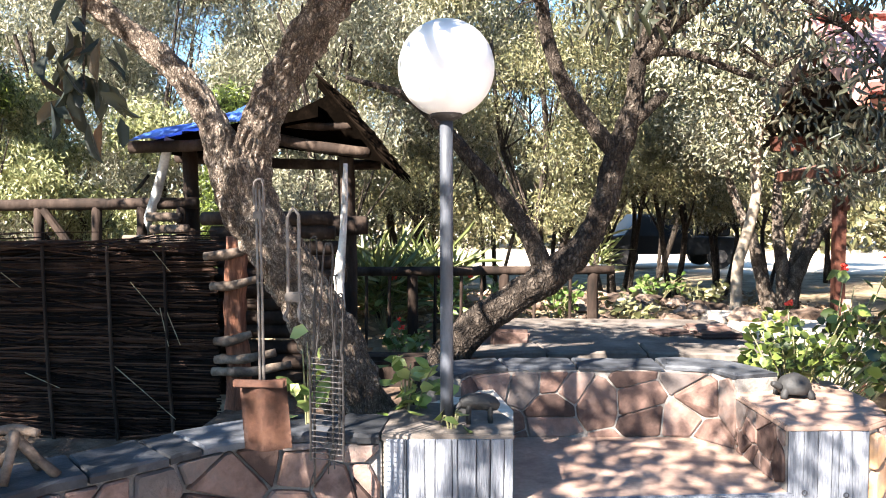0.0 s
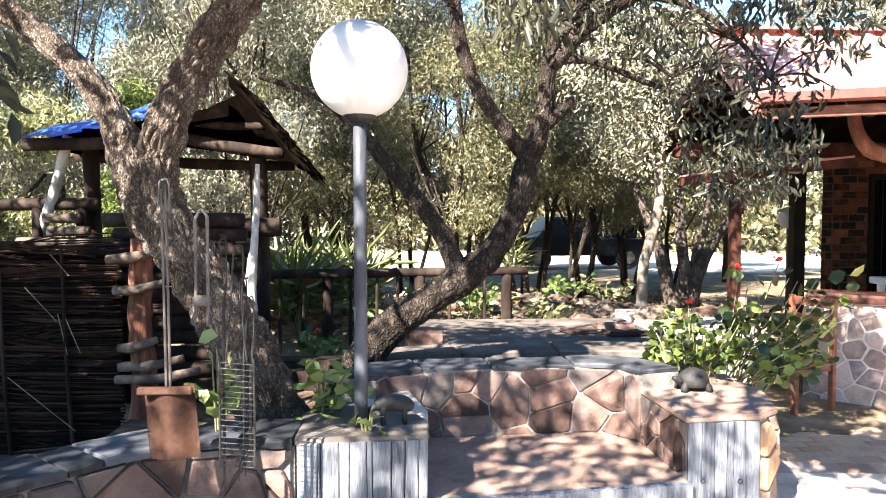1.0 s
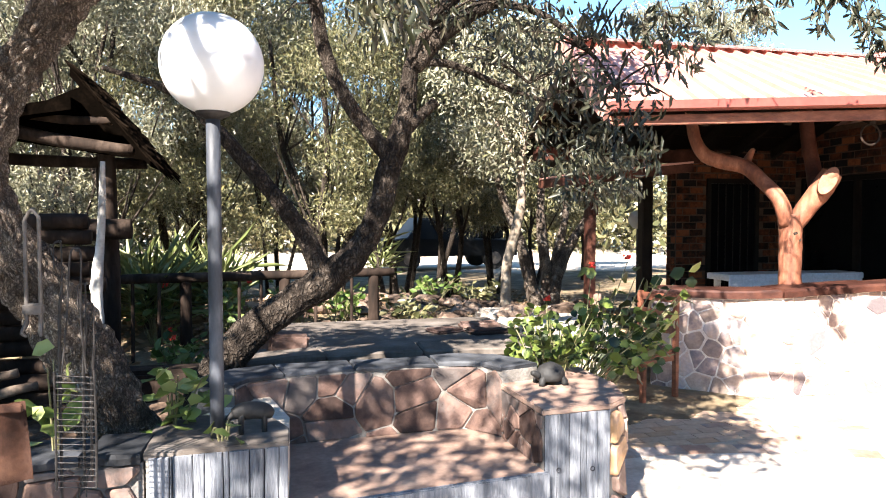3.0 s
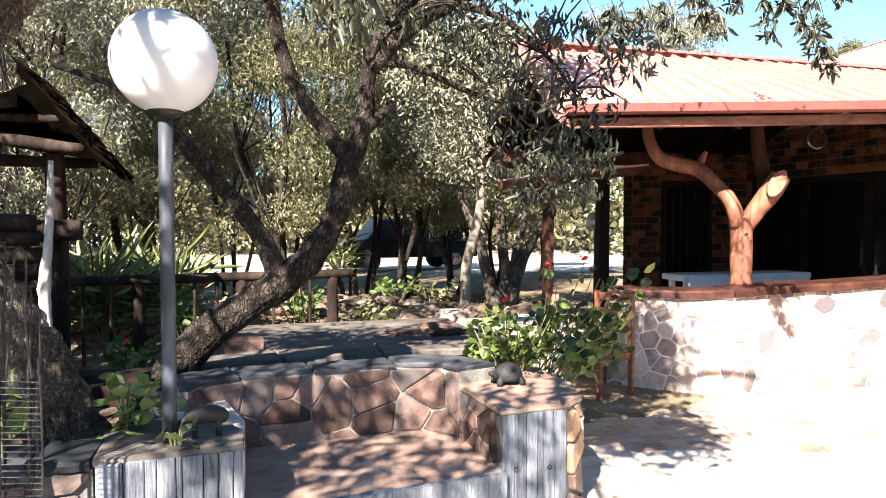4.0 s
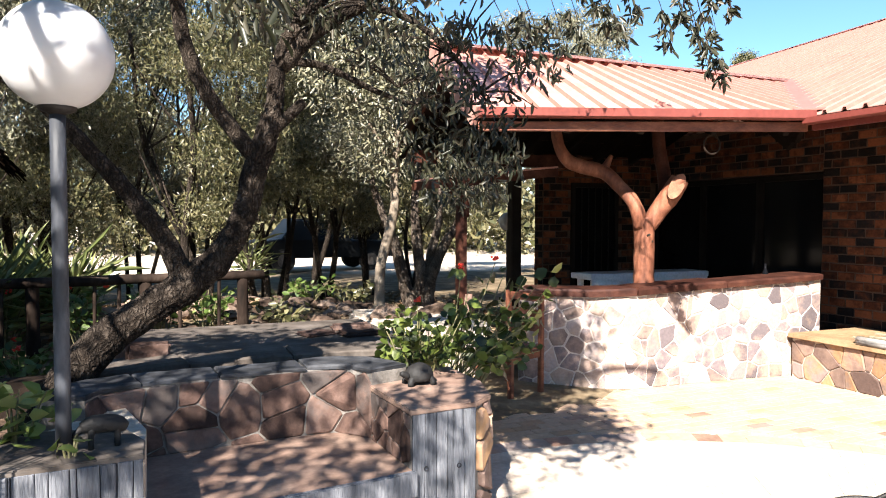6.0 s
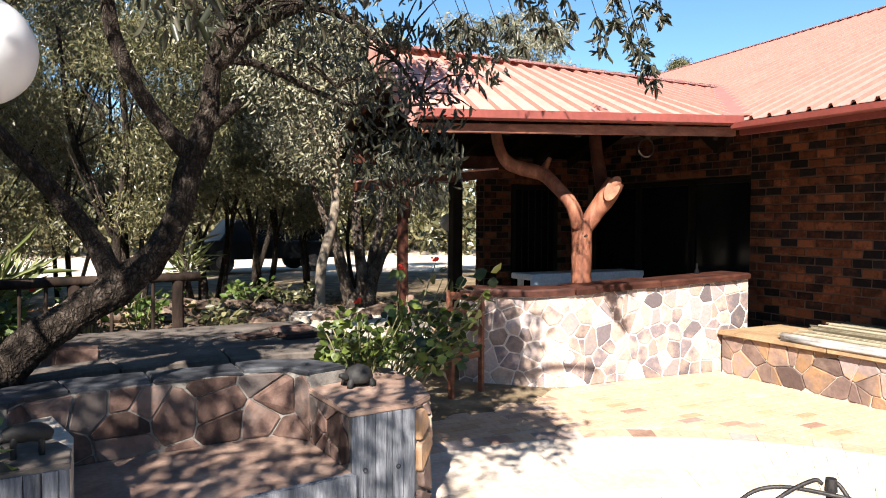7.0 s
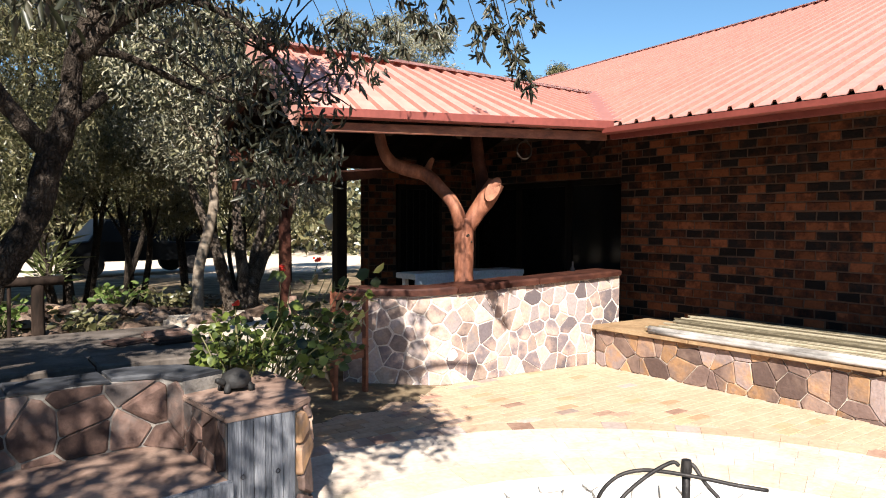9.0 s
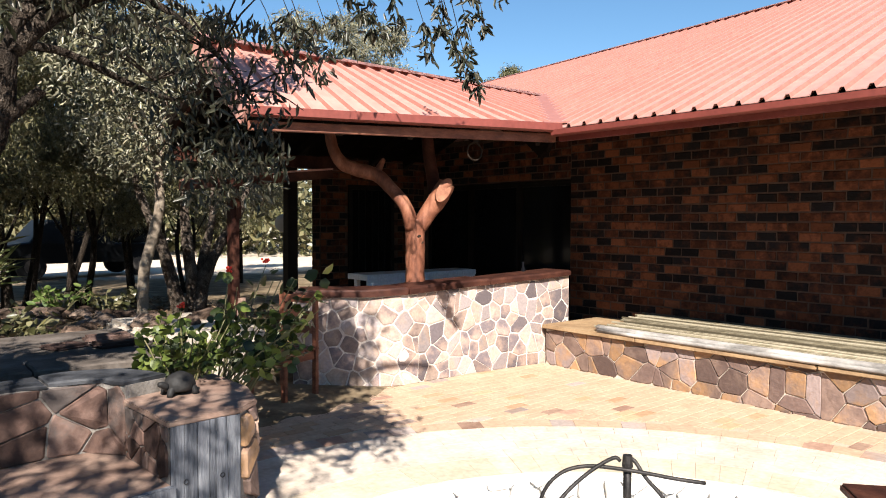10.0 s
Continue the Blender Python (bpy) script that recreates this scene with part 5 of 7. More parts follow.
    tagged(ce, "timber boards under the eave, shade put into their dark colour", "ceiling", "", "structure")

    # bar wall of pale stones with a thick timber counter
    bar = thing("bar_wall", "curved bar wall of pale flat stones with rough timber top", "wall", kind="structure")
    line = dense(BAR)
    grow = lambda u: 1 + 0.125 * max(0.0, u - 0.22) / 0.78   # the top climbs gently towards the house
    part("core", wall_body(line, 0.28, 0.0, 0.86, [0.86 * grow(k / (len(line) - 1)) for k in range(len(line))]), M["mortar_pale"], bar)
    faced(bar, line, 0.0, 0.855, 0.15, 61, "stone_pale", gap=0.009, depth=0.006, warp=grow, stretch=1.05, jitter=0.6)
    faced(bar, [(3.78, 6.0), (3.565, 5.785)], 0.0, 0.855, 0.17, 62, "stone_pale", gap=0.011, depth=0.012)
    caps(bar, line, 0.86, 0.34, 3, 63, name="counter", over=0.05, thick=0.06, material="timber_dark", warp=grow)

    # stone seat along the brick wall
    st = thing("wall_seat", "low stone seat wall along the brick lodge", "bench", kind="structure")
    part("core", boxed((6.3, -6.8, 0), (WALL_X, 5.08, 0.40)), M["mortar"], st)
    faced(st, [(6.3, 5.08), (6.3, 0.2)], 0.0, 0.40, 0.19, 76, "stone_warm", gap=0.005, depth=0.013, jitter=0.6)
    for a, b in ((3.9, 5.1), (2.2, 3.9), (0.5, 2.2), (-2.0, 0.5)):
        part("top", boxed((6.24, a + 0.004, 0.40), (WALL_X, b - 0.004, 0.445), 0.008), M["sandstone"], st, "yellow sandstone slab")


house()

# ---- trees ----
def twigs(bm, a, n, spread, seed, r=0.008, drop=0.3):
    rr = random.Random(seed)
    for _ in range(n):
        d = Vector((rr.uniform(-1, 1), rr.uniform(-1, 1), rr.uniform(-drop, 0.6))) * spread
        m = Vector(a) + d * 0.5 + Vector((0, 0, 0.1 * spread))
        e = Vector(a) + d
        limb(bm, [(*a, r), (*m, r * 0.7), (*e, r * 0.3)], sides=5, n=2)


def near_tree():
    t = thing("leaning_tree", "old leaning tree with rough grey-brown bark and forked trunk", "tree")
    bm = barked([(-0.40, 3.56, 0.3, 0.24), (-0.47, 3.53, 0.55, 0.175), (-0.60, 3.5, 0.9, 0.15), (-0.80, 3.5, 1.25, 0.135), (-0.99, 3.5, 1.55, 0.138), (-1.06, 3.5, 1.78, 0.145), (-1.08, 3.5, 1.95, 0.12)], 130, 36, 0.034, 30)
    part("trunk", bm, M["bark"], t, smooth=True)
    bm = barked([(-1.12, 3.5, 1.78, 0.1), (-1.22, 3.5, 2.06, 0.078), (-1.41, 3.5, 2.31, 0.064), (-1.76, 3.48, 2.60, 0.058), (-2.3, 3.3, 3.1, 0.05), (-2.9, 2.9, 3.6, 0.035)], 76, 26, 0.021, 36)
    part("branch", bm, M["bark"], t, smooth=True)
    bm = barked([(-1.03, 3.5, 1.78, 0.115), (-0.93, 3.5, 2.07, 0.098), (-0.82, 3.5, 2.27, 0.094), (-0.66, 3.47, 2.5, 0.098), (-0.48, 3.4, 2.72, 0.09), (-0.2, 3.1, 3.1, 0.09), (0.1, 2.4, 3.5, 0.07), (0.4, 1.2, 3.8, 0.05)], 104, 32, 0.03, 31)
    part("branch", bm, M["bark"], t, smooth=True)
    for pts in ([(-0.3, 3.2, 3.0, 0.05), (-0.8, 2.2, 3.4, 0.04), (-1.3, 1.0, 3.7, 0.02)], [(0.1, 2.4, 3.5, 0.045), (1.0, 1.9, 3.75, 0.035), (1.9, 1.5, 3.9, 0.02)],
                [(0.3, 1.6, 3.7, 0.04), (-0.4, 0.5, 3.8, 0.03), (-0.9, -0.8, 3.9, 0.02)]):
        part("branch", limbed(pts, sides=8, n=5, rough=0.1), M["bark_dark"], t, smooth=True)
    # crown above the view: patches added along the sun's path to shade wall, trunk, screen
    crown("crown", M["leaf_olive"], t, [(-2.65, 1.25, 3.7, 0.35, 0.35, 0.2, 300), (-2.95, 0.5, 3.7, 0.35, 0.4, 0.2, 420), (-1.8, 0.35, 3.75, 0.75, 0.7, 0.4, 780), (-2.4, 0.55, 3.75, 0.4, 0.4, 0.25, 480), (0.38, 0.95, 3.6, 0.55, 0.45, 0.25, 1800), (1.0, 1.95, 3.95, 0.28, 0.36, 0.3, 950), (-0.85, -0.05, 3.75, 0.4, 0.4, 0.2, 300), (-1.95, -0.5, 3.9, 0.7, 0.6, 0.35, 400), (-2.9, -1.2, 3.7, 0.5, 0.4, 0.3, 250), (-4.9, -2.1, 3.8, 1.1, 1.1, 0.4, 4000), (-3.2, -2.3, 3.8, 1.0, 0.9, 0.4, 3000), (-5.6, -0.4, 3.8, 1.1, 1.0, 0.4, 3500),
                                        (-3.9, -0.9, 3.7, 1.0, 0.9, 0.4, 3000), (-0.9, 2.2, 3.9, 0.7, 0.6, 0.3, 700), (-3.7, 3.7, 3.95, 1.1, 0.9, 0.4, 900), (-5.2, 1.8, 3.7, 1.2, 1.2, 0.4, 4200), (-4.6, 0.6, 3.7, 1.1, 1.1, 0.4, 3600),
                                        (-3.3, 2.9, 3.75, 1.1, 0.7, 0.4, 4400), (-3.45, 0.6, 3.7, 0.6, 0.5, 0.3, 600), (-4.4, 1.8, 3.6, 1.1, 1.1, 0.5, 4000), (-1.8, 2.3, 3.9, 0.8, 0.7, 0.3, 1600)], 11, 0.11, 0.36, 0.16, 0.6)
    # the spray that hangs close to the eye, its silhouette darkness put into the leaf colour
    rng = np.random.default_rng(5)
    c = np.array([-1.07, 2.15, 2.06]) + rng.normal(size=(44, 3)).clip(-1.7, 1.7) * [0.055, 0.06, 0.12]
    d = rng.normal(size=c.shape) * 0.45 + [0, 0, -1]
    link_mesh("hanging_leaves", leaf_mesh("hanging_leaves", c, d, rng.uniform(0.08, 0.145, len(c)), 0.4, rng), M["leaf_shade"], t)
    rng = np.random.default_rng(15)
    c = np.array([0.66, 2.54, 2.31]) + rng.normal(size=(46, 3)).clip(-1.7, 1.7) * [0.07, 0.06, 0.055]
    d = rng.normal(size=c.shape) * 0.5 + [0, 0, -0.9]
    link_mesh("hanging_leaves", leaf_mesh("hanging_leaves", c, d, rng.uniform(0.06, 0.11, len(c)), 0.27, rng), M["leaf_dark"], t)
    part("twig", limbed([(0.1, 2.4, 3.5, 0.016), (0.4, 2.5, 2.9, 0.01), (0.62, 2.54, 2.5, 0.006), (0.67, 2.54, 2.3, 0.003)], sides=6), M["bark_dark"], t)
    part("twig", limbed([(-1.3, 2.6, 2.95, 0.02), (-1.12, 2.3, 2.55, 0.012), (-1.07, 2.15, 2.2, 0.006), (-1.06, 2.12, 1.95, 0.003)], sides=6), M["bark_dark"], t)


def bar_tree():
    t = thing("slanting_tree", "dark rough-barked tree slanting out behind the stone bench", "tree")
    P = lambda *a, s=16, r=0.13, plates=False: barked(a, 64, 18, 0.012, 32) if plates else limbed(a, sides=s, n=8, rough=r, freq=13)
    part("trunk", P((-0.20, 4.32, 0.3, 0.17), (-0.10, 4.3, 0.62, 0.125), (0.10, 4.3, 0.88, 0.105), (0.32, 4.3, 1.04, 0.098), (0.54, 4.3, 1.18, 0.10), (0.74, 4.3, 1.36, 0.082), (0.87, 4.3, 1.6, 0.074), (0.93, 4.3, 1.85, 0.075), (1.0, 4.3, 2.06, 0.072),
         (1.05, 4.3, 2.25, 0.055), (1.08, 4.3, 2.5, 0.05), (1.2, 4.28, 2.76, 0.045), (1.5, 4.2, 3.1, 0.04), (1.9, 3.9, 3.5, 0.03), s=20, plates=True), M["bark_trunk"], t, smooth=True)
    part("branch", P((0.52, 4.3, 1.2, 0.075), (0.44, 4.3, 1.42, 0.058), (0.26, 4.31, 1.68, 0.05), (0.05, 4.32, 1.93, 0.044), (-0.12, 4.33, 2.12, 0.036), (-0.34, 4.36, 2.3, 0.025), (-0.7, 4.4, 2.42, 0.014)), M["bark_dark"], t, smooth=True)
    part("branch", P((0.95, 4.3, 1.92, 0.055), (0.80, 4.3, 2.1, 0.047), (0.66, 4.3, 2.3, 0.044), (0.55, 4.3, 2.55, 0.042), (0.50, 4.28, 2.8, 0.038), (0.4, 4.2, 3.2, 0.03), (0.2, 4.0, 3.7, 0.02)), M["bark_dark"], t, smooth=True)
    part("branch", P((1.03, 4.3, 2.1, 0.045), (1.14, 4.28, 2.2, 0.035), (1.22, 4.27, 2.28, 0.03)), M["bark_dark"], t, smooth=True)
    part("branch", P((1.1, 4.3, 2.52, 0.03), (1.35, 4.27, 2.50, 0.022), (1.7, 4.24, 2.36, 0.018), (2.0, 4.22, 2.3, 0.014), (2.5, 4.2, 2.35, 0.009), s=8), M["bark_dark"], t, smooth=True)
    part("branch", P((1.09, 4.3, 2.48, 0.05), (1.3, 4.25, 2.72, 0.054), (1.6, 4.15, 2.9, 0.045), (2.2, 3.9, 3.2, 0.03), (3.0, 3.7, 3.5, 0.016), s=8), M["bark_dark"], t, smooth=True)
    part("branch", P((1.55, 4.16, 2.88, 0.03), (1.8, 3.95, 2.75, 0.02), (2.0, 3.75, 2.5, 0.014), (2.15, 3.65, 2.25, 0.007), s=8), M["bark_dark"], t, smooth=True)
    bm = bmesh.new()
    for k, a in enumerate(((2.0, 3.75, 2.5), (2.12, 3.66, 2.3), (1.8, 4.2, 2.4), (3.0, 3.75, 3.3), (3.4, 3.7, 3.4), (0.5, 4.2, 2.8), (1.2, 4.2, 2.75))):
        twigs(bm, a, 7, 0.5, 40 + k, 0.008)
    part("twig_mass", bm, M["bark_dark"], t, kind="stuff")
    # thin twigs that hang in front of the roof, each with tufts of long leaves at its end
    rng = np.random.default_rng(21)
    C, D = [], []
    for x, y, z in ((2.64, 4.21, 2.64), (2.72, 4.15, 2.75), (2.815, 4.06, 2.55), (2.9, 4.0, 2.72), (2.99, 3.92, 2.74), (3.06, 3.85, 2.85), (3.164, 3.77, 2.74), (3.25, 3.7, 2.86), (3.4, 3.57, 2.7), (3.48, 3.5, 2.84),
                    (3.53, 3.46, 2.68), (3.57, 3.42, 2.53), (3.615, 3.38, 2.46), (3.68, 3.33, 2.86), (3.62, 3.4, 2.75)):
        a = Vector((x - 0.45, y - 0.05, 3.5 + 0.1 * math.sin(9 * x)))
        m = Vector((x - 0.12, y, z + 0.32))
        part("twig", limbed([(*a, 0.004), (*m, 0.003), (x, y, z, 0.0015)], sides=5, n=3), M["bark_dark"], t)
        for u in (0.45, 0.7, 1.0):
            q = m.lerp(Vector((x, y, z)), u) + Vector((rng.normal() * 0.03, rng.normal() * 0.03, 0))
            for _ in range(15):
                C.append(q + Vector(rng.normal(size=3)) * 0.018)
                D.append(rng.normal(size=3) * 0.55 + [0.1, 0, -0.75])
    C, D = np.array(C), np.array(D)
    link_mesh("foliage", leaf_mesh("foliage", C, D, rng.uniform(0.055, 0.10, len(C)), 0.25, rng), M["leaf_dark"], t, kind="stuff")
    # long drooping leaves: sprays beside the verandah and over the yard
    rng = np.random.default_rng(8)
    sets = []
    for x, y, z, sx, sy, sz, k in ((2.35, 4.2, 2.5, 0.26, 0.25, 0.2, 130), (2.58, 4.25, 2.12, 0.18, 0.22, 0.26, 210), (2.8, 4.3, 2.1, 0.1, 0.2, 0.14, 40), (2.2, 4.2, 2.75, 0.3, 0.25, 0.14, 110), (1.75, 4.2, 2.75, 0.25, 0.2, 0.15, 120), (2.55, 4.2, 1.95, 0.2, 0.18, 0.15, 150),
                                   (1.3, 4.2, 2.85, 0.3, 0.2, 0.12, 120), (3.0, 4.1, 2.72, 0.14, 0.15, 0.13, 60), (3.3, 4.0, 3.05, 0.16, 0.15, 0.1, 40), (0.75, 3.9, 2.72, 0.16, 0.14, 0.1, 40), (1.5, 4.75, 2.9, 0.35, 0.2, 0.2, 150), (1.1, 4.6, 3.05, 0.3, 0.2, 0.2, 120), (2.1, 3.6, 3.3, 0.5, 0.5, 0.2, 300), (1.0, 3.8, 3.3, 0.6, 0.6, 0.25, 300), (3.2, 3.6, 3.4, 0.5, 0.4, 0.15, 200)):
        if 2.0 < x < 3.05:
            x, y = x - 0.27, y + 0.08
            x, y, z, sx, sy, sz = 0.28 + (x - 0.28) * 0.86, -0.05 + (y + 0.05) * 0.86, 1.55 + (z - 1.55) * 0.86, sx * 0.86, sy * 0.86, sz * 0.86
        m = max(2, int(k * 2.2) // 7) if x < 2.95 else max(2, k // 11)
        ctr = np.array([x, y, z]) + rng.normal(size=(m, 3)).clip(-1.5, 1.5) * [sx, sy, sz]
        per, tuft = (7, 0.028) if x < 2.95 else (12, 0.034)
        sets.append(np.repeat(ctr, per, axis=0) + rng.normal(size=(m * per, 3)) * tuft)
    c = np.concatenate(sets)
    d = rng.normal(size=c.shape) * 0.55 + [0, 0, -0.9]
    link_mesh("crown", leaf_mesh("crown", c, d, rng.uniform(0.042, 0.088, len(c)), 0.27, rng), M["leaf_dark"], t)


def bar_tree_top():
    """An unseen high crown, added to shade the bench, the rockery and the end of the verandah roof."""
    t = bpy.data.objects["slanting_tree"]
    for pts in ([(0.4, 4.2, 3.2, 0.03), (0.3, 4.4, 3.7, 0.024), (-0.3, 4.7, 4.1, 0.014), (-0.9, 4.7, 4.3, 0.008)], [(1.5, 4.2, 3.1, 0.036), (1.3, 4.6, 3.7, 0.028), (1.0, 5.1, 4.2, 0.018), (0.9, 5.6, 4.5, 0.008)],
                [(1.6, 4.15, 3.25, 0.03), (1.9, 4.5, 3.8, 0.02), (2.1, 4.9, 4.2, 0.008)]):
        part("branch", limbed(pts, sides=8, n=5, rough=0.1), M["bark_dark"], t, smooth=True)
    # leaf masses above the view, placed to block sky and sun
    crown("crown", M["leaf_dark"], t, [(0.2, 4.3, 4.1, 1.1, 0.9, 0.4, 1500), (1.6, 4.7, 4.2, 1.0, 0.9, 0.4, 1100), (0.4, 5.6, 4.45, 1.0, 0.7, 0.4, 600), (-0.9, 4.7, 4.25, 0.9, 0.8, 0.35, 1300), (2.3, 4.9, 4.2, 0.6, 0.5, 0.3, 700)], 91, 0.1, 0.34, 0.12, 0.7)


def bush_tree(x, y, h, w, seed, material, low=1.15, leaves=7000, size=0.085, name="bush_tree", label="multi-stemmed olive-green bush tree in leaf litter", z0=0.0, bark="bark_dark"):
    """A savanna tree of several thin stems under a wide, open crown."""
    r = random.Random(seed)
    t = thing(name, label, "tree", "trees behind the garden", at=(x, y, z0))
    bm = bmesh.new()
    for k in range(r.randint(2, 3)):
        a = r.uniform(0, 6.28)
        lean = r.uniform(0.25, 0.55) * w
        p0 = Vector((x + 0.12 * math.cos(a), y + 0.12 * math.sin(a), z0 - 0.1))
        pts = [(*p0, r.uniform(0.035, 0.075))]
        for u in (0.25, 0.5, 0.8):
            q = p0 + Vector((math.cos(a) * lean * u + r.uniform(-0.28, 0.28), math.sin(a) * lean * u + r.uniform(-0.28, 0.28), h * u))
            pts.append((*q, pts[0][3] * (1 - 0.8 * u)))
        limb(bm, pts, sides=8, n=4, rough=0.12)
        for q in pts[1:3]:
            for _ in range(3):
                e = Vector(q[:3]) + Vector((r.uniform(-0.5, 0.5) * w, r.uniform(-0.5, 0.5) * w, r.uniform(0.1, 0.35) * h))
                mid = Vector(q[:3]).lerp(e, 0.5) + Vector((0, 0, -0.06))
                limb(bm, [(*q[:3], q[3] * 0.5), (*mid, q[3] * 0.32), (*e, 0.005)], sides=5, n=3)
    part("trunk", bm, M[bark], t, smooth=True)
    blobs = []
    n = 11
    for k in range(n):
        a, u = r.uniform(0, 6.28), r.random()
        rad = w * 0.75 * math.sqrt(r.random())
        zz = z0 + low + 0.35 + (h - low) * (k + 0.5) / n
        s = r.uniform(0.45, 0.8) * w * 0.62
        blobs.append((x + rad * math.cos(a), y + rad * math.sin(a), zz, s, s, s * 0.62, leaves / n))
    crown("crown", M[material], t, blobs, seed + 100, size, 0.22, 0.085, 0.95, 18, kite=True)
    return t


near_tree()
bar_tree()
bar_tree_top()
ROW = [(-7.2, 7.2, 4.8, 1.7, "leaf_olive", 0.7), (-5.6, 9.4, 5.0, 1.7, "leaf_silver", 0.9), (-4.3, 7.4, 2.7, 1.05, "leaf_yellow", 0.3), (-5.15, 6.6, 3.4, 0.6, "leaf_geranium", 0.6), (-2.45, 7.3, 2.3, 0.4, "leaf_geranium", 0.5), (2.6, 13.2, 7.0, 1.9, "leaf_olive", 1.6), (-6.2, 10.4, 6.4, 2.0, "leaf_silver", 1.0), (-3.5, 12.0, 7.0, 1.9, "leaf_silver", 1.0), (-6.3, 14.0, 8.2, 2.2, "leaf_silver", 1.6), (-3.9, 9.7, 5.6, 1.9, "leaf_silver", 0.6), (-2.7, 10.8, 6.4, 1.8, "leaf_silver", 1.0), (-1.1, 12.2, 7.6, 2.0, "leaf_silver", 1.6), (-2.0, 9.2, 5.2, 1.6, "leaf_silver", 0.7), (-0.5, 10.6, 5.6, 1.8, "leaf_olive", 0.9), (0.9, 9.9, 5.0, 1.5, "leaf_olive", 1.1),
       (2.1, 11.4, 5.2, 1.7, "leaf_olive", 1.25), (3.4, 12.6, 5.4, 1.8, "leaf_olive", 1.3), (4.7, 14.2, 5.2, 1.9, "leaf_olive", 1.3), (6.3, 16.0, 5.4, 2.0, "leaf_olive", 1.4), (8.3, 17.5, 6.3, 2.2, "leaf_silver", 1.4),
       (-8.0, 12.0, 6.2, 2.4, "leaf_olive", 0.8), (-4.8, 14.5, 6.6, 2.4, "leaf_olive", 1.0), (-1.6, 15.0, 6.8, 2.4, "leaf_silver", 1.4), (1.4, 15.8, 6.6, 2.4, "leaf_olive", 1.6), (4.2, 17.8, 6.4, 2.2, "leaf_olive", 1.7), (11.0, 16.5, 7.2, 2.0, "leaf_silver", 1.5), (18.8, 18.4, 6.9, 1.3, "leaf_olive", 2.4),
       (-11.0, 8.5, 6.0, 2.4, "leaf_green", 0.8), (-14.0, 1.0, 5.6, 2.2, "leaf_olive", 1.0), (-9.0, -8.0, 5.6, 2.2, "leaf_olive", 1.2), (1.0, -8.0, 4.5, 2.0, "leaf_olive", 1.2), (-3.0, 13.0, 7.4, 2.2, "leaf_silver", 1.0), (0.2, 13.4, 7.2, 2.2, "leaf_silver", 1.6), (-6.6, 11.0, 6.6, 2.2, "leaf_silver", 0.8)]
for k, (x, y, h, w, lm, lo_) in enumerate(ROW):
    bush_tree(x, y, h, w, 200 + k, lm, lo_, 46000 if 6 < y < 13 else 30000 if y > 6 else 5000, 0.069 if y < 13 else 0.12, z0=0.1 if 7 < y < 11 and -3 < x < 4 else -0.02)


def pale_tree():
    t = thing("pale_trunk_tree", "slim tree with smooth pale cream trunk", "tree")
    part("trunk", limbed([(2.84, 8.0, 0.0, 0.1), (2.9, 8.0, 0.5, 0.068), (2.92, 8.0, 1.0, 0.06), (3.03, 8.02, 1.4, 0.062), (3.1, 8.0, 1.75, 0.055), (3.09, 8.0, 2.1, 0.05), (3.14, 8.0, 2.6, 0.04), (3.2, 8.0, 3.3, 0.025)], sides=14, n=6, rough=0.08), M["bark_pale"], t, smooth=True)
    part("branch", limbed([(3.12, 8.0, 2.05, 0.04), (2.9, 8.0, 2.5, 0.03), (2.6, 8.0, 3.0, 0.015)], sides=8), M["bark_pale"], t, smooth=True)
    crown("crown", M["leaf_silver"], t, [(3.0, 8.0, 2.9, 0.7, 0.6, 0.45, 1800), (2.5, 8.1, 3.2, 0.6, 0.6, 0.4, 1500), (3.1, 8.1, 3.6, 0.8, 0.7, 0.5, 1600), (2.9, 8.0, 2.3, 0.35, 0.35, 0.3, 500)], 77, 0.08, 0.33, 0.09, 0.7)


pale_tree()


def twisted_tree(x, y, seed):
    r = random.Random(seed)
    t = thing("twisted_tree", "gnarled grey tree with thick twisted stems by the porch", "tree", at=(x, y, 0))
    for dx, dy, h in ((-0.9, 0.1, 2.6), (0.15, 0.3, 3.0), (0.95, -0.1, 2.5), (0.5, 0.2, 2.2)):
        pts = [(x + dx * 0.1, y + dy * 0.1, -0.05, 0.13)]
        for u in (0.2, 0.45, 0.7, 1.0):
            pts.append((x + dx * u + r.uniform(-0.1, 0.1), y + dy * u, h * u, 0.12 * (1 - 0.75 * u)))
        part("stem", limbed(pts, sides=12, n=6, rough=0.2, freq=9), M["bark"], t, smooth=True)
    crown("crown", M["leaf_silver"], t, [(x - 0.8, y, 2.7, 0.9, 0.8, 0.5, 4500), (x + 0.3, y, 3.2, 1.0, 0.9, 0.6, 5000), (x + 1.0, y, 2.6, 0.8, 0.8, 0.5, 4000)], seed, 0.075, 0.33, 0.1, 0.6)


twisted_tree(4.35, 10.4, 3)


def far_woods():
    """Trees round the whole yard, too far to tell apart."""
    rng = np.random.default_rng(3)
    blobs = []
    for k in range(170):
        a = rng.uniform(-1.2, 1.2) if k < 110 else rng.uniform(0, 2 * math.pi)
        d = rng.uniform(34, 50)
        h = rng.uniform(3.0, 7.0)
        blobs.append((d * math.sin(a), d * math.cos(a), h * 0.5, 3.2, 3.2, h * 0.55, 700))
    ob = crown("far_trees", M["leaf_olive"], None, blobs, 4, 0.42, 0.5, 0.5, 0.2, kite=True)
    tagged(ob, "distant olive-green woodland round the sandy yard", "woodland", "", "stuff")


far_woods()


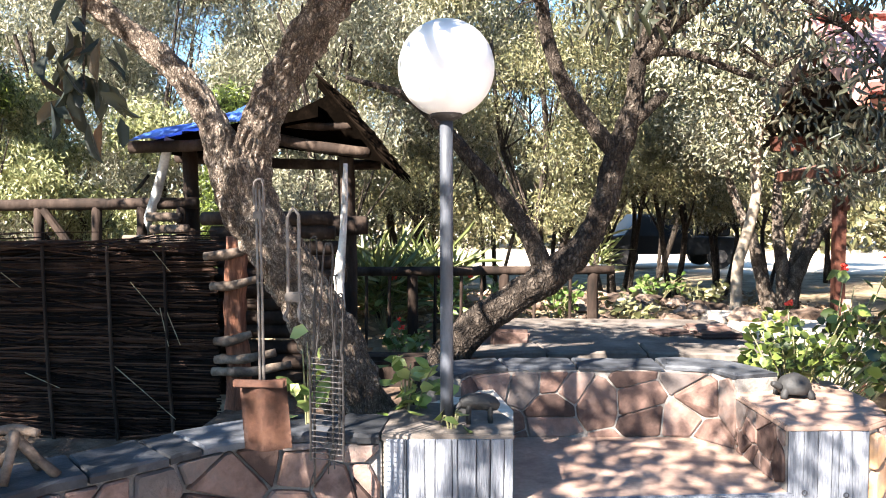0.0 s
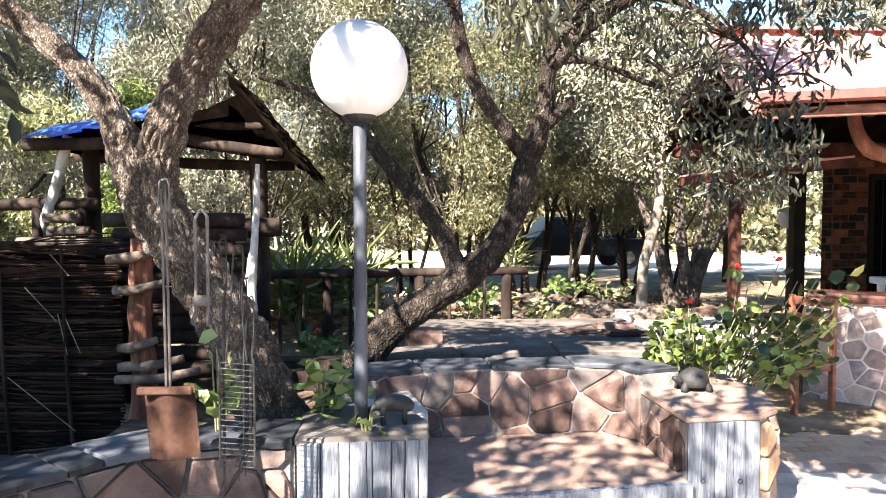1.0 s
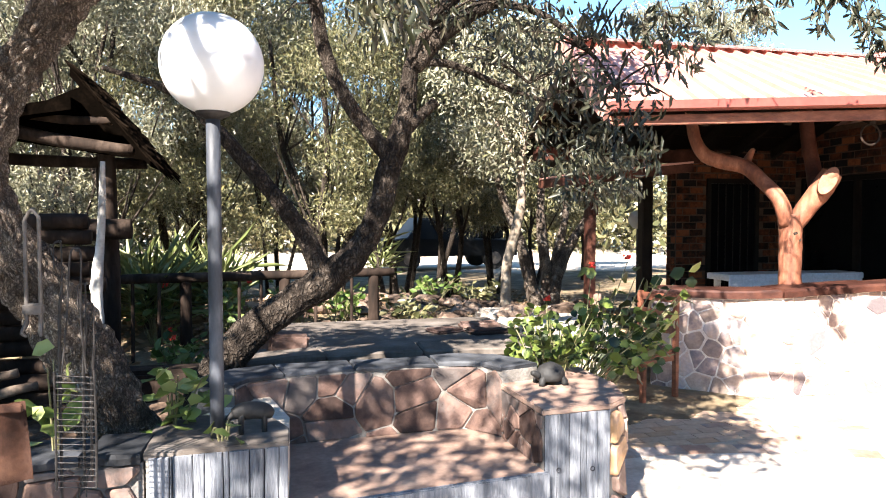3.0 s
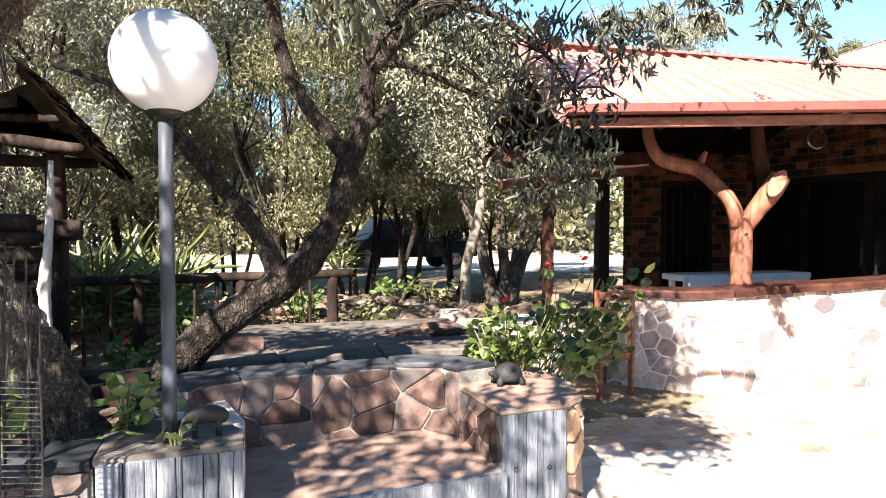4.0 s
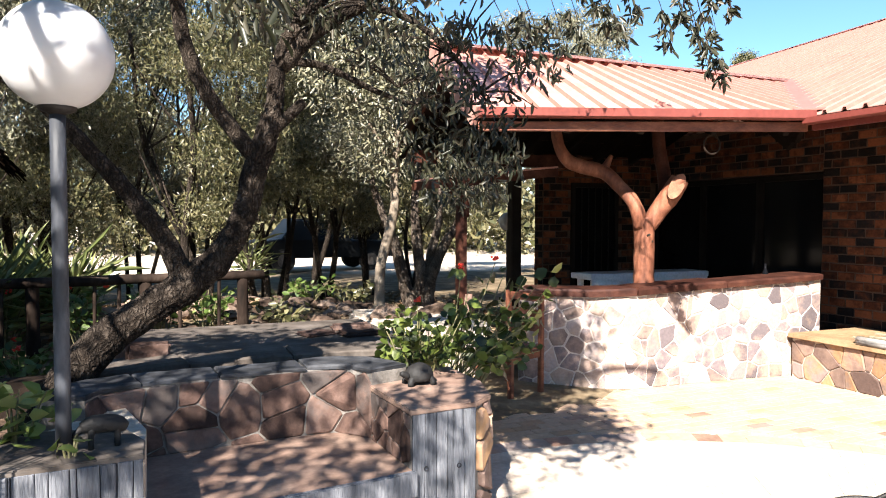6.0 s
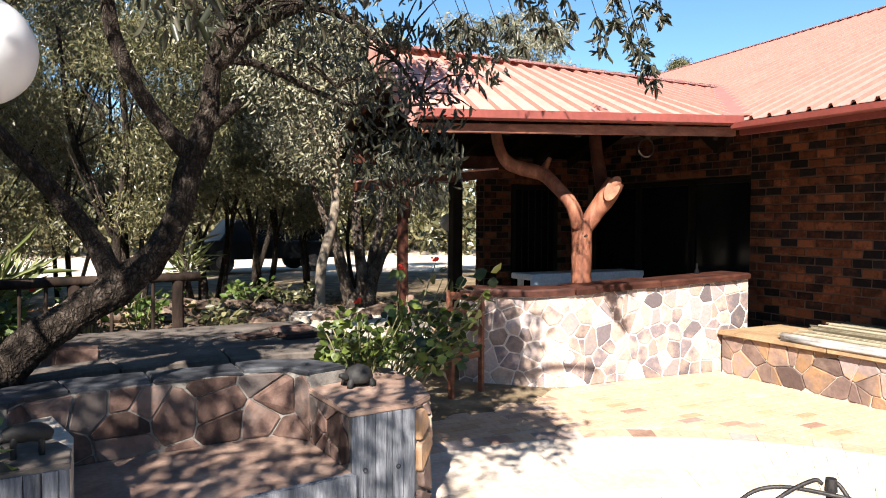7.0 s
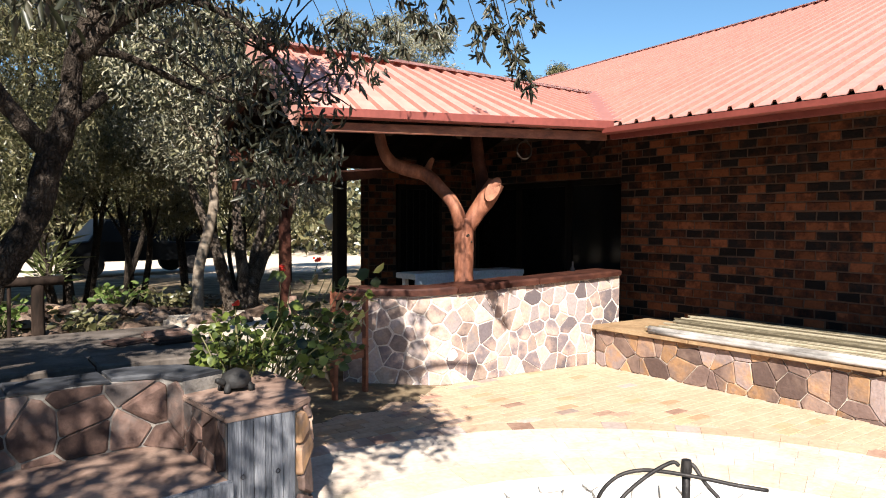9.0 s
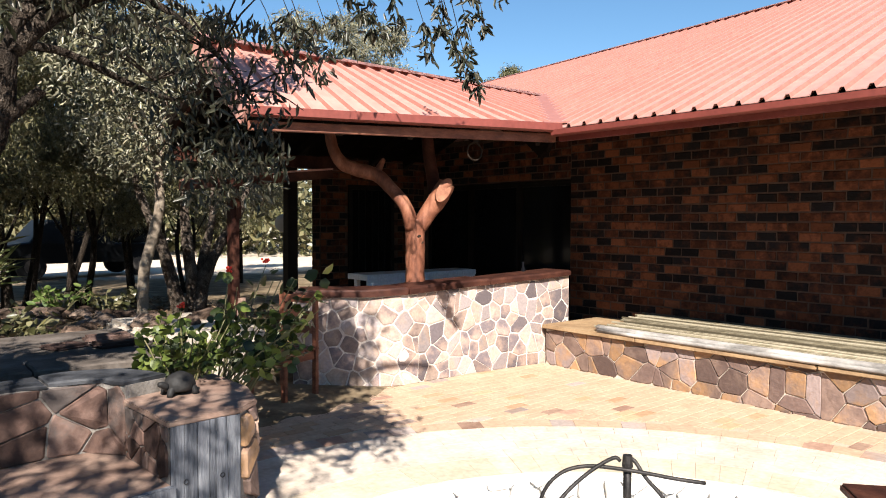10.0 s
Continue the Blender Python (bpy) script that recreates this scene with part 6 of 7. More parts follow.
# ---- lamp ----
def garden_lamp():
    g = thing("garden_lamp", "white opal globe lamp on a dark grey pole", "lamp")
    x, y = 0.002, 3.13
    part("pole", limbed([(x, y, 0.60, 0.030), (x, y, 1.2, 0.0295), (x, y, 1.985, 0.0295)], sides=20, n=3), M["pole"], g, smooth=True)
    bm = bmesh.new()
    prof = [(0.0305, 1.972), (0.04, 1.978), (0.068, 1.99), (0.072, 2.004), (0.066, 2.01), (0.0, 2.011)]
    n = 28
    rings = [[bm.verts.new((x + r * math.cos(2 * math.pi * k / n), y + r * math.sin(2 * math.pi * k / n), z)) for k in range(n)] for r, z in prof[:-1]]
    for a, b in zip(rings, rings[1:]):
        for k in range(n):
            bm.faces.new((a[k], a[(k + 1) % n], b[(k + 1) % n], b[k]))
    bm.faces.new(rings[-1])
    part("collar", bm, M["steel"], g, "dark metal collar", smooth=True)
    bm = bmesh.new()
    bmesh.ops.create_uvsphere(bm, u_segments=48, v_segments=28, radius=0.212)
    bmesh.ops.translate(bm, vec=(x, y, 2.203), verts=bm.verts)
    part("globe", bm, M["globe"], g, "dusty white opal globe", smooth=True)


garden_lamp()

# ---- left of the lamp: reed screen, log hut, tools ----
def reed_screen():
    s = thing("reed_screen", "dark brushwood screen of thin reeds bound with pale canes", "screen")
    rng = random.Random(4)
    vs, fs = [], []
    for k in range(950):
        x0 = rng.uniform(-5.2, -2.2)
        ln = rng.uniform(0.9, 1.9)
        x1 = min(x0 + ln, -1.62)
        z = rng.uniform(-0.02, 1.36)
        y = 4.6 + rng.uniform(-0.03, 0.03)
        r = rng.uniform(0.003, 0.0075)
        dz = rng.uniform(-0.11, 0.09)
        k0 = len(vs)
        for x, zz in ((x0, z), ((x0 + x1) / 2, z + dz + rng.uniform(-0.012, 0.012)), (x1, z + dz * 1.2)):
            for a in range(4):
                vs.append((x, y + r * math.cos(a * 1.571), zz + r * math.sin(a * 1.571)))
        for ring in (0, 4):
            fs += [(k0 + ring + a, k0 + ring + (a + 1) % 4, k0 + ring + 4 + (a + 1) % 4, k0 + ring + 4 + a) for a in range(4)]
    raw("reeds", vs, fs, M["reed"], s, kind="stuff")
    # near-black backing stands for the shade between the reeds
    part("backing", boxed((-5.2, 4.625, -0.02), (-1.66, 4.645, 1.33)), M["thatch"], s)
    for x in (-3.75, -2.79, -2.34, -1.95):
        part("cane", limbed([(x + 0.03, 4.555, 0.02, 0.013), (x, 4.55, 0.6, 0.012), (x - 0.02, 4.555, 1.36, 0.011)], sides=7), M["log"], s)
    for x, z, dx, dz in ((-2.2, 1.12, 0.2, -0.22), (-2.0, 0.95, 0.06, -0.26), (-1.96, 0.94, 0.1, -0.24), (-2.32, 0.55, 0.42, -0.35), (-3.1, 1.18, 0.14, -0.1), (-2.04, 1.33, 0.12, -0.14), (-2.95, 0.5, 0.25, -0.1)):
        part("stray_reed", rod((x, 4.55, z), (x + dx, 4.54, z + dz), 0.0035, 5, 0.002), M["straw"], s)
    for k in range(26):
        x = rng.uniform(-3.4, -1.8)
        part("stray_reed", rod((x, 4.58, 1.35 + rng.uniform(-0.03, 0.03)), (x + rng.uniform(0.25, 0.6), 4.55 + rng.uniform(-0.04, 0.04), 1.36 + rng.uniform(-0.06, 0.05)), 0.006, 5, 0.004), M["reed"], s)


def log_hut():
    h = thing("log_hut", "rough log hut with thatched roof, blue tarpaulin and railing", "hut")
    rng = random.Random(9)
    # stacked logs of the front
    for k in range(13):
        z = 0.34 + 0.1 * k
        a, b = -1.74 + rng.uniform(-0.12, 0.05), -0.84 + rng.uniform(-0.06, 0.06)
        part("log", limbed([(a, 4.86, z, 0.05), (-1.2, 4.86 + rng.uniform(-0.02, 0.02), z + rng.uniform(-0.012, 0.012), 0.052), (b, 4.86, z, 0.047)], sides=10, n=4, rough=0.1), M["log"], h, smooth=True)
    part("post", limbed([(-1.5, 4.58, 0.1, 0.085), (-1.48, 4.58, 0.5, 0.08), (-1.5, 4.58, 0.9, 0.072), (-1.47, 4.58, 1.42, 0.075)], sides=18, n=8, rough=0.2, freq=14), M["log_red"], h, "split red-brown log post", smooth=True)
    for z, x0, x1 in ((1.3, -1.66, -1.34), (1.1, -1.62, -1.32), (0.62, -1.6, -1.2), (0.54, -1.62, -1.1), (0.74, -1.6, -1.36)):
        part("cross_log", limbed([(x0, 4.48, z, 0.028), ((x0 + x1) / 2, 4.465, z + 0.01, 0.032), (x1, 4.49, z + 0.05, 0.024)], sides=10, n=4, rough=0.25, freq=16), M["log_brown"], h, smooth=True)
    # posts and beams of the roof
    for a, b, r, m in (((-2.86, 5.98, 1.3), (-2.44, 5.7, 2.2), 0.045, "log_white"), ((-2.45, 6.1, 0.2), (-2.45, 6.1, 2.3), 0.07, "log"), ((-1.05, 6.1, 0.2), (-1.05, 6.1, 2.1), 0.07, "log"), ((-1.15, 6.42, 0.2), (-1.15, 6.42, 2.1), 0.06, "log"), ((-2.6, 6.42, 0.2), (-2.6, 6.42, 2.2), 0.06, "log")):
        part("post", limbed([(*a, r), (*(Vector(a).lerp(Vector(b), 0.5) + Vector((0.02, 0, 0))), r * 0.95), (*b, r * 0.9)], sides=10, n=4, rough=0.1), M[m], h, smooth=True)
    for a, b, r in (((-2.74, 5.62, 2.12), (-1.6, 5.75, 2.2), 0.05), ((-1.75, 5.9, 2.24), (-0.8, 5.85, 2.08), 0.05), ((-1.7, 5.9, 2.36), (-0.95, 5.85, 2.3), 0.035), ((-2.7, 6.4, 2.1), (-0.8, 6.4, 2.02), 0.05), ((-2.0, 5.95, 1.5), (-0.85, 5.95, 1.48), 0.09)):
        part("beam", limbed([(*a, r), (*(Vector(a).lerp(Vector(b), 0.5) + Vector((0, 0, -0.02))), r), (*b, r * 0.9)], sides=10, n=4, rough=0.1), M["log"], h, smooth=True)
    # thatch: a solid roof with straw laid over it, shade put into its near-black colour
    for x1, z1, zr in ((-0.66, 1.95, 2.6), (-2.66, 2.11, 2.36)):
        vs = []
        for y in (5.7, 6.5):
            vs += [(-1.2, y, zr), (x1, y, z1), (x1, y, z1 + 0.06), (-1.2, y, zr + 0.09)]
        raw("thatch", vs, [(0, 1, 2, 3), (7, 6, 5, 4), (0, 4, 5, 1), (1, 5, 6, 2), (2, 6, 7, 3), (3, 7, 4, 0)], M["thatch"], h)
    # thatch filling the gable under the near slope, near black to stand for shade
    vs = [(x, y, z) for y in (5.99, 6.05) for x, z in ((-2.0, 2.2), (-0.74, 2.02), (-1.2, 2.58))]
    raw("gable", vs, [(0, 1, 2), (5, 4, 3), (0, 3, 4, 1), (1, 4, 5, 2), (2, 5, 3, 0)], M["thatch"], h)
    v2, f2 = [], []
    for k in range(700):
        x1, z1, zr = -0.66, 1.95, 2.69
        u = rng.random()
        a = Vector((-1.2 + (x1 + 1.2) * u, rng.uniform(5.5, 6.5), zr + (z1 + 0.07 - zr) * u))
        d = Vector((x1 + 1.2, 0, z1 + 0.07 - zr)).normalized() * rng.uniform(0.12, 0.26) + Vector((0, rng.uniform(-0.05, 0.05), rng.uniform(-0.02, 0.05)))
        w = Vector((0, 1, 0)) * rng.uniform(0.006, 0.014)
        k0 = len(v2)
        n_ = Vector((0, 0, 0.012))
        v2 += [a - w, a + w, a + d + w * 0.5, a + d - w * 0.5, a + n_, a + d + n_]
        f2 += [(k0, k0 + 1, k0 + 2, k0 + 3), (k0, k0 + 3, k0 + 5, k0 + 4), (k0 + 1, k0 + 4, k0 + 5, k0 + 2)]
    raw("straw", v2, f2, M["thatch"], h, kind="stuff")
    # tarpaulin over the long side
    bm = bmesh.new()
    g = [[bm.verts.new((-2.72 + 1.02 * i / 10, 5.5 + 1.0 * j / 8, 2.2 + 0.018 * i + j / 8 * (0.06 + 0.03 * i) + 0.03 * noise.noise(Vector((i * 0.7, j * 0.6, 2))) - (0.05 if j == 0 else 0))) for j in range(9)] for i in range(11)]
    for i in range(10):
        for j in range(8):
            bm.faces.new((g[i][j], g[i + 1][j], g[i + 1][j + 1], g[i][j + 1]))
    bmesh.ops.solidify(bm, geom=bm.faces[:], thickness=0.01)
    part("tarpaulin", bm, M["tarp"], h, "bright blue tarpaulin", smooth=True)
    # railing beside it
    part("rail", limbed([(-5.2, 5.9, 1.64, 0.05), (-3.6, 5.9, 1.66, 0.052), (-2.3, 5.9, 1.67, 0.05)], sides=10, n=5, rough=0.08), M["log"], h, smooth=True)
    part("rail", limbed([(-5.2, 5.95, 1.2, 0.05), (-3.6, 5.95, 1.22, 0.05), (-2.0, 5.95, 1.2, 0.05)], sides=10, n=5, rough=0.08), M["log"], h, smooth=True)
    for x in (-4.8, -3.72, -3.2, -2.8, -2.45):
        part("rail_post", limbed([(x, 5.9, 1.0, 0.045), (x + 0.01, 5.9, 1.66, 0.042)], sides=9, n=3, rough=0.1), M["log"], h, smooth=True)
    part("brace", limbed([(-3.66, 5.88, 1.62, 0.035), (-3.45, 5.88, 1.34, 0.035)], sides=8, n=2), M["log"], h)
    for x, z, dx in ((-2.55, 1.55, 0.14), (-2.5, 1.45, 0.16), (-2.6, 1.36, 0.3)):
        part("cross_log", limbed([(x - dx, 5.8, z, 0.04), (x + dx, 5.8, z, 0.04)], sides=9, n=3, rough=0.1), M["log_brown"], h, smooth=True)


def branch_post():
    t = thing("branch_post", "bleached crooked branch standing as a post", "post")
    part("shaft", limbed([(-0.80, 4.6, 0.35, 0.032), (-0.79, 4.6, 0.9, 0.03), (-0.80, 4.6, 1.15, 0.036), (-0.775, 4.6, 1.4, 0.024), (-0.76, 4.6, 1.65, 0.022), (-0.752, 4.6, 1.9, 0.013)], sides=10, n=5, rough=0.2, freq=20), M["log_white"], t, smooth=True)


def hook(bm, x, y, z, r=0.02, wire=0.004):
    limb(bm, [(x - r, y, z - 0.08, wire), (x - r, y, z, wire), (x, y, z + r, wire), (x + r, y, z, wire), (x + r, y, z - 0.16, wire)], sides=6, n=4)


def tools():
    y = 2.7
    s = thing("fire_shovel", "hanging fire shovel with long bare handle and rusty blade", "shovel", "fire tools")
    bm = bmesh.new()
    hook(bm, -0.705, y, 1.68, 0.018, 0.005)
    part("hook", bm, M["tool"], s)
    for dx in (-0.008, 0.007):
        part("handle", limbed([(-0.708 + dx, y, 1.66, 0.0055), (-0.703 + dx, y, 1.2, 0.0055), (-0.70 + dx, y, 0.87, 0.006)], sides=8, n=3), M["tool"], s)
    part("collar", boxed((-0.727, y - 0.012, 1.545), (-0.688, y + 0.012, 1.575), 0.004), M["tool"], s)
    bm = bmesh.new()
    n = 8
    g = [[bm.verts.new((-0.80 + 0.19 * i / n + 0.03 * j / n, y + 0.02 * math.cos(i / n * 6.28) - 0.03 * j / n, 0.905 - 0.27 * j / n + 0.01 * i / n)) for j in range(n + 1)] for i in range(n + 1)]
    for i in range(n):
        for j in range(n):
            bm.faces.new((g[i][j], g[i + 1][j], g[i + 1][j + 1], g[i][j + 1]))
    bmesh.ops.solidify(bm, geom=bm.faces[:], thickness=0.006)
    part("blade", bm, M["rust"], s, "rust-brown steel blade", smooth=True)
    bm = bmesh.new()
    box(bm, (-0.81, y - 0.03, 0.885), (-0.605, y - 0.012, 0.915), 0.004)
    part("rim", bm, M["rust"], s)
    t = thing("fire_tongs", "pair of long steel braai tongs hanging from the trunk", "tongs", "fire tools")
    for dx, top in ((0, 1.55), (0.045, 1.56)):
        part("arm", limbed([(-0.592 + dx, y, top, 0.007), (-0.592 + dx, y, 1.24, 0.007), (-0.594 + dx, y, 1.19, 0.008), (-0.605 + dx * 1.3, y - 0.01, 1.16, 0.007), (-0.59 + dx, y - 0.015, 1.145, 0.005)], sides=8, n=4), M["tool"], t)
    part("bridge", boxed((-0.605, y - 0.012, 1.22), (-0.535, y + 0.012, 1.26), 0.006), M["tool"], t)
    part("loop", limbed([(-0.592, y, 1.55, 0.006), (-0.57, y, 1.585, 0.006), (-0.547, y, 1.56, 0.006)], sides=8, n=4), M["tool"], t)
    for x, z0, z1, nm in ((-0.49, 1.46, 0.5, "fire_poker"), (-0.415, 1.31, 0.6, "braai_fork"), (-0.39, 1.24, 0.62, "braai_fork")):
        p = thing(nm, "thin dark steel rod with a looped end, hanging", "poker", "fire tools")
        bm = bmesh.new()
        hook(bm, x, y, z0, 0.012, 0.003)
        part("loop", bm, M["steel"], p)
        part("shaft", limbed([(x + 0.012, y, z0 - 0.14, 0.0055), (x, y, z0 - 0.3, 0.006), (x - 0.004, y, z1, 0.005)], sides=7, n=4), M["steel"], p)
        part("tip", limbed([(x - 0.004, y, z1 + 0.05, 0.004), (x - 0.022, y, z1, 0.003), (x - 0.024, y, z1 - 0.06, 0.003)], sides=6, n=3), M["steel"], p)
    g = thing("braai_grid", "hinged black wire braai grid hanging beside the trunk", "grid", "fire tools")
    for x in (-0.505, -0.375):
        part("side_rod", limbed([(x, y - 0.02, 1.02, 0.0045), (x + 0.002, y - 0.02, 0.8, 0.0045), (x, y - 0.02, 0.6, 0.0045)], sides=7, n=3), M["steel"], g)
    for k in range(19):
        z = 0.61 + 0.022 * k
        part("wire", rod((-0.507, y - 0.02, z), (-0.373, y - 0.02, z - 0.012), 0.0019, 5), M["steel"], g)
    part("handle", limbed([(-0.48, y - 0.02, 1.01, 0.004), (-0.46, y - 0.02, 1.2, 0.004), (-0.445, y - 0.02, 1.42, 0.004), (-0.425, y - 0.02, 1.45, 0.004), (-0.41, y - 0.02, 1.42, 0.004), (-0.415, y - 0.02, 1.2, 0.004), (-0.40, y - 0.02, 1.01, 0.004)], sides=6, n=4), M["steel"], g)
    # pegs in the trunk from which they hang
    eye = Vector((0.2, 0.0, 1.55))
    for p in ((-0.705, y, 1.7), (-0.57, y, 1.59), (-0.49, y, 1.475), (-0.40, y, 1.325), (-0.425, y - 0.02, 1.444)):
        g = thing("tool_peg", "thin steel peg driven into the trunk for hanging tools", "peg", "tool pegs")
        part("rod", rod(p, tuple(eye + (Vector(p) - eye) * 1.27), 0.005, 7), M["steel"], g)


def stick_stool():
    s = thing("stick_stool", "small stool of knotted brown driftwood on the coping", "stool")
    c = Vector((-1.48, 2.36, 0.625))
    for a, b in (((-0.12, 0.0, 0.0), (0.02, 0.03, 0.16)), ((0.0, -0.08, 0.0), (0.0, 0.0, 0.17)), ((0.13, 0.03, 0.0), (-0.03, 0.0, 0.16)), ((0.02, 0.1, 0.0), (0.0, 0.0, 0.15))):
        p, q = c + Vector(a), c + Vector(b)
        part("leg", limbed([(*p, 0.018), (*p.lerp(q, 0.5), 0.016), (*q, 0.02)], sides=8, n=3, rough=0.2, freq=20), M["log_brown"], s, smooth=True)
    part("seat", limbed([(*(c + Vector((-0.07, 0, 0.17))), 0.016), (*(c + Vector((0, 0.01, 0.175))), 0.02), (*(c + Vector((0.08, 0, 0.165))), 0.015)], sides=8, n=4, rough=0.2, freq=20), M["log_brown"], s, smooth=True)


reed_screen()
log_hut()
branch_post()
tools()
stick_stool()


# ---- garden behind the bench ----
def log_fence():
    f = thing("log_fence", "low dark pole fence with thin uprights behind the tree", "fence")
    y = 7.0
    part("top_rail", limbed([(-1.45, y, 1.0, 0.045), (-0.4, y, 1.01, 0.047), (0.5, y, 1.02, 0.045), (1.40, y, 1.03, 0.043)], sides=12, n=5, rough=0.08), M["log"], f, smooth=True)
    for x in (-1.25, -0.58, 0.33, 1.2):
        part("post", limbed([(x, y + 0.02, 0.1, 0.058), (x, y + 0.02, 0.6, 0.055), (x, y + 0.02, 1.05, 0.052)], sides=11, n=4, rough=0.1), M["log"], f, smooth=True)
    for x in (-1.05, -0.82, -0.36, -0.1, 0.1, 0.62, 0.97):
        part("upright", limbed([(x, y, 0.15, 0.017), (x + 0.01, y, 1.0, 0.016)], sides=8, n=3), M["log"], f)


def rock(x, y, z, s, seed, parent=None, name="rock"):
    r = random.Random(seed)
    bm = bmesh.new()
    bmesh.ops.create_icosphere(bm, subdivisions=2, radius=1)
    off = Vector((seed * 1.7, seed * 0.3, 0))
    sc = (r.uniform(0.8, 1.4), r.uniform(0.7, 1.2), r.uniform(0.5, 0.8))
    for v in bm.verts:
        k = 1 + 0.4 * noise.noise(v.co * 1.4 + off) + 0.16 * noise.noise(v.co * 4 + off)
        v.co = Vector((v.co.x * sc[0], v.co.y * sc[1], v.co.z * sc[2])) * k * s + Vector((x, y, z + s * 0.25))
    return part(name, bm, M["rock"], parent)


def ground_z(x, y):
    d = math.hypot(x - PIT[0], y - PIT[1])
    z = -0.03
    if d > 3.5:
        z += 0.6 * math.exp(-((x - 0.9) / 3.6) ** 2 - ((y - 8.7) / 2.3) ** 2) - 0.02 * max(0, min(1, (d - 12) / 10))
    return z


def rockery():
    r = random.Random(31)
    for i in range(290):
        x, y = (r.uniform(-0.6, 5.0), r.uniform(7.4, 10.4)) if i < 70 else (r.uniform(0.5, 3.5), r.uniform(7.1, 9.6))
        if x > 3.4 and y < 8.4 or math.hypot(x - 2.9, y - 8) < 0.3:
            continue
        s = 0.045 + 0.085 * r.random() ** 2
        ob = rock(x, y, ground_z(x, y) - 0.02, s, 300 + i)
        tagged(ob, "rough brown garden rock edging the bed", "rock", "garden rocks")
    for x, y, s in ((-0.62, 4.0, 0.11), (-0.3, 4.1, 0.09), (1.9, 7.0, 0.14), (2.6, 6.8, 0.16), (2.9, 6.6, 0.12), (3.2, 6.9, 0.15), (2.3, 7.2, 0.13), (-0.15, 3.75, 0.06)):
        ob = rock(x, y, 0.56 if 2.4 < x < 3.4 and y > 5.9 else max(ground_z(x, y), 0.38 if y < 5 else 0.2), s, int(1000 + x * 50))
        tagged(ob, "rough brown garden rock edging the bed", "rock", "garden rocks")


def broad_plant(name, label, x, y, z, stems, seed, height, spread, leaf, material, flowers=0, width=0.85, lean=(0, 0), per=6):
    """Soft stems with broad leaves at their ends."""
    r = random.Random(seed)
    rng = np.random.default_rng(seed)
    t = thing(name, label, "plant", at=(x, y, z))
    C, D = [], []
    tips = []
    for k in range(stems):
        a = r.uniform(0, 6.28)
        q = r.random() ** 0.6
        e = Vector((x + lean[0] * q + spread * q * math.cos(a), y + lean[1] * q + spread * q * math.sin(a), z + height * r.uniform(0.5, 1.0)))
        b = Vector((x + 0.25 * spread * q * math.cos(a), y + 0.25 * spread * q * math.sin(a), z - 0.02))
        m = b.lerp(e, 0.5) + Vector((0, 0, 0.06))
        part("stem", limbed([(*b, 0.006), (*m, 0.005), (*e, 0.003)], sides=6, n=3), M["stem"], t)
        tips.append(e)
        for _ in range(per):
            u = r.uniform(0.55, 1.05)
            C.append(b.lerp(e, u) + Vector((r.uniform(-0.07, 0.07), r.uniform(-0.07, 0.07), r.uniform(-0.03, 0.04))))
            D.append((r.uniform(-1, 1), r.uniform(-1, 1), r.uniform(-0.5, 0.5)))
    c, d = np.array(C), np.array(D)
    link_mesh("foliage", leaf_mesh("foliage", c, d, leaf * rng.uniform(0.6, 1.25, len(c)), width, rng, 0.2), M[material], t)
    for e in sorted(tips, key=lambda v: -v.z)[:flowers]:
        bm = bmesh.new()
        for k in range(10):
            bmesh.ops.create_icosphere(bm, subdivisions=1, radius=0.011, matrix=Matrix.Translation(e + Vector((r.uniform(-0.022, 0.022), r.uniform(-0.022, 0.022), 0.03 + r.uniform(-0.01, 0.02)))))
        part("flower", bm, M["petal"], t, "red flower head")
    return t


def spiky_plant(x, y, z, n, seed, ln=0.6):
    t = thing("spiky_plant", "fan-leaved yellow-green palm plant behind the fence", "plant", "spiky plants", at=(x, y, z))
    rng = np.random.default_rng(seed)
    c = np.repeat(np.array([[x, y, z]]), n, axis=0) + rng.normal(size=(n, 3)) * [0.05, 0.05, 0.12] + [0, 0, 0.15]
    a = rng.uniform(0, 6.28, n)
    d = np.stack([np.cos(a), np.sin(a), rng.uniform(-0.1, 1.6, n)], 1)
    link_mesh("foliage", leaf_mesh("foliage", c, d, ln * rng.uniform(0.5, 1.15, n), 0.034, rng, 0.1), M["leaf_palm"], t)
    part("stalk", limbed([(x, y, z - 0.1, 0.05), (x, y, z + 0.3, 0.045)], sides=9, n=3, rough=0.2), M["bark_dark"], t)


log_fence()
rockery()
broad_plant("geranium", "leggy green geranium bush with red flowers beside the bench arm", 2.02, 4.22, 0.42, 44, 3, 0.54, 0.58, 0.068, "leaf_geranium", 1, lean=(0.25, 0.05), per=12, width=0.95)
broad_plant("geranium", "leggy green geranium bush with red flowers beside the bench arm", 2.36, 4.5, 0.3, 22, 4, 0.95, 0.36, 0.095, "leaf_geranium", 2, lean=(0.45, 0.1), per=5, width=1.0)
broad_plant("leafy_seedling", "bright green broad-leaved seedling at the foot of the lamp", -0.22, 3.42, 0.5, 9, 6, 0.4, 0.24, 0.14, "leaf_bright", width=0.46, per=4)
broad_plant("leafy_seedling", "bright green broad-leaved seedling at the foot of the lamp", 0.03, 3.06, 0.61, 4, 9, 0.06, 0.09, 0.08, "leaf_bright", width=0.55, per=2)
broad_plant("leafy_seedling", "tall yellow-green seedling beside the leaning trunk", -0.62, 3.1, 0.45, 4, 7, 0.65, 0.06, 0.14, "leaf_bright", width=0.5, per=4)
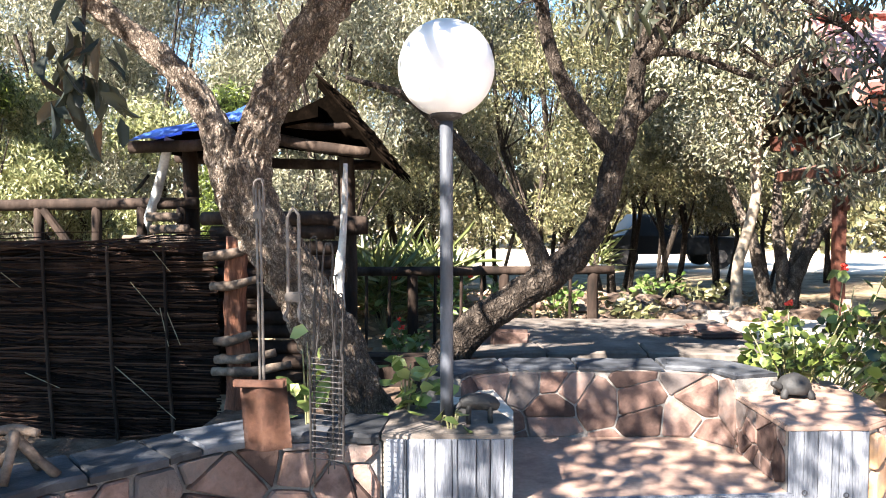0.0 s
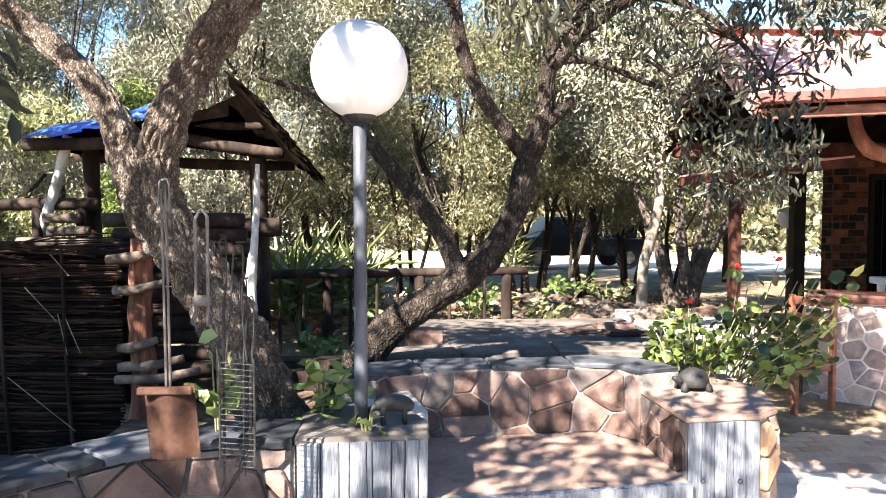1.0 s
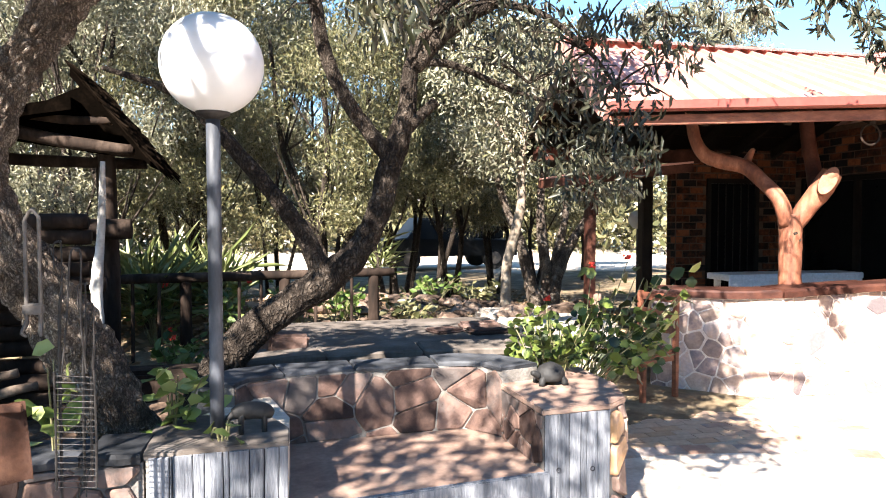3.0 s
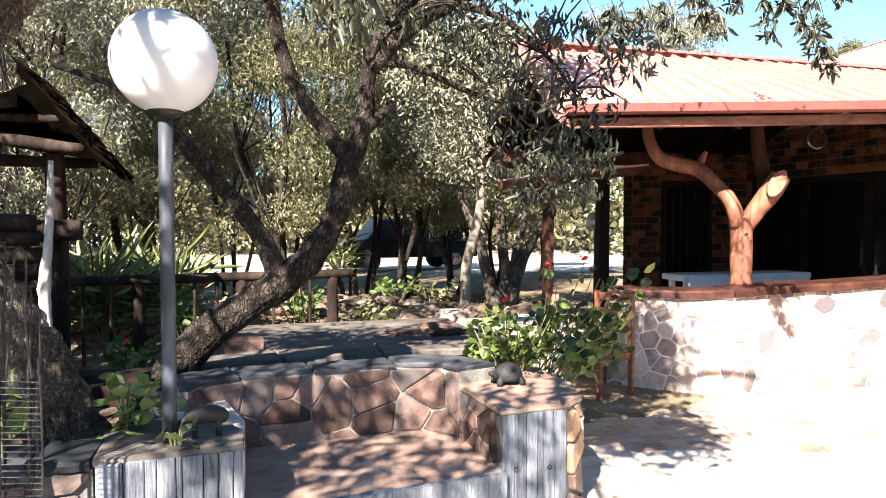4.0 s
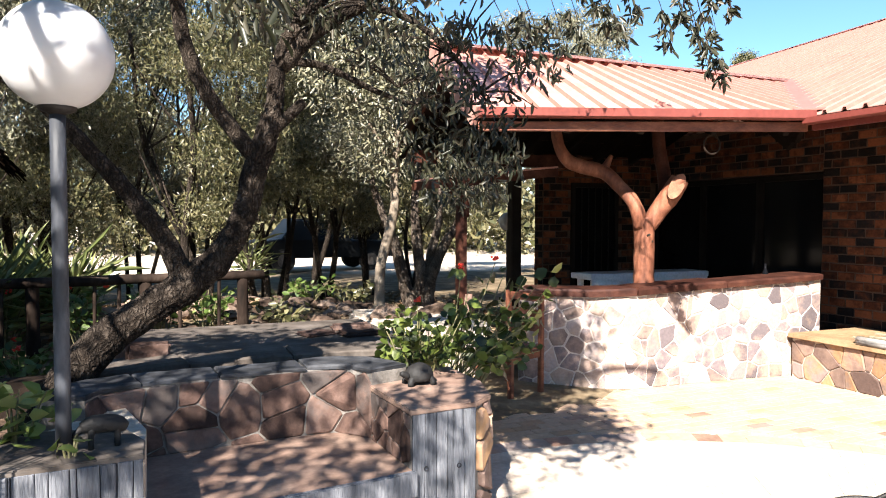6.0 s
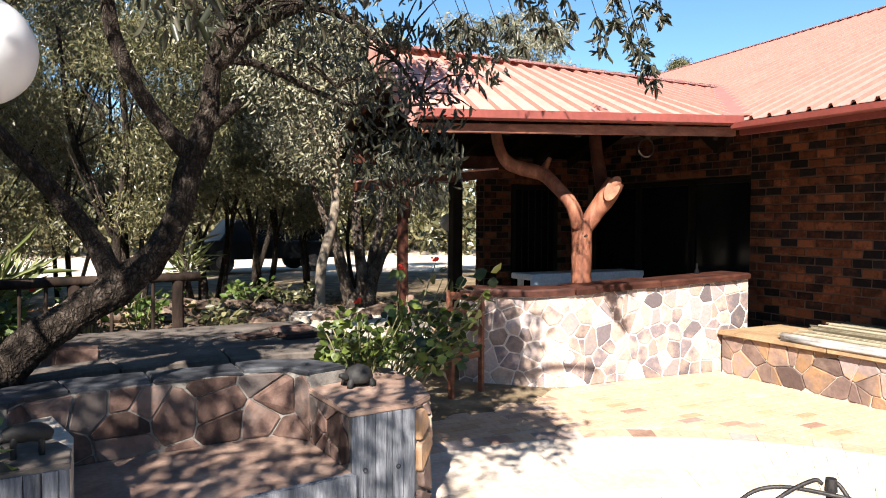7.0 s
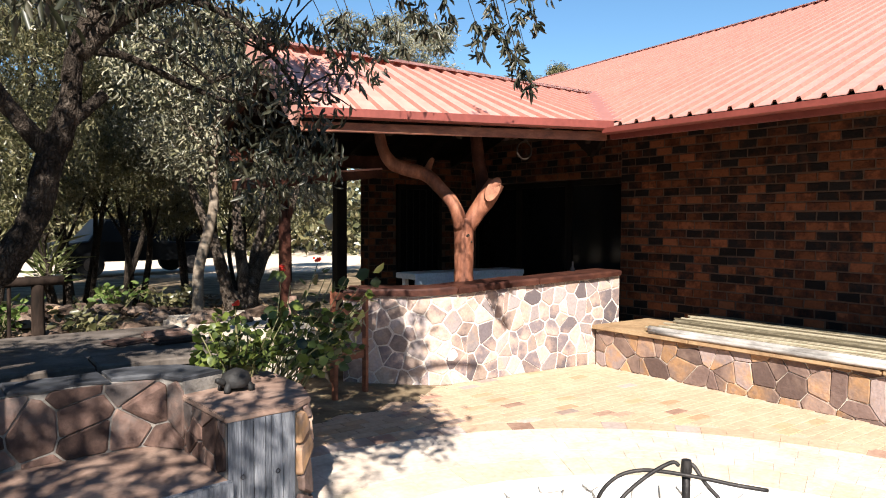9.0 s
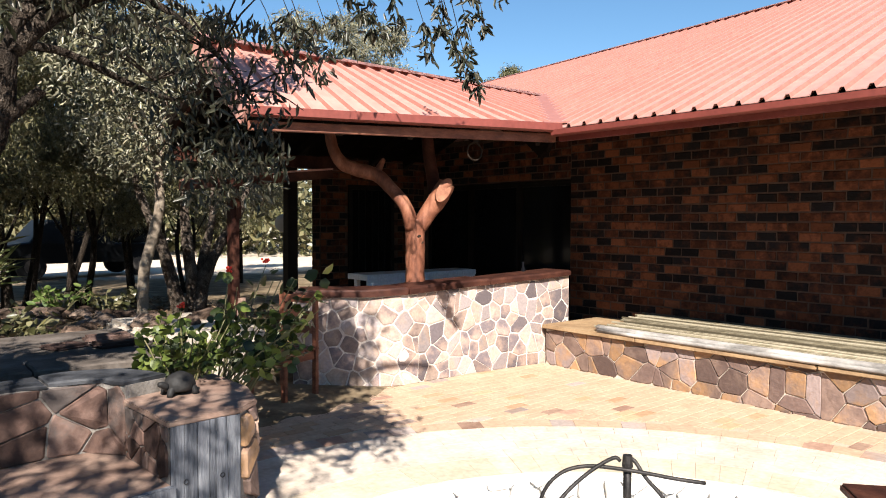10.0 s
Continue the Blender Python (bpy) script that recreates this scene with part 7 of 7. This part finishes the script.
for k, (x, y, h, s, f, m) in enumerate(((-0.9, 7.5, 0.6, 0.35, 1, "leaf_green"), (-0.2, 7.3, 0.55, 0.35, 2, "leaf_green"), (0.45, 7.5, 0.55, 0.4, 2, "leaf_green"), (0.9, 7.6, 0.4, 0.35, 0, "leaf_green"), (2.3, 9.4, 0.35, 0.45, 0, "leaf_green"), (3.0, 9.8, 0.35, 0.4, 0, "leaf_olive"),
                                        (-1.4, 6.6, 0.7, 0.3, 0, "leaf_olive"), (3.3, 7.0, 0.4, 0.3, 0, "leaf_green"), (-0.55, 6.3, 0.45, 0.3, 2, "leaf_green"), (1.6, 7.4, 0.35, 0.3, 0, "leaf_olive"))):
    broad_plant("garden_plant", "low green garden plant with broad leaves among rocks", x, y, max(0.1, ground_z(x, y)), 16, 50 + k, h, s, 0.1, m, f, width=0.6, per=7)
for x, y, n, s in ((-1.2, 8.3, 190, 1), (-0.85, 8.5, 170, 2), (-1.55, 8.4, 150, 3), (-0.4, 8.2, 110, 4), (-1.0, 7.6, 120, 6), (1.85, 11.2, 64, 5)):
    spiky_plant(x, y, 0.55 if n > 70 else 0.7 if y > 10 else 0.3, n, s, 0.6 if y > 10 else 0.72)


def litter():
    rng = np.random.default_rng(14)
    n = 5200
    x, y = rng.uniform(-3, 6, n), rng.uniform(6.9, 15, n)
    c = np.stack([x, y, np.array([ground_z(a, b) for a, b in zip(x, y)]) + 0.02], 1)
    d = rng.normal(size=(n, 3)) * [1, 1, 0.25]
    ob = link_mesh("leaf_litter", leaf_mesh("leaf_litter", c, d, rng.uniform(0.05, 0.12, n), 0.45, rng), M["leaf_litter"])
    tagged(ob, "dry brown fallen leaves under the trees", "leaf litter", "", "stuff")


litter()


# ---- figures on the bench arms ----
def tortoise():
    bm = bmesh.new()
    x, y, z = 1.76, 3.72, ARM_Z
    bmesh.ops.create_icosphere(bm, subdivisions=3, radius=1)
    for v in bm.verts:
        k = 1 + 0.06 * noise.noise(v.co * 4)
        v.co = Vector((v.co.x * 0.085 * k, v.co.y * 0.075 * k, max(v.co.z, -0.35) * 0.075 * k + 0.05))
    for dx, dy in ((-0.07, -0.05), (0.07, -0.05), (-0.07, 0.05), (0.07, 0.05)):
        limb(bm, [(dx, dy, 0.0, 0.018), (dx * 0.9, dy * 0.9, 0.03, 0.02), (dx * 0.6, dy * 0.6, 0.05, 0.018)], sides=8, n=2)
    limb(bm, [(-0.07, -0.02, 0.05, 0.02), (-0.105, -0.03, 0.07, 0.018), (-0.125, -0.035, 0.075, 0.012)], sides=8, n=2)
    bmesh.ops.translate(bm, vec=(x, y, z), verts=bm.verts)
    tagged(part("tortoise_figure", bm, M["flint"], smooth=True), "dark stone tortoise figure on the bench arm", "figure")


def beast():
    bm = bmesh.new()
    x, y, z = 0.15, 3.17, ARM_Z
    limb(bm, [(-0.09, 0, 0.088, 0.022), (-0.05, 0, 0.095, 0.036), (0.0, 0, 0.095, 0.038), (0.05, 0, 0.085, 0.036), (0.085, 0, 0.07, 0.02)], sides=12, n=4, rough=0.1, freq=20)
    for dx, dy in ((-0.055, -0.02), (-0.05, 0.02), (0.045, -0.02), (0.05, 0.02)):
        limb(bm, [(dx, dy, 0.0, 0.012), (dx, dy, 0.05, 0.012), (dx * 0.9, dy * 0.7, 0.09, 0.018)], sides=8, n=2)
    limb(bm, [(-0.08, 0, 0.09, 0.018), (-0.115, 0, 0.06, 0.012), (-0.12, 0, 0.02, 0.006)], sides=8, n=3)
    bmesh.ops.transform(bm, matrix=Matrix.Translation((x, y, z)) @ Matrix.Rotation(0.2, 4, "Z"), verts=bm.verts)
    tagged(part("animal_figure", bm, M["flint"], smooth=True), "small grey carved animal figure on the plinth", "figure")


tortoise()
beast()


# ---- verandah and yard ----
def fork_post():
    t = thing("forked_post", "reddish debarked forked tree trunk holding the verandah roof", "post")
    part("trunk", limbed([(4.86, 5.6, 0.2, 0.115), (4.86, 5.6, 0.9, 0.10), (4.86, 5.6, 1.2, 0.098), (4.86, 5.6, 1.45, 0.10), (4.85, 5.6, 1.6, 0.10)], sides=20, n=6, rough=0.08, freq=12), M["fork_wood"], t, smooth=True)
    part("limb", limbed([(4.82, 5.6, 1.5, 0.075), (4.74, 5.6, 1.72, 0.068), (4.69, 5.8, 1.92, 0.066), (4.6, 5.92, 2.05, 0.07), (4.45, 6.02, 2.1, 0.072), (4.33, 6.1, 2.15, 0.068), (4.25, 6.16, 2.27, 0.06), (4.22, 6.2, 2.45, 0.055), (4.2, 6.25, 2.8, 0.05)], sides=16, n=6, rough=0.08, freq=12), M["fork_wood"], t, smooth=True)
    part("limb", limbed([(4.6, 5.92, 2.06, 0.045), (4.65, 5.93, 2.14, 0.036), (4.7, 5.93, 2.22, 0.022)], sides=10, n=3), M["fork_wood"], t, smooth=True)
    bm = limbed([(4.88, 5.6, 1.48, 0.082), (4.98, 5.54, 1.66, 0.09), (5.06, 5.46, 1.82, 0.1), (5.12, 5.4, 1.97, 0.09)], sides=16, n=6, rough=0.06, freq=12)
    part("limb", bm, M["fork_wood"], t, smooth=True)
    # darker wood than the fork: shade under the roof put into the colour
    part("upper_limb", limbed([(5.12, 5.6, 1.86, 0.07), (5.19, 5.72, 2.05, 0.068), (5.2, 5.8, 2.3, 0.066), (5.18, 5.85, 2.8, 0.06)], sides=12, n=3), M["timber_dark"], t, smooth=True)
    bm = bmesh.new()
    bmesh.ops.create_circle(bm, cap_ends=True, radius=1, segments=24)
    nrm = Vector((-0.45, -0.85, 0.25)).normalized()
    axis = Vector((0.12, -0.12, 0.31))
    axis = (axis - nrm * axis.dot(nrm)).normalized()
    m = Matrix.Translation((5.033, 5.345, 1.893)) @ Matrix((axis.cross(nrm), axis, nrm)).transposed().to_4x4() @ Matrix.Diagonal((0.066, 0.14, 1, 1))
    bmesh.ops.transform(bm, matrix=m, verts=bm.verts)
    ret = bmesh.ops.extrude_face_region(bm, geom=bm.faces[:])
    for v in ret["geom"]:
        if isinstance(v, bmesh.types.BMVert):
            v.co -= nrm * 0.05
    bmesh.ops.recalc_face_normals(bm, faces=bm.faces)
    part("cut_face", bm, M["cut_wood"], t, "orange sawn face of the cut limb")
    for x, z, k in ((4.84, 1.42, 1.0), (4.88, 1.36, 0.7)):
        bm = bmesh.new()
        bmesh.ops.create_icosphere(bm, subdivisions=2, radius=0.02 * k, matrix=Matrix.Translation((x, 5.508, z)) @ Matrix.Diagonal((1.3, 0.35, 0.9, 1)))
        for v in bm.verts:
            v.co += 0.006 * noise.noise_vector(v.co * 60)
        part("knot", bm, M["bark_dark"], t)


def white_table():
    t = thing("long_table", "long white-painted table standing behind the bar", "table")
    part("top", boxed((5.16, 6.91, 0.86), (6.94, 7.35, 0.93), 0.008), M["white_paint"], t)
    part("apron", boxed((5.17, 6.92, 0.35), (6.93, 6.95, 0.86), 0.004), M["white_paint"], t)
    for x in (5.24, 6.82):
        for y in (6.96, 7.27):
            part("leg", boxed((x, y, 0.03), (x + 0.06, y + 0.06, 0.86), 0.005), M["white_paint"], t)
    b = thing("bottle", "small dark bottle standing on the bar", "bottle")
    bm = bmesh.new()
    n = 14
    prof = [(0.0, 0.922), (0.028, 0.922), (0.03, 0.93), (0.03, 1.03), (0.012, 1.07), (0.011, 1.12), (0.0, 1.12)]
    rings = [[bm.verts.new((6.28 + max(q, 0.001) * math.cos(6.283 * k / n), 5.42 + max(q, 0.001) * math.sin(6.283 * k / n), z)) for k in range(n)] for q, z in prof]
    for a, c in zip(rings, rings[1:]):
        for k in range(n):
            bm.faces.new((a[k], a[(k + 1) % n], c[(k + 1) % n], c[k]))
    part("glass", bm, M["glass_dark"], b, smooth=True)


def chair():
    c = thing("garden_chair", "worn red-brown slatted wooden chair beside the bar wall", "chair")
    x, y = 3.33, 5.53
    A = math.radians(-72)
    R = Matrix.Translation((x, y, 0.015)) @ Matrix.Rotation(A, 4, "Z")
    for lx in (-0.2, 0.2):
        part("leg", boxed((lx - 0.022, -0.22, 0), (lx + 0.022, -0.175, 0.41), 0.005, R), M["timber"], c)
        part("leg", boxed((lx - 0.022, 0.17, 0), (lx + 0.022, 0.215, 0.90), 0.005, R @ Matrix.Rotation(0.0, 4, "X")), M["timber"], c)
    for k in range(5):
        part("seat_slat", boxed((-0.225, -0.23 + 0.092 * k, 0.41), (0.225, -0.15 + 0.092 * k, 0.43), 0.004, R), M["timber"], c)
    part("front_rail", boxed((-0.18, -0.215, 0.33), (0.18, -0.195, 0.40), 0.004, R), M["timber"], c)
    for lx in (-0.2, 0.2):
        part("side_rail", boxed((lx - 0.012, -0.18, 0.33), (lx + 0.012, 0.17, 0.40), 0.004, R), M["timber"], c)
    for z in (0.55, 0.68, 0.82):
        part("back_slat", boxed((-0.18, 0.18, z), (0.18, 0.2, z + 0.07), 0.004, R), M["timber"], c)


def hanging_ring():
    h = thing("hanging_wreath", "small twisted vine ring hanging under the eave", "wreath")
    c = Vector((5.13, 5.0, 2.26))
    pts = [(c.x + 0.095 * math.cos(a), c.y, c.z + 0.085 * math.sin(a), 0.009 + 0.004 * math.sin(7 * a)) for a in np.linspace(-0.2, 6.15, 16)]
    part("ring", limbed(pts, sides=7, n=3, rough=0.2, freq=30), M["log"], h)
    part("cord", rod((c.x, c.y, c.z + 0.085), (c.x, c.y, 2.43), 0.003, 5), M["log"], h)


def porch():
    p = thing("side_porch", "small red-roofed side porch on dark timber posts", "porch")
    beam("roof_sheet", (3.26, 7.3, 2.03), (4.6, 7.3, 2.17), 1.08, 0.02, M["roof"], p, 0.004)
    for k in range(4):
        beam("rafter", (3.28, 6.95 + 0.24 * k, 2.008), (4.6, 6.95 + 0.24 * k, 2.168), 0.05, 0.09, M["timber_dark"], p)
    beam("fascia", (3.26, 6.79, 2.0), (4.6, 6.79, 2.16), 0.03, 0.1, M["timber_dark"], p, 0.004)
    part("end_board", boxed((3.24, 6.8, 1.91), (3.27, 7.8, 2.0), 0.004), M["timber_dark"], p)
    part("post", boxed((3.5, 7.02, 0.35), (3.6, 7.12, 1.98), 0.008), M["timber_dark"], p, "red-brown square post")
    part("downpipe", limbed([(3.3, 6.85, 1.88, 0.028), (3.45, 6.9, 1.84, 0.028), (3.56, 6.96, 1.76, 0.028), (3.57, 6.98, 1.6, 0.028)], sides=10, n=4), M["timber_dark"], p, smooth=True)
    part("footing", limbed([(3.5, 7.0, 0.3, 0.1), (3.6, 7.06, 0.45, 0.075), (3.62, 7.06, 0.75, 0.06)], sides=12, n=3), M["slab"], p, smooth=True)
    part("post", boxed((4.72, 8.05, 0.0), (4.86, 8.19, 2.35), 0.008), M["frame_dark"], p, "dark timber post")
    beam("lintel", (3.3, 8.1, 2.42), (5.5, 8.1, 2.42), 0.14, 0.16, M["timber_dark"], p)
    g = thing("small_globe_lamp", "small white globe lamp on a slim post", "lamp")
    bm = bmesh.new()
    bmesh.ops.create_uvsphere(bm, u_segments=24, v_segments=14, radius=0.125, matrix=Matrix.Translation((4.95, 8.6, 1.55)))
    part("globe", bm, M["globe"], g, smooth=True)
    part("pole", rod((4.95, 8.6, -0.02), (4.95, 8.6, 1.44), 0.02, 10), M["pole"], g)


def mat_on_seat():
    m = thing("reed_mat", "long straw-coloured reed mat laid along the stone seat", "mat")
    r = random.Random(6)
    vs, fs = [], []
    for k in range(46):
        x = 6.37 + 0.87 * k / 45
        z = 0.475 + 0.07 * k / 45 + r.uniform(0, 0.014)
        rad = r.uniform(0.009, 0.013)
        k0 = len(vs)
        ends = 4.55 - 0.25 * (k % 7) / 7 - r.uniform(0, 0.15)
        st = [ends - (ends + 1.5) * u for u in np.linspace(0, 1, 8)]
        for y in st:
            zz = z + r.uniform(-0.003, 0.004)
            for a in range(5):
                vs.append((x + rad * math.cos(a * 1.2566), y, zz + rad * math.sin(a * 1.2566)))
        for q in range(7):
            fs += [(k0 + 5 * q + a, k0 + 5 * q + (a + 1) % 5, k0 + 5 * q + 5 + (a + 1) % 5, k0 + 5 * q + 5 + a) for a in range(5)]
    raw("reeds", vs, fs, M["straw"], m, kind="stuff")
    p = thing("wooden_pole", "long bleached grey pole lying along the edge of the seat", "pole")
    part("shaft", limbed([(6.32, 4.4, 0.478, 0.034), (6.3, 3.0, 0.48, 0.036), (6.29, 1.0, 0.481, 0.036), (6.29, -1.6, 0.48, 0.034)], sides=14, n=6, rough=0.05), M["log_grey"], p, smooth=True)
    p = thing("wooden_pole", "thin bleached grey pole lying along the edge of the seat", "pole")
    part("shaft", limbed([(6.255, 4.35, 0.464, 0.018), (6.24, 2.0, 0.466, 0.02), (6.24, -1.6, 0.464, 0.018)], sides=10, n=6, rough=0.05), M["log_grey"], p, smooth=True)


def grill_stand():
    g = thing("pot_stand", "black wrought-iron pot stand with bent arms in the fire pit", "stand")
    c = Vector((2.9, 1.62, 0.55))
    part("post", limbed([(c.x, c.y, -0.46, 0.018), (c.x, c.y, 0.1, 0.017), (c.x, c.y, c.z - 0.01, 0.018)], sides=10, n=3), M["steel"], g, smooth=True)
    bm = bmesh.new()
    bmesh.ops.create_cone(bm, cap_ends=True, segments=14, radius1=0.024, radius2=0.02, depth=0.05, matrix=Matrix.Translation(c))
    part("hub", bm, M["steel"], g)
    right, fwd = Vector((0.74, -0.67, 0)), Vector((0.67, 0.74, 0))
    def P(u, v, w, r=0.0085):
        q = c + right * u + fwd * v + Vector((0, 0, w))
        return (*q, r)
    part("arm", limbed([P(-0.03, 0, 0.0), P(-0.06, 0, 0.012), P(-0.16, -0.04, -0.03), P(-0.27, -0.1, -0.1), P(-0.36, -0.16, -0.2), P(-0.38, -0.18, -0.34)], sides=8, n=5), M["steel"], g, smooth=True)
    part("arm", limbed([P(0.0, 0, 0.012), P(0.03, 0, 0.0), P(0.07, -0.03, -0.06), P(0.14, -0.06, -0.14), P(0.2, -0.1, -0.25), P(0.24, -0.12, -0.42)], sides=8, n=5), M["steel"], g, smooth=True)
    part("arm", limbed([P(-0.36, -0.04, -0.3), P(-0.37, -0.03, -0.16), P(-0.3, -0.02, -0.06), P(-0.18, -0.01, -0.022), P(0.0, -0.03, -0.03), P(0.18, -0.05, -0.055), P(0.31, -0.06, -0.07)], sides=8, n=5), M["steel"], g, smooth=True)


def low_stool():
    s = thing("wood_block_seat", "low dark brown wooden block seat on the pit's rim", "stool")
    R = Matrix.Translation((4.42, 0.93, 0.02)) @ Matrix.Rotation(math.radians(-50), 4, "Z")
    part("top", boxed((-0.35, -0.17, 0.14), (0.35, 0.17, 0.19), 0.012, R), M["timber_dark"], s)
    for x in (-0.27, 0.27):
        part("support", boxed((x - 0.04, -0.14, 0), (x + 0.04, 0.14, 0.14), 0.008, R), M["timber_dark"], s)


fork_post()
white_table()
chair()
hanging_ring()
porch()
mat_on_seat()
grill_stand()
low_stool()


# ---- parked vehicles across the yard ----
def pickup(x, y, turn, label):
    v = thing("parked_vehicle", label, "car", "parked cars", at=(x, y, 0))
    R = Matrix.Translation((x, y, -0.05)) @ Matrix.Rotation(turn, 4, "Z")
    bm = bmesh.new()
    out = [(-2.2, 0.45), (-2.2, 0.95), (-0.7, 1.0), (-0.45, 1.62), (1.0, 1.66), (1.5, 1.05), (2.25, 0.95), (2.3, 0.45)]
    rings = []
    for yy, k in ((-0.85, 0.94), (-0.8, 1.0), (0.8, 1.0), (0.85, 0.94)):
        rings.append([bm.verts.new((px, yy * (0.86 if pz > 1.3 else 1.0), 0.45 + (pz - 0.45) * k)) for px, pz in out])
    n = len(out)
    for a, b in zip(rings, rings[1:]):
        for k in range(n):
            bm.faces.new((a[k], a[(k + 1) % n], b[(k + 1) % n], b[k]))
    bm.faces.new(rings[0][::-1])
    bm.faces.new(rings[-1])
    bmesh.ops.recalc_face_normals(bm, faces=bm.faces)
    bmesh.ops.transform(bm, matrix=R, verts=bm.verts)
    part("body", bm, M["paint_dark"], v)
    for px in (-0.25, 0.5):
        bm = boxed((px - 0.3, -0.83, 1.08), (px + 0.32, -0.80, 1.5), 0.01, R)
        part("side_window", bm, M["glass_dark"], v)
    for px in (-2.1, -0.75):
        for py in (-0.72, 0.72):
            part("cage_post", boxed((px - 0.03, py - 0.03, 0.95), (px + 0.03, py + 0.03, 1.72), 0.008, R), M["paint_dark"], v)
    for py in (-0.72, 0.72):
        part("cage_rail", boxed((-2.13, py - 0.03, 1.72), (-0.72, py + 0.03, 1.78), 0.008, R), M["paint_dark"], v)
        part("cage_rail", boxed((-2.13, py - 0.025, 1.3), (-0.72, py + 0.025, 1.36), 0.008, R), M["paint_dark"], v)
    part("bench_seat", boxed((-1.8, -0.66, 0.98), (-1.2, 0.66, 1.4), 0.05, R), M["rubber"], v)
    part("bumper", boxed((2.28, -0.75, 0.45), (2.4, 0.75, 0.62), 0.02, R), M["tool"], v)
    for px in (-1.4, 1.45):
        for py in (-0.78, 0.78):
            bm = bmesh.new()
            bmesh.ops.create_cone(bm, cap_ends=True, segments=20, radius1=0.36, radius2=0.36, depth=0.22, matrix=R @ Matrix.Translation((px, py, 0.38)) @ Matrix.Rotation(radians(90), 4, "X"))
            w = part("wheel", bm, M["rubber"], v)
            bm = bmesh.new()
            bmesh.ops.create_cone(bm, cap_ends=True, segments=16, radius1=0.2, radius2=0.17, depth=0.05, matrix=R @ Matrix.Translation((px, py * 1.13, 0.38)) @ Matrix.Rotation(radians(90), 4, "X"))
            part("rim", bm, M["tool"], w)


pickup(5.6, 22.5, math.pi + 0.1, "black open safari pickup with a roll cage, parked across the yard")
